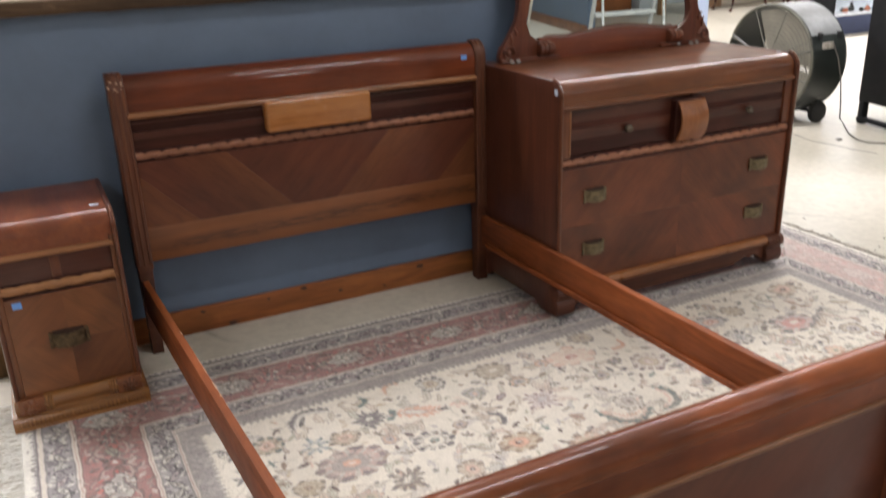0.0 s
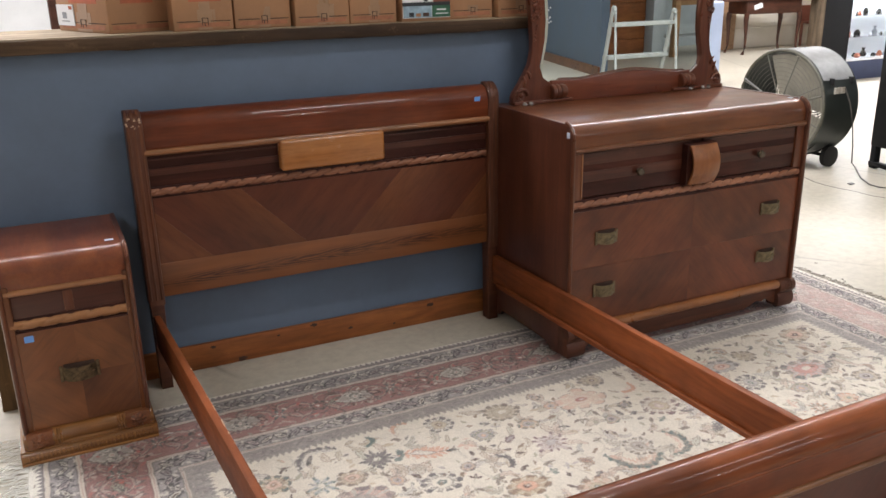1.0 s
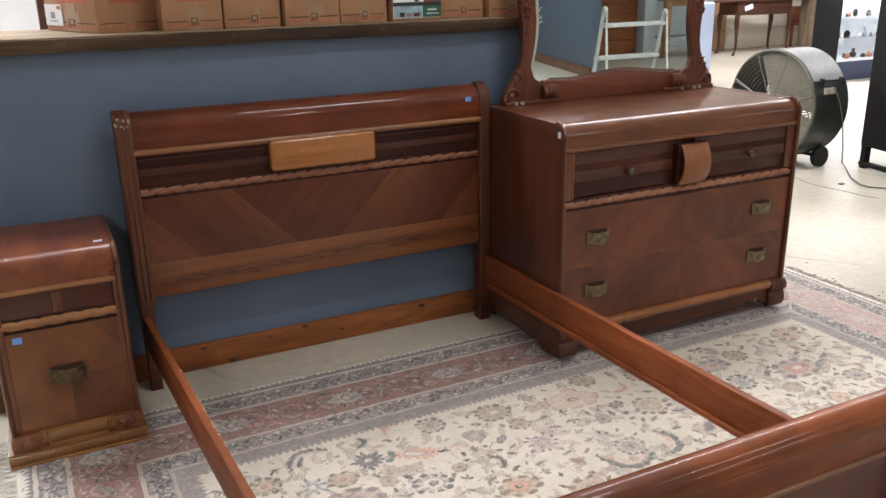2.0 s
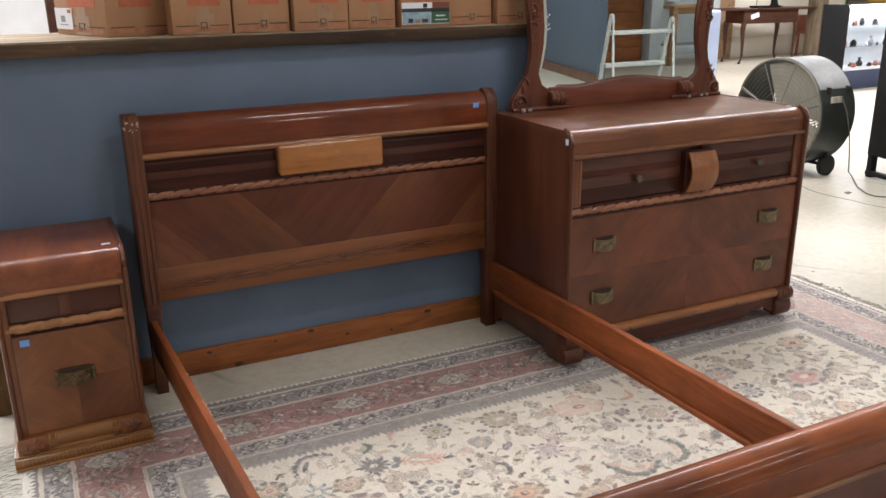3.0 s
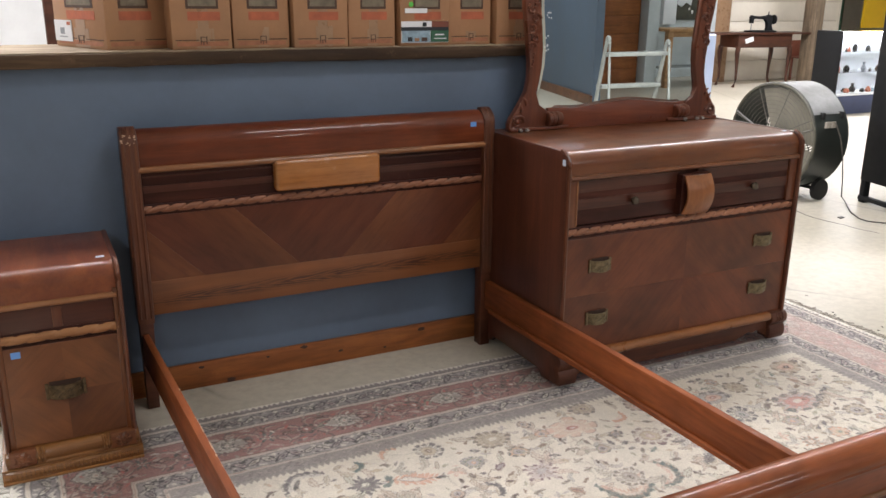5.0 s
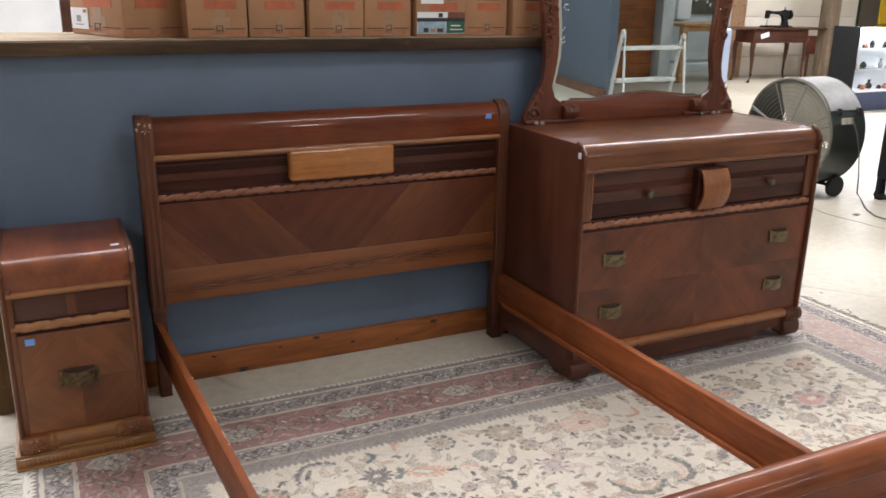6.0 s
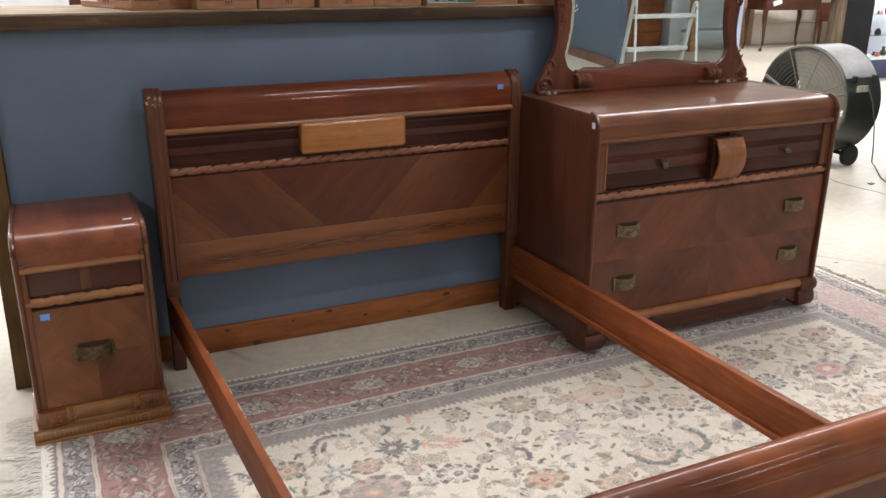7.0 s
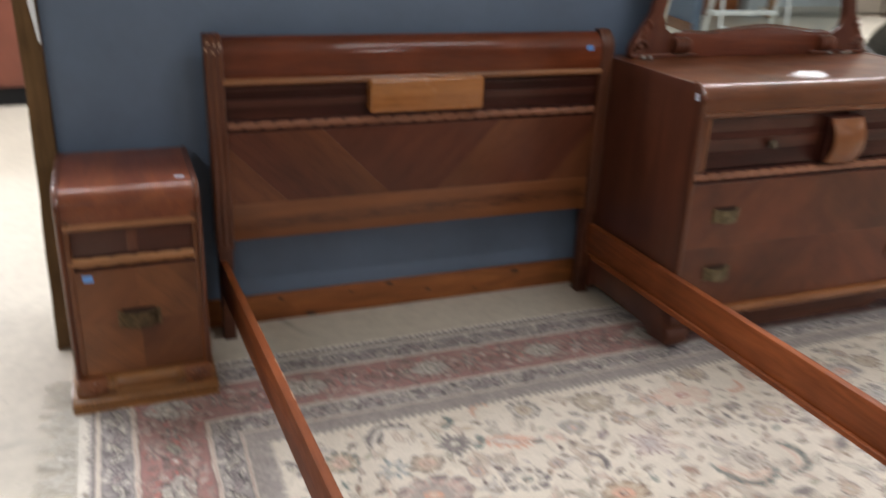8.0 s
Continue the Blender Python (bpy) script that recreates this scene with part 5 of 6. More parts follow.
taken = [b[:3] for b in BLOOMS] + [(0.677, -0.962, 0.088), (1.42, -1.29, 0.075), (1.25, -1.29, 0.09), (0.364, -0.828, 0.08), (0.323, -0.987, 0.058), (0.527, -0.925, 0.062), (1.07, -1.098, 0.072), (0.504, -1.274, 0.07), (0.96, -1.014, 0.035), (2.24, -0.794, 0.05), (2.487, -1.064, 0.05)]
FX0, FX1, FY0, FY1 = RX0 + 0.545, RX1 - 0.545, RY0 + 0.545, RY1 - 0.545
more = []
for tries in range(7000):
    x, y = draw.uniform(FX0, FX1), draw.uniform(FY0, FY1)
    r = draw.choice([0.046, 0.036, 0.028, 0.021, 0.016, 0.012])
    if all(math.hypot(x - a, y - b) > r + c + 0.006 for a, b, c in taken):
        taken.append((x, y, r))
        more.append((x, y, r))
for x, y, r in more:
    if 0.013 < r < 0.05 and draw.random() < 0.7:
        vine(x, y, r * 3.4, draw.uniform(0, 6.28), draw.uniform(-1.8, 1.8), (0.44, 0.41, 0.34) if draw.random() < 0.6 else (0.4, 0.34, 0.28))
FILLS = [(0.53, 0.46, 0.36), (0.56, 0.47, 0.38), (0.5, 0.48, 0.39), (0.52, 0.475, 0.43), (0.55, 0.43, 0.35), (0.46, 0.4, 0.33)]
LINES = [(0.17, 0.14, 0.12), DUSK, (0.18, 0.125, 0.095), (0.26, 0.215, 0.18), (0.15, 0.1, 0.1), (0.16, 0.18, 0.165)]
for i in range(900):
    x, y, r = draw.uniform(FX0, FX1), draw.uniform(FY0, FY1), draw.uniform(0.018, 0.046)
    if all(math.hypot(x - b[0], y - b[1]) > 0.6 * r + 0.8 * b[2] for b in BLOOMS):
        acanthus(x, y, r, draw.uniform(0, 6.28), draw.uniform(-0.6, 0.6), FILLS[i % 6], LINES[(i // 3) % 6])
for i, (x, y, r, n, *dyes) in enumerate(BLOOMS):
    bloom(x, y, r, n, *dyes, i * 0.7, 1.0 - 0.16 * (i % 3))
# peach palmette with a grey-blue foot and a dark tip
feather(0.677, -0.962, 0.09, -0.3, 0.2, (0.58, 0.37, 0.29), PEACH)
leaf(0.67, -0.96, 0.05, -0.3, DUSK, 0.3)
leaf(0.67, -0.96, 0.042, -0.3, CHALK, 0.3)
leaf(0.762, -0.99, 0.022, -0.3, INK, 0.4)
for d in (-0.5, 0.5):
    leaf(0.598 + 0.01 * d, -0.938 + 0.03 * d, 0.026, 1.2 + d, TEAL, 0.42)
burst(0.527, -0.925, 0.06, 13, DUSK, SLATE, 0.2)
burst(1.07, -1.098, 0.07, 12, (0.46, 0.39, 0.36), MAUVE, 0.5)
leaf(1.07, -1.098, 0.024, 0.3, LAV, 0.6)
burst(0.323, -0.987, 0.056, 8, (0.33, 0.35, 0.35), TEAL, 0.9)
burst(0.504, -1.274, 0.066, 11, TAUPE, DUSK, 0.1)
crescent(1.27, -1.262, 0.085, 4.26, 2.7, TEAL, (0.55, 0.37, 0.29), 0.024)
crescent(1.4, -1.275, 0.066, -0.45, 2.8, TEAL, (0.54, 0.36, 0.29), 0.022)
crescent(0.364, -0.85, 0.07, 2.0, 2.7, SLATE, (0.5, 0.46, 0.42), 0.018)
leaf(0.33, -0.835, 0.03, 0.9, INK, 0.3)
leaf(0.96, -1.014, 0.03, 0.75, MAUVE, 0.42)
leaf(0.96, -1.014, 0.018, 0.75, LAV, 0.3)
vine(0.95, -1.03, 0.09, 2.4, 1.9, TAUPE)
for x, y, a in ((2.24, -0.794, 0.0), (2.487, -1.064, -0.5)):
    sickle(x, y - 0.03, 0.05, a + 0.6, 1.9, BROWN, 0.004)
    sickle(x + 0.01, y - 0.05, 0.06, a + 0.7, 1.5, SAND, 0.008)
for i, (x, y, r) in enumerate(more):
    c = [PICK[j] for j in draw.permutation(7)[:3]]
    k = draw.random()
    t = draw.uniform(0, 6.28)
    if r > 0.035:
        if k < 0.4:
            bloom(x, y, r, int(draw.integers(8, 13)), c[0], SAND, c[1], [SAND, LAV, BLUSH][i % 3], c[2], t, draw.uniform(0.8, 1))
        elif k < 0.65:
            burst(x, y, r, int(draw.integers(8, 12)), [TAUPE, LAV, SAND, SAGE][i % 4], c[1], t)
        elif k < 0.85:
            feather(x, y, r, t, draw.uniform(-1.6, 1.6), c[1], [TAUPE, SLATE, DUSK][i % 3])
        else:
            crescent(x, y, r * 0.8, t, 2.4, c[0], BLUSH if i % 2 else SAND, 0.012)
    elif r > 0.025:
        if k < 0.4:
            bloom(x, y, r, 6, c[0], SAND, c[1], LAV, PLUM, t)
        elif k < 0.75:
            sprig(x, y, r, t, [TAUPE, LAV, SLATE, BLUSH][i % 4])
        else:
            feather(x, y, r, t, 1.2, c[1], TAUPE)
    elif r > 0.018:
        sprig(x, y, r, t, [TAUPE, SLATE, SAND, PLUM, TEAL, LAV][i % 6])
    else:
        leaf(x, y, r * 1.3, t, [TAUPE, PLUM, SAND, SLATE, SAGE, BROWN][i % 6], 0.42)
for i in range(500):
    x, y = draw.uniform(FX0, FX1), draw.uniform(FY0, FY1)
    leaf(x, y, draw.uniform(0.005, 0.014), draw.uniform(0, 6.28), [LAV, TAUPE, SAND, SAGE, BLUSH, DUSK, BROWN][i % 7], draw.uniform(0.2, 0.45))

# borders, from the edge inwards
near = np.stack([X - RX0, RX1 - X, Y - RY0, RY1 - Y])
D = near.min(axis=0)
which = near.argmin(axis=0)
S = np.where(which < 2, Y, X)
grain = np.array([[noise.noise((x * 30, y * 30, 0.7)) for x in gx[::4]] for y in gy[::4]])
grain = np.kron(grain, np.ones((4, 4)))[:nv, :nu]
D = D + grain * 0.004
tooth = np.abs(((S / 0.0215 + grain * 0.3) % 1) - 0.5) * 2
MAUVEGREY, PALE, ROSEBED = (0.28, 0.25, 0.236), (0.6, 0.535, 0.46), (0.325, 0.182, 0.163)


def band(a, b, color, strength=1.0):
    lay(soft(a - D, 0.004) * soft(D - b, 0.004) * strength, color)


def hairline(at, color=INK, strength=0.6):
    lay(soft(np.abs(D - at) - 0.0016) * fray * strength, color)


lay(soft(D - 0.497 - (1 - tooth) * 0.02, 0.006) * (0.55 + 0.45 * fray), (0.3, 0.268, 0.25))
lay(soft(np.abs(D - 0.5 - (1 - tooth) * 0.018) - 0.002) * fray * 0.35, SLATE)
band(0.0, 0.445, MAUVEGREY)
band(0.43, 0.443, PALE, 0.85)
band(0.358, 0.43, (0.34, 0.31, 0.3))
band(0.343, 0.358, PALE)
band(0.158, 0.343, ROSEBED)
band(0.142, 0.158, PALE)
band(0.062, 0.142, (0.295, 0.268, 0.262))
band(0.046, 0.062, PALE)
band(0.0, 0.046, (0.255, 0.225, 0.22))
selvedge = np.where(which < 2, 0.024, 0.013)
lay(soft(D - selvedge - tooth * 0.018), (0.7, 0.66, 0.58))
for at, dyed in ((0.0445, INK), (0.0635, INK), (0.1405, INK), (0.15, ROSE), (0.1595, PLUM), (0.3415, PLUM), (0.3505, ROSE), (0.3595, INK), (0.4295, INK), (0.4365, ROSE)):
    hairline(at, dyed)


def along(inset, gap, put):
    """Calls put at even steps along all four borders, inset from the edge; the steps run from the back corner by the wall."""
    for fixed, start, stop, upright in ((RX0 + inset, RY1 - inset, RY0 + inset, True), (RX1 - inset, RY1 - inset, RY0 + inset, True), (RY0 + inset, RX0 + inset, RX1 - inset, False), (RY1 - inset, RX0 + inset, RX1 - inset, False)):
        n = max(2, round(abs(stop - start) / gap))
        for i in range(n + 1):
            s = start + (stop - start) * i / n
            put(*((fixed, s) if upright else (s, fixed)), i, upright)


def guard(x, y, i, up):
    """Slanting leaves and buds of the narrow bands, dark and pale by turns."""
    t = (1.57 if up else 0) + (0.62 if i % 2 else -0.62)
    leaf(x, y, 0.032, t, (0.07, 0.062, 0.065), 0.42)
    leaf(x, y, 0.025, t, [CHALK, LAV, (0.5, 0.42, 0.4), CHALK][i % 4], 0.32)
    leaf(x, y, 0.013, t, [SLATE, PLUM, INK][i % 3], 0.3)
    for d in (-1, 1):
        px, py = x + (0.0 if up else 0.02) + d * 0.022 * up, y + (0.02 if up else 0.0) + d * 0.022 * (not up)
        leaf(px, py, 0.012, t + 1.3 * d, [CHALK, INK, LAV][(i + d) % 3], 0.45)


def main_motif(x, y, i, up):
    t = 1.57 if up else 0.0
    ux, uy = (0, 1) if up else (1, 0)
    if i % 3 == 0:
        leaf(x, y, 0.08, t, INK, 0.6)
        leaf(x, y, 0.074, t, (0.52, 0.48, 0.42), 0.6)
        leaf(x, y, 0.062, t, (0.36, 0.32, 0.29), 0.52)
        burst(x, y, 0.046, 9, CHALK, INK, i)
        bloom(x, y, 0.026, 7, DUSK, (0.5, 0.46, 0.4), INK, CHALK, ROSE, i)
    elif i % 3 == 1:
        burst(x, y, 0.04, 6, TEAL, INK, i)
        burst(x, y, 0.02, 5, CHALK, PLUM, i + 0.4)
        for d in (-1, 1):
            leaf(x + d * 0.066 * ux, y + d * 0.066 * uy, 0.028, t + 0.7 * d, (0.1, 0.06, 0.06), 0.45)
            leaf(x + d * 0.066 * ux, y + d * 0.066 * uy, 0.016, t + 0.7 * d, (0.44, 0.3, 0.26), 0.4)
    else:
        bloom(x, y, 0.036, 6, PLUM, (0.3, 0.2, 0.18), INK, ROSE, CHALK, i)
        feather(x + 0.06 * ux, y + 0.06 * uy, 0.038, t + 0.6, 0.8, (0.43, 0.42, 0.33), (0.17, 0.17, 0.14))
        feather(x - 0.055 * ux, y - 0.055 * uy, 0.03, t - 0.5, -0.8, (0.4, 0.27, 0.23), PLUM)
    # pale scrolls that wind from one flower to the next, each with its dark line
    for d in (-1, 1):
        for grow, dyed in ((0.003, (0.26, 0.14, 0.125)), (0.0, (0.46, 0.37, 0.315))):
            sickle(x + 0.072 * ux, y + 0.072 * uy, 0.046 + grow, t + (0.3 if d > 0 else 3.4), 2.4, dyed, 0.005)
            sickle(x + d * 0.045 * (not ux) + 0.035 * ux, y + d * 0.045 * (not uy) + 0.035 * uy, 0.03 + grow, t + d, 2.8, dyed, 0.004)
    for j in range(7):
        leaf(x + draw.uniform(-0.072, 0.072), y + draw.uniform(-0.072, 0.072), draw.uniform(0.007, 0.016), draw.uniform(0, 6), [(0.5, 0.17, 0.14), PLUM, (0.5, 0.4, 0.34), INK, MAUVE, (0.48, 0.15, 0.13), CHALK][j], 0.4)


for depth, count, pal, size in ((0.251, 3600, [(0.42, 0.16, 0.14), (0.5, 0.42, 0.36), PLUM, (0.4, 0.22, 0.19), (0.33, 0.29, 0.25), (0.17, 0.15, 0.14), (0.46, 0.36, 0.32)], 0.085), (0.395, 3000, [LAV, INK, CHALK, SLATE, CHALK, INK, LAV], 0.032), (0.102, 3200, [LAV, INK, CHALK, SLATE, CHALK, INK, LAV], 0.036), (0.475, 2400, [(0.36, 0.325, 0.3), (0.24, 0.212, 0.2), (0.33, 0.3, 0.28), (0.26, 0.23, 0.215), (0.42, 0.38, 0.34)], 0.028), (0.026, 500, [LAV, TAUPE, DUSK], 0.01)):
    for i in range(count):
        s = draw.uniform(0, 4)
        t = depth + draw.uniform(-size, size)
        x, y = [(RX0 + t, draw.uniform(RY0 + t, RY1 - t)), (RX1 - t, draw.uniform(RY0 + t, RY1 - t)), (draw.uniform(RX0 + t, RX1 - t), RY1 - t), (draw.uniform(RX0 + t, RX1 - t), RY0 + t)][int(s)]
        if depth == 0.251 and i % 3 == 0:
            sickle(x, y, draw.uniform(0.012, 0.026), draw.uniform(0, 6.28), draw.uniform(1.6, 3.4), pal[i % len(pal)], 0.0025)
        else:
            leaf(x, y, draw.uniform(0.006, 0.014) * (1.4 if depth == 0.251 else 1), draw.uniform(0, 6.28), pal[i % len(pal)], draw.uniform(0.2, 0.45))
along(0.395, 0.047, guard)
along(0.102, 0.045, guard)
along(0.251, 0.14, main_motif)

# the end border by the open floor is dyed the palest
lay(soft(0.16 - D, 0.004) * soft(D - 0.341, 0.004) * (which == 1) * (0.3 + 0.25 * fray), (0.62, 0.5, 0.45))

Z = 0.008 + 0.0006 * draw.standard_normal(X.shape)
edge = np.clip(np.minimum.reduce(near) / 0.01, 0, 1)
Z = Z * edge + 0.001 * (1 - edge)
co = np.stack([X, Y, Z], axis=-1).reshape(-1, 3)
idx = np.arange(nu * nv).reshape(nv, nu)
quads = np.stack([idx[:-1, :-1], idx[:-1, 1:], idx[1:, 1:], idx[1:, :-1]], axis=-1).reshape(-1, 4)
me = bpy.data.meshes.new("rug")
me.vertices.add(len(co))
me.loops.add(quads.size)
me.polygons.add(len(quads))
me.vertices.foreach_set("co", co.ravel())
me.loops.foreach_set("vertex_index", quads.ravel().astype(np.int32))
me.polygons.foreach_set("loop_start", np.arange(0, quads.size, 4, dtype=np.int32))
me.update(calc_edges=True)
tint = me.color_attributes.new("dye", "FLOAT_COLOR", "POINT")
tint.data.foreach_set("color", np.concatenate([np.clip(dye.reshape(-1, 3), 0, 1), np.ones((nu * nv, 1))], axis=1).ravel().astype(np.float32))
me.materials.append(M_RUG)
rug = tagged(new("rug", me), "large worn cream floral rug with a rose border on concrete", "rug")

for edge_x, out, yarn, words in ((RX0, -1, M_FRINGE, "matted off-white fringe"), (RX1, 1, M_FRINGED, "short dusty fringe")):
    bm = bmesh.new()
    y = RY0
    while y < RY1:
        y += draw.uniform(0.005, 0.012)
        clump = 0.035 * noise.noise((y * 9, 1.7, out)) + 0.025 * math.sin(y * 61) * noise.noise((y * 4, 5.1, out))
        length = draw.uniform(0.05, 0.11) * (1 if out < 0 else 0.4)
        pts = [(edge_x - out * 0.004, y, 0.004)]
        wave = draw.uniform(0, 6.28)
        for j in range(1, 6):
            pts.append((edge_x + out * length * j / 5, y + clump * (j / 5) ** 1.5 + 0.006 * math.sin(wave + j * 1.3) + draw.uniform(-0.004, 0.004), 0.003 + draw.uniform(0, 0.005)))
        tube(pts, draw.uniform(0.0014, 0.0026), 4, bm)
    part("fringe", bm, yarn, rug, words)["kind"] = "stuff"

# ---- cardboard boxes on the ledge ----
def carton(name, w, d, h, seed, tape=True):
    """A closed carton round its own base corner (front left); printed front with bars."""
    r = random.Random(seed)
    x0, y0, z0 = 0.0, 0.0, 0.0
    ob = thing(name, (0, 0, 0), "brown cardboard carton with red print on a timber ledge", "box", "cartons on the ledge")
    bm = box(0, w, 0, d, 0, h, 0.004)
    bmesh.ops.subdivide_edges(bm, edges=bm.edges[:], cuts=2)
    for v in bm.verts:
        v.co.y += 0.002 * noise.noise((v.co.x * 9 + seed, v.co.y * 9, v.co.z * 9))
    part("shell", bm, M_CARD, ob)
    f = -0.0015
    part("red_print", box(w * 0.28, w * 0.82, f, 0.001, 0.1, 0.13), M_CARDR, ob, "faded red printed bar")
    part("window_print", box(w * 0.26, w * 0.8, f, 0.001, 0.14, 0.185), M_CARDD, ob, "dark printed panel")
    part("window_print_inner", box(w * 0.3, w * 0.76, f - 0.0006, 0.001, 0.149, 0.177), M_CARDK, ob)
    part("line_print", box(w * 0.06, w * 0.44, f, 0.001, 0.031, 0.034), M_CARDD, ob)
    part("line_print", box(w * 0.62, w * 0.95, f, 0.001, 0.031, 0.034), M_CARDD, ob)
    part("band_print", box(w * 0.08, w * 0.93, f + 0.0005, 0.001, 0.012, 0.027), M_CARDP, ob)
    for px0, px1, pz0, pz1 in ((0.47, 0.485, 0.018, 0.042), (0.565, 0.58, 0.018, 0.042), (0.47, 0.58, 0.042, 0.0445), (0.49, 0.56, 0.026, 0.0285), (0.51, 0.525, 0.016, 0.026)):
        part("fork_print", box(w * px0, w * px1, f - 0.0004, 0.001, pz0, pz1), M_CARDD, ob)
    # tape-coloured patch low on the front, its size varied per carton
    part("damp_stain", box(w * 0.4, w * (0.62 + 0.1 * r.random()), f + 0.0008, 0.001, 0.003, 0.05 + 0.03 * r.random()), M_TAPE, ob)
    if tape:
        part("tape", box(w * 0.44, w * 0.62, f + 0.0003, 0.001, 0.045, h - 0.003), M_TAPE, ob, "strip of packing tape")
    part("top_seam", box(0.004, w - 0.004, d * 0.48, d * 0.52, h, h + 0.0012), M_TAPE, ob)
    return ob


TOP = LEDGE + 0.004
spans = [(0.2, 0.41), (0.418, 0.628), (0.638, 0.85), (0.856, 1.048), (1.292, 1.487), (1.502, 1.712), (1.72, 1.93), (1.94, 2.15)]
for i, (x0, x1) in enumerate(spans):
    c = carton("cardboard_box", x1 - x0, 0.3, 0.36, i, i % 3 != 1)
    c.location = (x0, 0.03 + 0.012 * math.sin(i * 2.1), TOP)
    c.rotation_euler.z = radians(1.2 * math.sin(i * 1.7))
# the carton with the coloured label
lab = carton("cardboard_box", 0.216, 0.3, 0.36, 21)
lab.location = (1.064, 0.012, TOP)
tagged(lab, "brown carton with a colourful product label on a timber ledge")
part_list = [("label", 0.004, 0.21, 0.012, 0.094, M_PAPER, 0), ("label_band", 0.004, 0.21, 0.058, 0.072, M_NAVY, 1), ("label_field", 0.13, 0.21, 0.014, 0.06, M_GREEN, 1), ("label_picture", 0.006, 0.128, 0.014, 0.058, M_SKYP, 1),
             ("label_corner", 0.135, 0.21, 0.072, 0.094, M_REDCAB, 1), ("label_block", 0.095, 0.112, 0.074, 0.09, M_NAVY, 2), ("label_bar", 0.15, 0.19, 0.04, 0.045, M_PAPER, 2), ("label_bar", 0.145, 0.2, 0.026, 0.029, M_PAPER, 2),
             ("label_bar", 0.03, 0.05, 0.018, 0.034, M_NAVY, 2), ("label_bar", 0.06, 0.08, 0.018, 0.03, M_CARD, 2), ("label_bar", 0.09, 0.115, 0.018, 0.032, M_CARDD, 2), ("shipping_label", 0.02, 0.115, 0.125, 0.143, M_PAPER, 1)]
for name, x0, x1, z0, z1, m, lift in part_list:
    bm = box(x0, x1, -0.0035 - 0.0012 * lift, 0.0, z0, z1)
    ob = link(name, bm, m)
    ob.parent = lab
bm = lathe([(0.01, 0), (0.01, 0.001)], (0.045, -0.0045, 0.158), "y", 12)
link("dot_sticker", bm, M_LIME).parent = lab
# the turned carton at the open end
turned = carton("cardboard_box", 0.42, 0.24, 0.36, 33)
turned.location = (-0.152, 0.47, TOP)
turned.rotation_euler.z = radians(-70)
tagged(turned, "brown carton with a white shipping label turned on a timber ledge")
for name, y0, y1, z0, z1, m in (("red_print", 0.05, 0.17, 0.1, 0.13, M_CARDR), ("window_print", 0.05, 0.16, 0.14, 0.185, M_CARDD), ("window_print_inner", 0.06, 0.15, 0.149, 0.177, M_CARDK), ("line_print", 0.01, 0.1, 0.031, 0.034, M_CARDD), ("line_print", 0.14, 0.23, 0.031, 0.034, M_CARDD), ("band_print", 0.012, 0.228, 0.012, 0.027, M_CARDP)):
    ob = link(name, box(0.42, 0.4215 if name != "window_print_inner" else 0.4222, y0, y1, z0, z1), m)
    ob.parent = turned
for name, x0, x1, z0, z1, m, lift in (("shipping_label", 0.006, 0.15, 0.02, 0.095, M_PAPER, 0), ("label_code", 0.055, 0.09, 0.045, 0.068, M_GREYP, 1), ("label_bar", 0.045, 0.11, 0.034, 0.038, M_GREYP, 1), ("label_stamp", 0.115, 0.142, 0.078, 0.09, M_CARDR, 1)):
    ob = link(name, box(x0, x1, -0.003 - 0.001 * lift, 0.0, z0, z1), m)
    ob.parent = turned

# ---- drum fan ----
FANX0, FANX1, FANY, FANZ, FANR = 4.86, 5.22, 1.56, 0.47, 0.4
fan = thing("drum_fan", (5.08, FANY, 0.0), "large dark green steel drum fan on wheels on concrete", "fan")
bm = bmesh.new()
rings = []
for x, r in ((FANX0, FANR), (FANX0 + 0.01, FANR + 0.012), (FANX0 + 0.03, FANR + 0.004), (FANX1 - 0.03, FANR + 0.004), (FANX1 - 0.01, FANR + 0.012), (FANX1, FANR), (FANX1, FANR - 0.012), (FANX0, FANR - 0.012)):
    rings.append([bm.verts.new((x, FANY + r * math.cos(t), FANZ + r * math.sin(t))) for t in (2 * math.pi * j / 48 for j in range(48))])
for a, b in zip(rings, rings[1:] + rings[:1]):
    for j in range(48):
        bm.faces.new((a[j], b[j], b[(j + 1) % 48], a[(j + 1) % 48]))
bmesh.ops.recalc_face_normals(bm, faces=bm.faces[:])
drum = part("drum", bm, M_OLIVE, fan, "dark green steel drum")
bm = bmesh.new()
rows = []
for x in (FANX0 + 0.02, FANX1 - 0.02):
    for r in (FANR + 0.006, FANR + 0.011):
        rows.append([bm.verts.new((x, FANY + r * math.cos(radians(a)), FANZ + r * math.sin(radians(a)))) for a in range(30, 151, 5)])
for a, b in ((0, 1), (1, 3), (3, 2), (2, 0)):
    for j in range(len(rows[0]) - 1):
        bm.faces.new((rows[a][j], rows[b][j], rows[b][j + 1], rows[a][j + 1]))
bmesh.ops.recalc_face_normals(bm, faces=bm.faces[:])
part("top_plate", bm, M_GALV, fan, "bare galvanised steel top sheet")
part("front_rim", tube([(FANX0 - 0.002, FANY + (FANR + 0.004) * math.cos(2 * math.pi * j / 48), FANZ + (FANR + 0.004) * math.sin(2 * math.pi * j / 48)) for j in range(48)], 0.011, 8, closed=True), M_RIM, fan, "olive grey rolled rim")
for ax in (FANX0 + 0.1, FANX1 - 0.06):
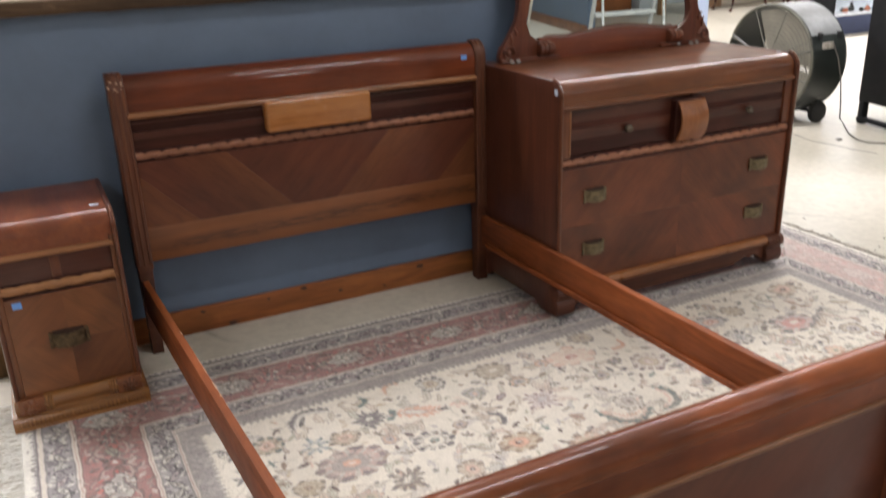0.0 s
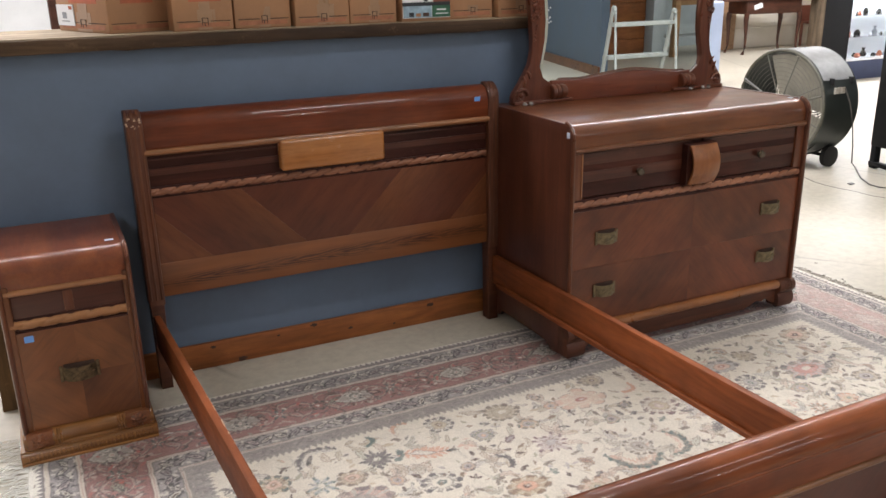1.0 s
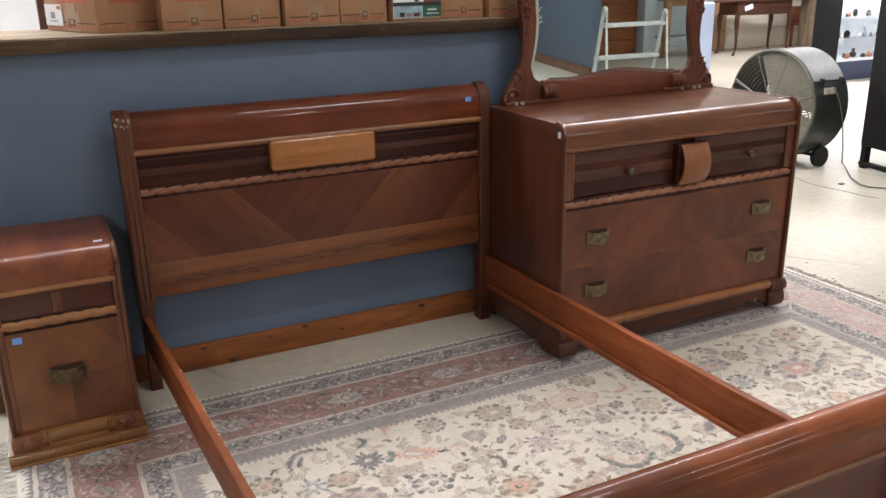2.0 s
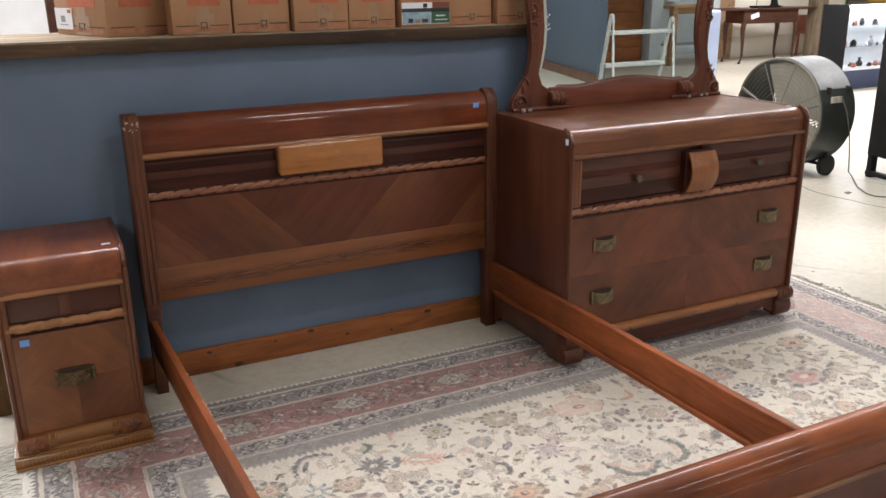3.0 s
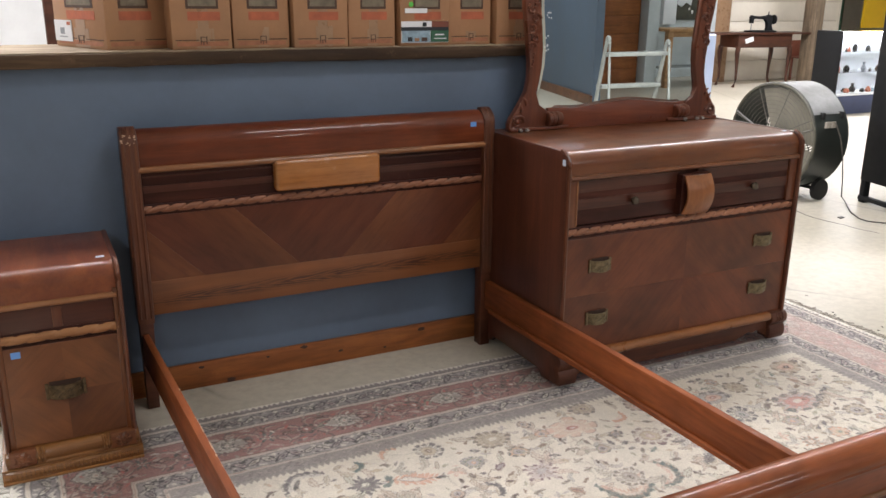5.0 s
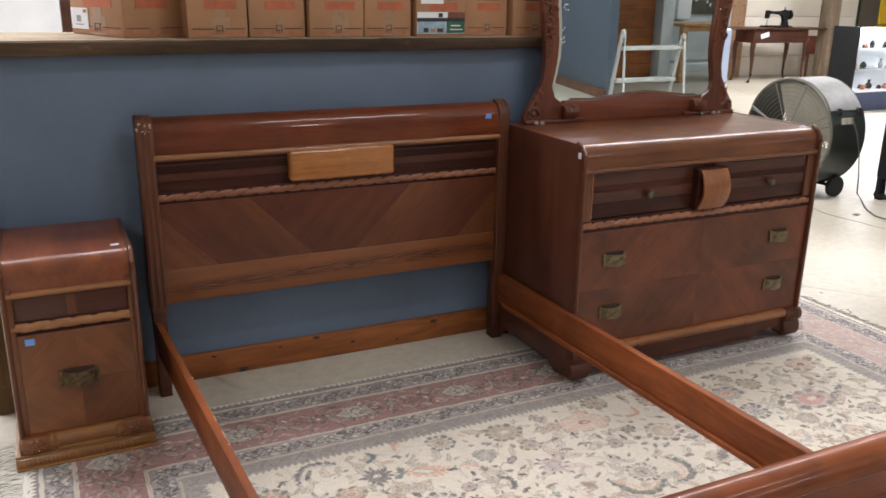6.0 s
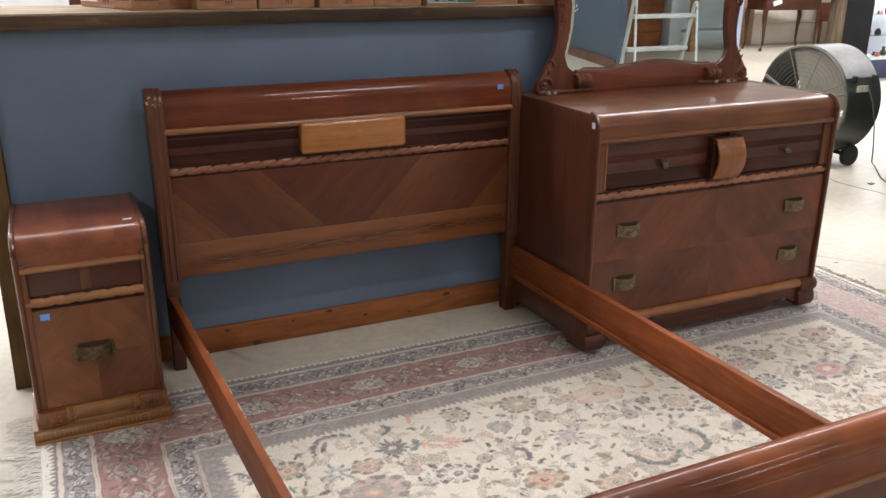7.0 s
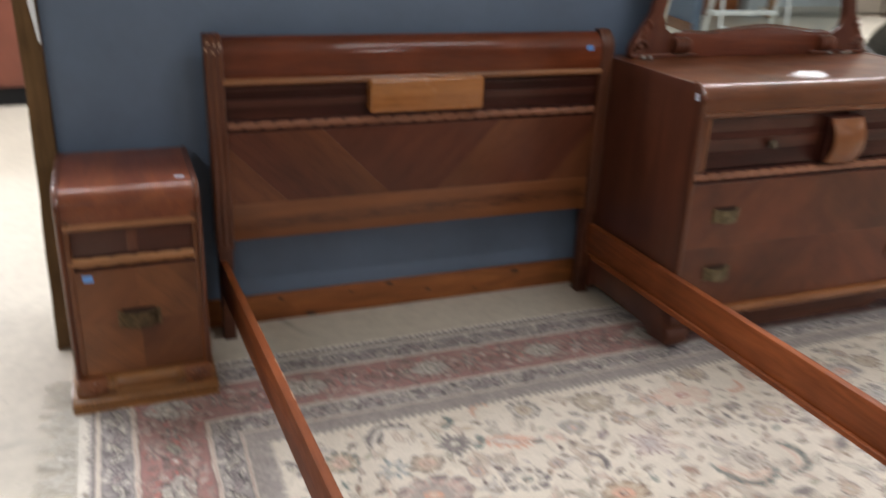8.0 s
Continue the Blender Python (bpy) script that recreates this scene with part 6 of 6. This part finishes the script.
    part("clip", box(ax - 0.012, ax + 0.012, FANY - FANR * 0.9 - 0.02, FANY - FANR * 0.9 + 0.02, FANZ + 0.17, FANZ + 0.22, 0.004), M_RUBBER, fan)
for gxp, count, gap, wire in ((FANX0 - 0.004, 11, 0.031, 0.0016), (FANX1 + 0.004, 18, 0.0195, 0.0045)):
    grille = None
    for r in [0.06 + gap * i for i in range(count)]:
        ring = [(gxp, FANY + r * math.cos(2 * math.pi * j / 36), FANZ + r * math.sin(2 * math.pi * j / 36)) for j in range(36)]
        ob = part("grille_ring" if grille else "grille", tube(ring, wire, 5, closed=True), M_WIRE, grille or fan)
        grille = grille or ob
    for a in range(0, 180, 45):
        d = Vector((0, math.cos(radians(a + 20)), math.sin(radians(a + 20)))) * (FANR - 0.005)
        c = Vector((gxp, FANY, FANZ))
        part("grille_spoke", tube([c - d, c + d], 0.004, 6), M_WIRE, grille)
hub = part("hub", lathe([(0.07, 0.0), (0.08, 0.02), (0.08, 0.14), (0.05, 0.17)], (FANX0 + 0.12, FANY, FANZ), "x", 18), M_RUBBER, fan, "black motor hub")
for a0, sweep in ((2.2, 2.15), (2.3 + math.pi, 1.9), (3.92, 1.28)):
    bm = bmesh.new()
    grid = []
    for ir in range(6):
        r = 0.075 + (FANR - 0.1) * ir / 5
        row = []
        for ja in range(6):
            a = a0 + (ja / 5 - 0.5) * (sweep - 0.1 * ir / 5)
            row.append(bm.verts.new((FANX0 + 0.05 + 0.05 * (ja / 5 - 0.5), FANY + r * math.cos(a), FANZ + r * math.sin(a))))
        grid.append(row)
    fs = [bm.faces.new((grid[a][b], grid[a + 1][b], grid[a + 1][b + 1], grid[a][b + 1])) for a in range(5) for b in range(5)]
    ext = bmesh.ops.extrude_face_region(bm, geom=fs)
    bmesh.ops.translate(bm, verts=[g for g in ext["geom"] if isinstance(g, bmesh.types.BMVert)], vec=(0.004, 0, 0))
    bmesh.ops.recalc_face_normals(bm, faces=bm.faces[:])
    part("blade", bm, M_BLADE, fan, "pale fan blade")
part("nameplate", box(FANX0 + 0.1, FANX0 + 0.2, FANY - FANR - 0.007, FANY - FANR + 0.01, FANZ + 0.11, FANZ + 0.155), M_FRINGED, fan, "worn pale nameplate")
part("motor_block", box(FANX0 + 0.012, FANX0 + 0.1, FANY - 0.09, FANY + 0.06, FANZ - 0.03, FANZ + 0.06, 0.012), M_RUBBER, fan, "black motor block")
part("guard_arm", tube([(FANX0 - 0.008, FANY - 0.02, FANZ - 0.03), (FANX0 - 0.01, FANY - 0.2, FANZ + 0.04), (FANX0 - 0.008, FANY - 0.38, FANZ + 0.1)], 0.009, 8), M_WIRE, fan)
part("guard_arm", tube([(FANX0 - 0.008, FANY + 0.02, FANZ - 0.02), (FANX0 - 0.01, FANY + 0.2, FANZ + 0.08), (FANX0 - 0.008, FANY + 0.375, FANZ + 0.16)], 0.006, 8), M_GALV, fan)
for y in (FANY - 0.27, FANY + 0.27):
    part("wheel", lathe([(0.055, -0.022), (0.08, -0.018), (0.08, 0.018), (0.055, 0.022)], (FANX1 - 0.08, y, 0.08), "y", 22), M_RUBBER, fan, "black rubber wheel")
part("axle", tube([(FANX1 - 0.08, FANY - 0.27, 0.08), (FANX1 - 0.08, FANY + 0.27, 0.08)], 0.014, 8), M_BLACK, fan)
for x in (FANX0 + 0.08, FANX1 - 0.1):
    part("cradle", tube([(x, FANY + (FANR - 0.02) * math.cos(radians(a)), FANZ + (FANR + 0.005) * math.sin(radians(a))) for a in range(215, 326, 10)], 0.014, 8), M_BLACK, fan)
solid("power_cord", tube([(5.05, 1.15, 0.62), (5.12, 1.146, 0.5), (5.18, 1.15, 0.35), (5.24, 1.17, 0.16), (5.28, 1.19, 0.03), (5.26, 1.14, 0.009), (5.14, 1.02, 0.008), (5.0, 0.88, 0.008), (4.89, 0.72, 0.008), (4.88, 0.64, 0.008), (4.96, 0.54, 0.008), (5.2, 0.42, 0.008), (5.6, 0.34, 0.008), (6.4, 0.3, 0.008)], 0.005, 6), M_CORD, (4.95, 0.55, 0.0), "grey power cord trailing over the concrete", "cord")

# ---- far side of the hall ----
far = solid("wall_siding", box(8.6, 14.6, 9.0, 9.12, 0.0, CEIL), M_WHITEW, (11.6, 9.0, 0), "cream boarded wall", "wall", kind="structure")
for i in range(8):
    part("siding_board", box(11.6, 14.5, 8.968, 9.002, 0.02 + i * 0.36, 0.02 + i * 0.36 + 0.352, 0.005), M_WHITEW, far)
solid("wall_panel_brown", box(9.9, 11.0, 8.93, 8.998, 0.0, 3.0, 0.004), W_DOOR, (10.5, 8.9, 0), "orange-brown wood panel on the far wall", "panel", kind="structure")
solid("pale_trim", box(11.0, 11.22, 8.9, 8.998, 0.0, 3.0, 0.004), M_BACKP, (11.1, 8.9, 0), "pale blue-grey upright trim", "trim", kind="structure")
solid("tan_trim", box(11.23, 11.59, 8.92, 8.998, 0.0, 3.0, 0.004), M_TAPE, (11.4, 8.9, 0), "tan upright board", "trim", kind="structure")
solid("timber_column", box(12.46, 12.7, 7.79, 8.03, 0.0, CEIL, 0.01), W_GREY, (12.56, 7.9, 0), "weathered grey-brown timber column", "column", kind="structure")

# sewing table, turned a little
table = thing("sewing_table", (11.3, 8.25, 0.0), "dark mahogany sewing table with a folded-out leaf", "table")
T = Matrix.Translation((11.42, 8.25, 0)) @ Matrix.Rotation(radians(-7), 4, "Z")


def turned_box(x0, x1, y0, y1, z0, z1, bevel=0.004, turn=None):
    bm = box(x0, x1, y0, y1, z0, z1, bevel)
    bmesh.ops.transform(bm, matrix=turn or T, verts=bm.verts)
    return bm


part("tabletop", turned_box(-0.95, 1.22, -0.3, 0.3, 0.905, 0.935), W_TABLE, table)
part("apron", turned_box(-0.42, 0.72, -0.26, 0.26, 0.68, 0.905), W_TABLE, table)
part("paper_tag", turned_box(-0.085, 0.085, -0.268, -0.262, -0.04, 0.04, 0.0, T @ Matrix.Translation((-0.2, 0, 0.81)) @ Matrix.Rotation(radians(-16), 4, "Y")), M_PAPER, table, "white paper tag")
for lx, ly in ((-0.4, -0.24), (0.7, -0.24), (-0.4, 0.24), (0.7, 0.24)):
    out = 0.025 if lx > 0 else -0.025
    bm = tube([(lx + out * 1.6, ly, 0.0), (lx + out * 0.9, ly, 0.03), (lx - out * 0.4, ly, 0.12), (lx - out * 0.2, ly, 0.34), (lx + out * 0.5, ly, 0.58), (lx, ly, 0.7)], [0.03, 0.024, 0.019, 0.026, 0.042, 0.046], 8)
    bmesh.ops.transform(bm, matrix=T, verts=bm.verts)
    part("leg", bm, W_TABLE, table)
T = T @ Matrix.Translation((0.08, 0, 0))
machine = thing("sewing_machine", (11.3, 8.2, 0.935), "black cast iron sewing machine on a table", "sewing machine")
bm = turned_box(-0.12, 0.4, -0.12, 0.12, 0.935, 0.965, 0.008)
part("bed_plate", bm, M_BLACK, machine)
arm = prism([(0.25, 0.965), (0.39, 0.965), (0.36, 1.03), (0.355, 1.1), (0.37, 1.16), (0.355, 1.21), (0.31, 1.235), (0.22, 1.215), (0.1, 1.205), (-0.02, 1.215), (-0.075, 1.225), (-0.1, 1.2), (-0.1, 1.09), (-0.045, 1.085), (-0.04, 1.16), (0.02, 1.165), (0.2, 1.15), (0.25, 1.1), (0.265, 1.03)], "y", -0.04, 0.04, bevel=0.014)
bmesh.ops.transform(arm, matrix=T, verts=arm.verts)
part("arm", arm, M_BLACK, machine)
for name, profile in (("fly_wheel", [(0.052, -0.014), (0.078, -0.012), (0.084, 0.0), (0.078, 0.012), (0.052, 0.014)]), ("wheel_hub", [(0.016, -0.03), (0.022, -0.02), (0.022, 0.02), (0.01, 0.028)])):
    bm = lathe(profile, (0.41, 0, 1.15), "x", 18)
    bmesh.ops.transform(bm, matrix=T, verts=bm.verts)
    part(name, bm, M_BLACK, machine)
for a in (0.3, 1.35, 2.4):
    reach = Vector((0, 0.06 * math.cos(a), 0.06 * math.sin(a)))
    bm = tube([Vector((0.41, 0, 1.15)) - reach, Vector((0.41, 0, 1.15)) + reach], 0.007, 6)
    bmesh.ops.transform(bm, matrix=T, verts=bm.verts)
    part("wheel_spoke", bm, M_BLACK, machine)
bm = tube([(0.27, -0.02, 1.23), (0.27, -0.02, 1.29)], [0.012, 0.006], 8)
bmesh.ops.transform(bm, matrix=T, verts=bm.verts)
part("spool_pin", bm, M_BLACK, machine)
bm = tube([(-0.065, 0, 1.08), (-0.065, 0, 0.97)], 0.008, 6)
bmesh.ops.transform(bm, matrix=T, verts=bm.verts)
part("needle_bar", bm, M_GALV, machine)
chair = thing("wooden_chair", (13.3, 8.6, 0.0), "reddish wooden chair beside the far wall", "chair")
part("seat", box(13.05, 13.5, 8.3, 8.75, 0.42, 0.46, 0.01), M_REDCAB, chair)
part("backrest", box(13.05, 13.5, 8.72, 8.76, 0.46, 0.75, 0.008), M_REDCAB, chair)
for lx in (13.08, 13.47):
    for ly in (8.33, 8.72):
        part("leg", box(lx - 0.02, lx + 0.02, ly - 0.02, ly + 0.02, 0.0, 0.42, 0.004), M_REDCAB, chair)

# lit glass display case
CX0, CX1, CY0, CY1, CZ = 9.4, 11.9, 4.7, 5.1, 1.1
case = thing("display_case", (10.6, 4.9, 0.0), "lit glass display case with black ends", "display case")
part("plinth", box(CX0 + 0.02, CX1 - 0.02, CY0 + 0.03, CY1 - 0.02, 0.0, 0.25, 0.006), M_BLUEB, case, "dull navy plinth")
for x in (CX0, CX1 - 0.03):
    part("end_panel", box(x, x + 0.03, CY0, CY1, 0.0 if x > 10 else 0.02, CZ, 0.004), M_BLACK, case, "black end panel")
part("deck", box(CX0 + 0.03, CX1 - 0.03, CY0 + 0.02, CY1 - 0.02, 0.25, 0.28), M_WHITE, case)
part("back_panel", box(CX0 + 0.03, CX1 - 0.03, CY1 - 0.02, CY1, 0.25, CZ - 0.02), M_WHITE, case)
for z in (0.55, 0.82):
    part("glass_shelf", box(CX0 + 0.03, CX1 - 0.03, CY0 + 0.06, CY1 - 0.03, z, z + 0.008), M_GLASS, case)
pane = part("front_pane", box(CX0 + 0.03, CX1 - 0.03, CY0 + 0.004, CY0 + 0.01, 0.28, CZ - 0.02), M_GLASS, case, "clear glass front")
pane.visible_shadow = False
lid = part("top_pane", box(CX0 + 0.03, CX1 - 0.03, CY0 + 0.004, CY1 - 0.02, CZ - 0.012, CZ - 0.004), M_GLASS, case, "clear glass top")
lid.visible_shadow = False
part("lamp_tube", tube([(CX0 + 0.06, CY1 - 0.07, CZ - 0.04), (CX1 - 0.06, CY1 - 0.07, CZ - 0.04)], 0.025, 8), M_GLOW, case, "glowing tube lamp")
r = random.Random(9)
for i in range(60):
    x, z = CX0 + 0.1 + 0.0385 * i + r.uniform(-0.02, 0.02), (0.28, 0.558, 0.828)[i % 3]
    y, s = CY0 + r.uniform(0.1, 0.3), r.uniform(0.016, 0.05)
    tall = r.uniform(0.7, 2.2)
    solid("small_ornament", lathe([(s * 0.7, 0), (s, s * 0.5 * tall), (s * r.uniform(0.3, 0.9), s * 1.1 * tall), (s * r.uniform(0.2, 0.6), s * 1.5 * tall)], (x, y, z), "z", 10), r.choice([M_BLACK, M_CARDR, M_GREYP, M_SKYP, M_WHITE, M_BLACK, M_RIM, M_CARDD]), (x, y, z), "small ornament in a lit display case", "ornament", "ornaments")

# black steel cabinet beside the fan
CAB = Matrix.Translation((5.37, 1.12, 0)) @ Matrix.Rotation(radians(-14), 4, "Z")
cab = thing("black_cabinet", (5.47, 1.1, 0.0), "tall black steel cabinet on short legs with a yellow sign", "cabinet")
part("body", turned_box(0.0, 0.9, -0.5, 0.0, 0.17, 1.9, 0.006, CAB), M_BLACK, cab)
for lx, ly in ((0.03, -0.03), (0.03, -0.47), (0.87, -0.03), (0.87, -0.47)):
    part("leg", turned_box(lx - 0.025, lx + 0.025, ly - 0.025, ly + 0.025, 0.0, 0.17, 0.003, CAB), M_BLACK, cab)
part("foot_rail", turned_box(0.0, 0.9, -0.5, -0.46, 0.02, 0.05, 0.003, CAB), M_BLACK, cab)
part("foot_rail", turned_box(0.0, 0.05, -0.5, 0.0, 0.02, 0.05, 0.003, CAB), M_BLACK, cab)
part("yellow_sign", turned_box(0.1, 0.6, -0.506, -0.5, 1.15, 1.45, 0.0, CAB), M_YELLOW, cab, "yellow sign")
solid("yellow_banner", box(15.3, 17.0, 9.0, 9.05, 0.95, CEIL - 0.01), M_YELLOW, (16, 9.0, 0.95), "yellow banner hanging on the far side", "banner")
picture = thing("framed_picture", (15.0, 10.0, 0.0), "tall green board in a wooden frame", "picture")
part("board", box(13.9, 15.9, 10.0, 10.03, 0.1, 2.2), M_GREEN, picture)
part("picture_frame", box(13.85, 15.95, 10.02, 10.06, 0.0, 2.25, 0.005), W_GREY, picture)
solid("white_tub", box(7.42, 7.82, 5.3, 5.7, 0.0, 1.06, 0.03, 3), M_TUB, (7.62, 5.5, 0), "bluish white plastic tub standing behind the half wall", "tub")
solid("dark_post", box(-0.122, -0.035, 2.5, 2.62, 0.0, 2.6, 0.006), W_TABLE, (-0.14, 2.55, 0), "dark upright timber post behind the ledge", "post", kind="structure")
solid("white_partition", box(-6.0, -0.05, 4.9, 5.0, 0.0, 2.8, 0.004), M_WHITE, (-3, 4.95, 0), "white partition panel standing across the hall", "partition", kind="structure")
sideboard = thing("sideboard", (-1.5, 4.2, 0.0), "red-brown lacquered sideboard on a black base", "sideboard")
part("body", box(-2.4, -0.82, 3.9, 4.4, 0.14, 1.05, 0.008), M_REDCAB, sideboard)
part("plinth", box(-2.36, -0.84, 3.93, 4.38, 0.0, 0.14, 0.004), M_BLACK, sideboard)
part("top", box(-2.42, -0.8, 3.88, 4.42, 1.05, 1.08, 0.006), M_REDCAB, sideboard)

# ---- side of the hall that the mirror shows ----
def wall_line(name, a, b, t, z0, z1, material, label, kind="structure", cat="wall"):
    a, b = Vector((*a, 0)), Vector((*b, 0))
    d = (b - a).normalized()
    s = Vector((d.y, -d.x, 0)) * t
    bm = prism([(p.x, p.y) for p in (a, b, b + s, a + s)], "z", z0, z1, bevel=0.003)
    return solid(name, bm, material, tuple((a + b) / 2), label, cat, kind=kind)


wall_line("wall_blue_back", (7.84, -9.9), (7.08, -7.1), 0.12, 0, CEIL, M_WALL, "slate blue painted wall across the aisle")
wall_line("baseboard_back", (7.81, -9.9), (7.05, -7.1), 0.03, 0, 0.14, W_MOLD_D, "brown wooden baseboard", cat="baseboard")
back = solid("wall_boarded", box(8.0, 9.71, -9.2, -9.08, 0, CEIL), W_DOOR, (9.3, -9.1, 0), "orange-brown boarded wall", "wall", kind="structure")
for i in range(10):
    part("wall_board", box(8.02, 9.44, -9.08, -9.05, 0.02 + i * 0.3, 0.02 + i * 0.3 + 0.292, 0.004), W_DOOR, back)
solid("grey_post", box(9.45, 9.7, -9.08, -8.85, 0, CEIL, 0.006), M_BACKP, (9.9, -9.0, 0), "pale grey-blue post", "post", kind="structure")
solid("wall_pale_back", box(9.72, 15, -10.4, -10.3, 0, CEIL), M_BACKP, (12, -10.3, 0), "pale blue-grey wall", "wall", kind="structure")
counter = thing("counter", (11.0, -8.9, 0), "light pine counter on square legs", "counter")
part("worktop", box(9.72, 12.4, -9.3, -8.6, 0.95, 1.0, 0.008), W_COUNTER, counter)
part("front_rail", box(9.78, 12.35, -8.68, -8.64, 0.86, 0.95, 0.004), W_COUNTER, counter)
for lx in (9.79, 12.3):
    for ly in (-9.2, -8.68):
        part("leg", box(lx - 0.055, lx + 0.055, ly - 0.05, ly + 0.05, 0, 0.95, 0.004), W_COUNTER, counter)
part("lower_shelf", box(9.84, 12.3, -9.26, -8.7, 0.3, 0.33, 0.004), M_BACKP, counter, "pale blue-grey lower shelf")
# white box added to give the mirror its bright upright strip
solid("wall_cupboard", box(10.86, 11.18, -10.298, -10.12, 1.02, 2.1, 0.01), M_WHITE, (11.0, -10.2, 1.02), "white box in place of a bright upright strip on a pale wall", "cupboard")
board = thing("notice_board", (11.55, -10.28, 1.0), "dark notice board with a pale cloth pinned on it", "notice board")
part("panel", box(11.2, 11.95, -10.298, -10.26, 1.1, 2.3, 0.006), M_RIM, board)
part("cloth", prism([(11.28, 1.4), (11.4, 1.34), (11.52, 1.43), (11.64, 1.37), (11.66, 1.65), (11.56, 1.85), (11.36, 1.8)], "y", -10.258, -10.235, bevel=0.006), M_WHITE, board, "pale hanging cloth")

ladder = thing("step_ladder", (4.55, -3.0, 0.0), "aluminium step ladder with rounded tops, standing open on concrete", "ladder")
FRONT, REAR = Vector((-0.2, 0.34, 0)), Vector((0.06, -0.36, 0))
for top in (Vector((4.21, -3.0, 1.17)), Vector((4.85, -2.99, 1.13))):
    path = []
    for i in range(9):
        path.append(top + FRONT * (1 - i / 8) - Vector((0, 0, (top.z - 0.06) * (1 - i / 8) + 0.06)))
    for a in range(20, 170, 20):
        u = (1 - math.cos(radians(a))) / 2
        path.append(top + REAR * 0.16 * u + Vector((0, 0, -0.06 + 0.06 * math.sin(radians(a)))))
    for i in range(1, 9):
        path.append(top + REAR * (0.16 + 0.84 * i / 8) - Vector((0, 0, 0.06 + (top.z - 0.06) * i / 8)))
    part("side_loop", tube(path, [0.011] * 9 + [0.015] * 8 + [0.018] * 8, 10), M_ALU, ladder, "bent aluminium side rail")
for s in (0.12, 0.4, 0.68, 0.96):
    zl = 1.16 - s
    a = Vector((4.21, -3.0, 0)) + REAR * (0.05 + s / 1.17)
    b = Vector((4.85, -2.99, 0)) + REAR * (0.05 + s / 1.17)
    part("step", prism([(a.x, a.y - 0.05), (b.x, b.y - 0.05), (b.x, b.y + 0.04), (a.x, a.y + 0.04)], "z", zl - 0.034, zl, bevel=0.005), M_ALU, ladder, "flat aluminium step")
    part("step_lip", prism([(a.x + 0.01, a.y - 0.053), (b.x - 0.01, b.y - 0.053), (b.x - 0.01, b.y - 0.045), (a.x + 0.01, a.y - 0.045)], "z", zl - 0.04, zl - 0.002, bevel=0.002), M_ALU, ladder)
for s in (0.5, 0.95):
    a = Vector((4.21, -3.0, 0)) + FRONT * s
    part("back_brace", tube([(a.x, a.y, 1.17 - s), (a.x + 0.64, a.y + 0.01, 1.13 - s)], 0.01, 6), M_ALU, ladder)

# hairline crack in the slab, and a scrap lying beside it
bm = bmesh.new()
crack = [(4.74, 1.2), (4.69, 1.09), (4.65, 0.98), (4.64, 0.9), (4.648, 0.78), (4.67, 0.66), (4.665, 0.54), (4.7, 0.42)]
for (xa, ya), (xb, yb) in zip(crack, crack[1:]):
    prism([(xa - 0.004, ya), (xa + 0.004, ya), (xb + 0.004, yb), (xb - 0.004, yb)], "z", 0.0002, 0.0012, bm)
solid("floor_crack", bm, M_CORD, (4.67, 0.8, 0.0), "hairline crack in the concrete floor", "crack", kind="structure")
solid("scrap", prism([(4.79, 0.79), (4.84, 0.8), (4.85, 0.835), (4.8, 0.83)], "z", 0.0, 0.006, bevel=0.002), M_CORD, (4.82, 0.81, 0.0), "small grey scrap on the concrete", "scrap")

# dry flakes and grit along the rug's far edge
grit = random.Random(31)
bm = bmesh.new()
for i in range(22):
    x, y = 3.15 + abs(grit.gauss(0, 0.09)), grit.uniform(-1.5, -0.2)
    w, d, a = grit.uniform(0.002, 0.008), grit.uniform(0.002, 0.005), grit.uniform(0, 3.1)
    made = prism([(w, 0), (0.3 * w, d), (-w, 0.4 * d), (-0.6 * w, -d)], "z", 0.0, grit.uniform(0.001, 0.003))
    bmesh.ops.rotate(made, verts=made.verts, matrix=Matrix.Rotation(a, 3, "Z"))
    bmesh.ops.translate(made, verts=made.verts, vec=(x, y, 0))
    flake = bpy.data.meshes.new("flake")
    made.to_mesh(flake)
    made.free()
    bm.from_mesh(flake)
    bpy.data.meshes.remove(flake)
solid("grit", bm, M_CORD, (3.25, -0.9, 0.0), "dark grit and dry flakes on the concrete", "grit", kind="stuff")
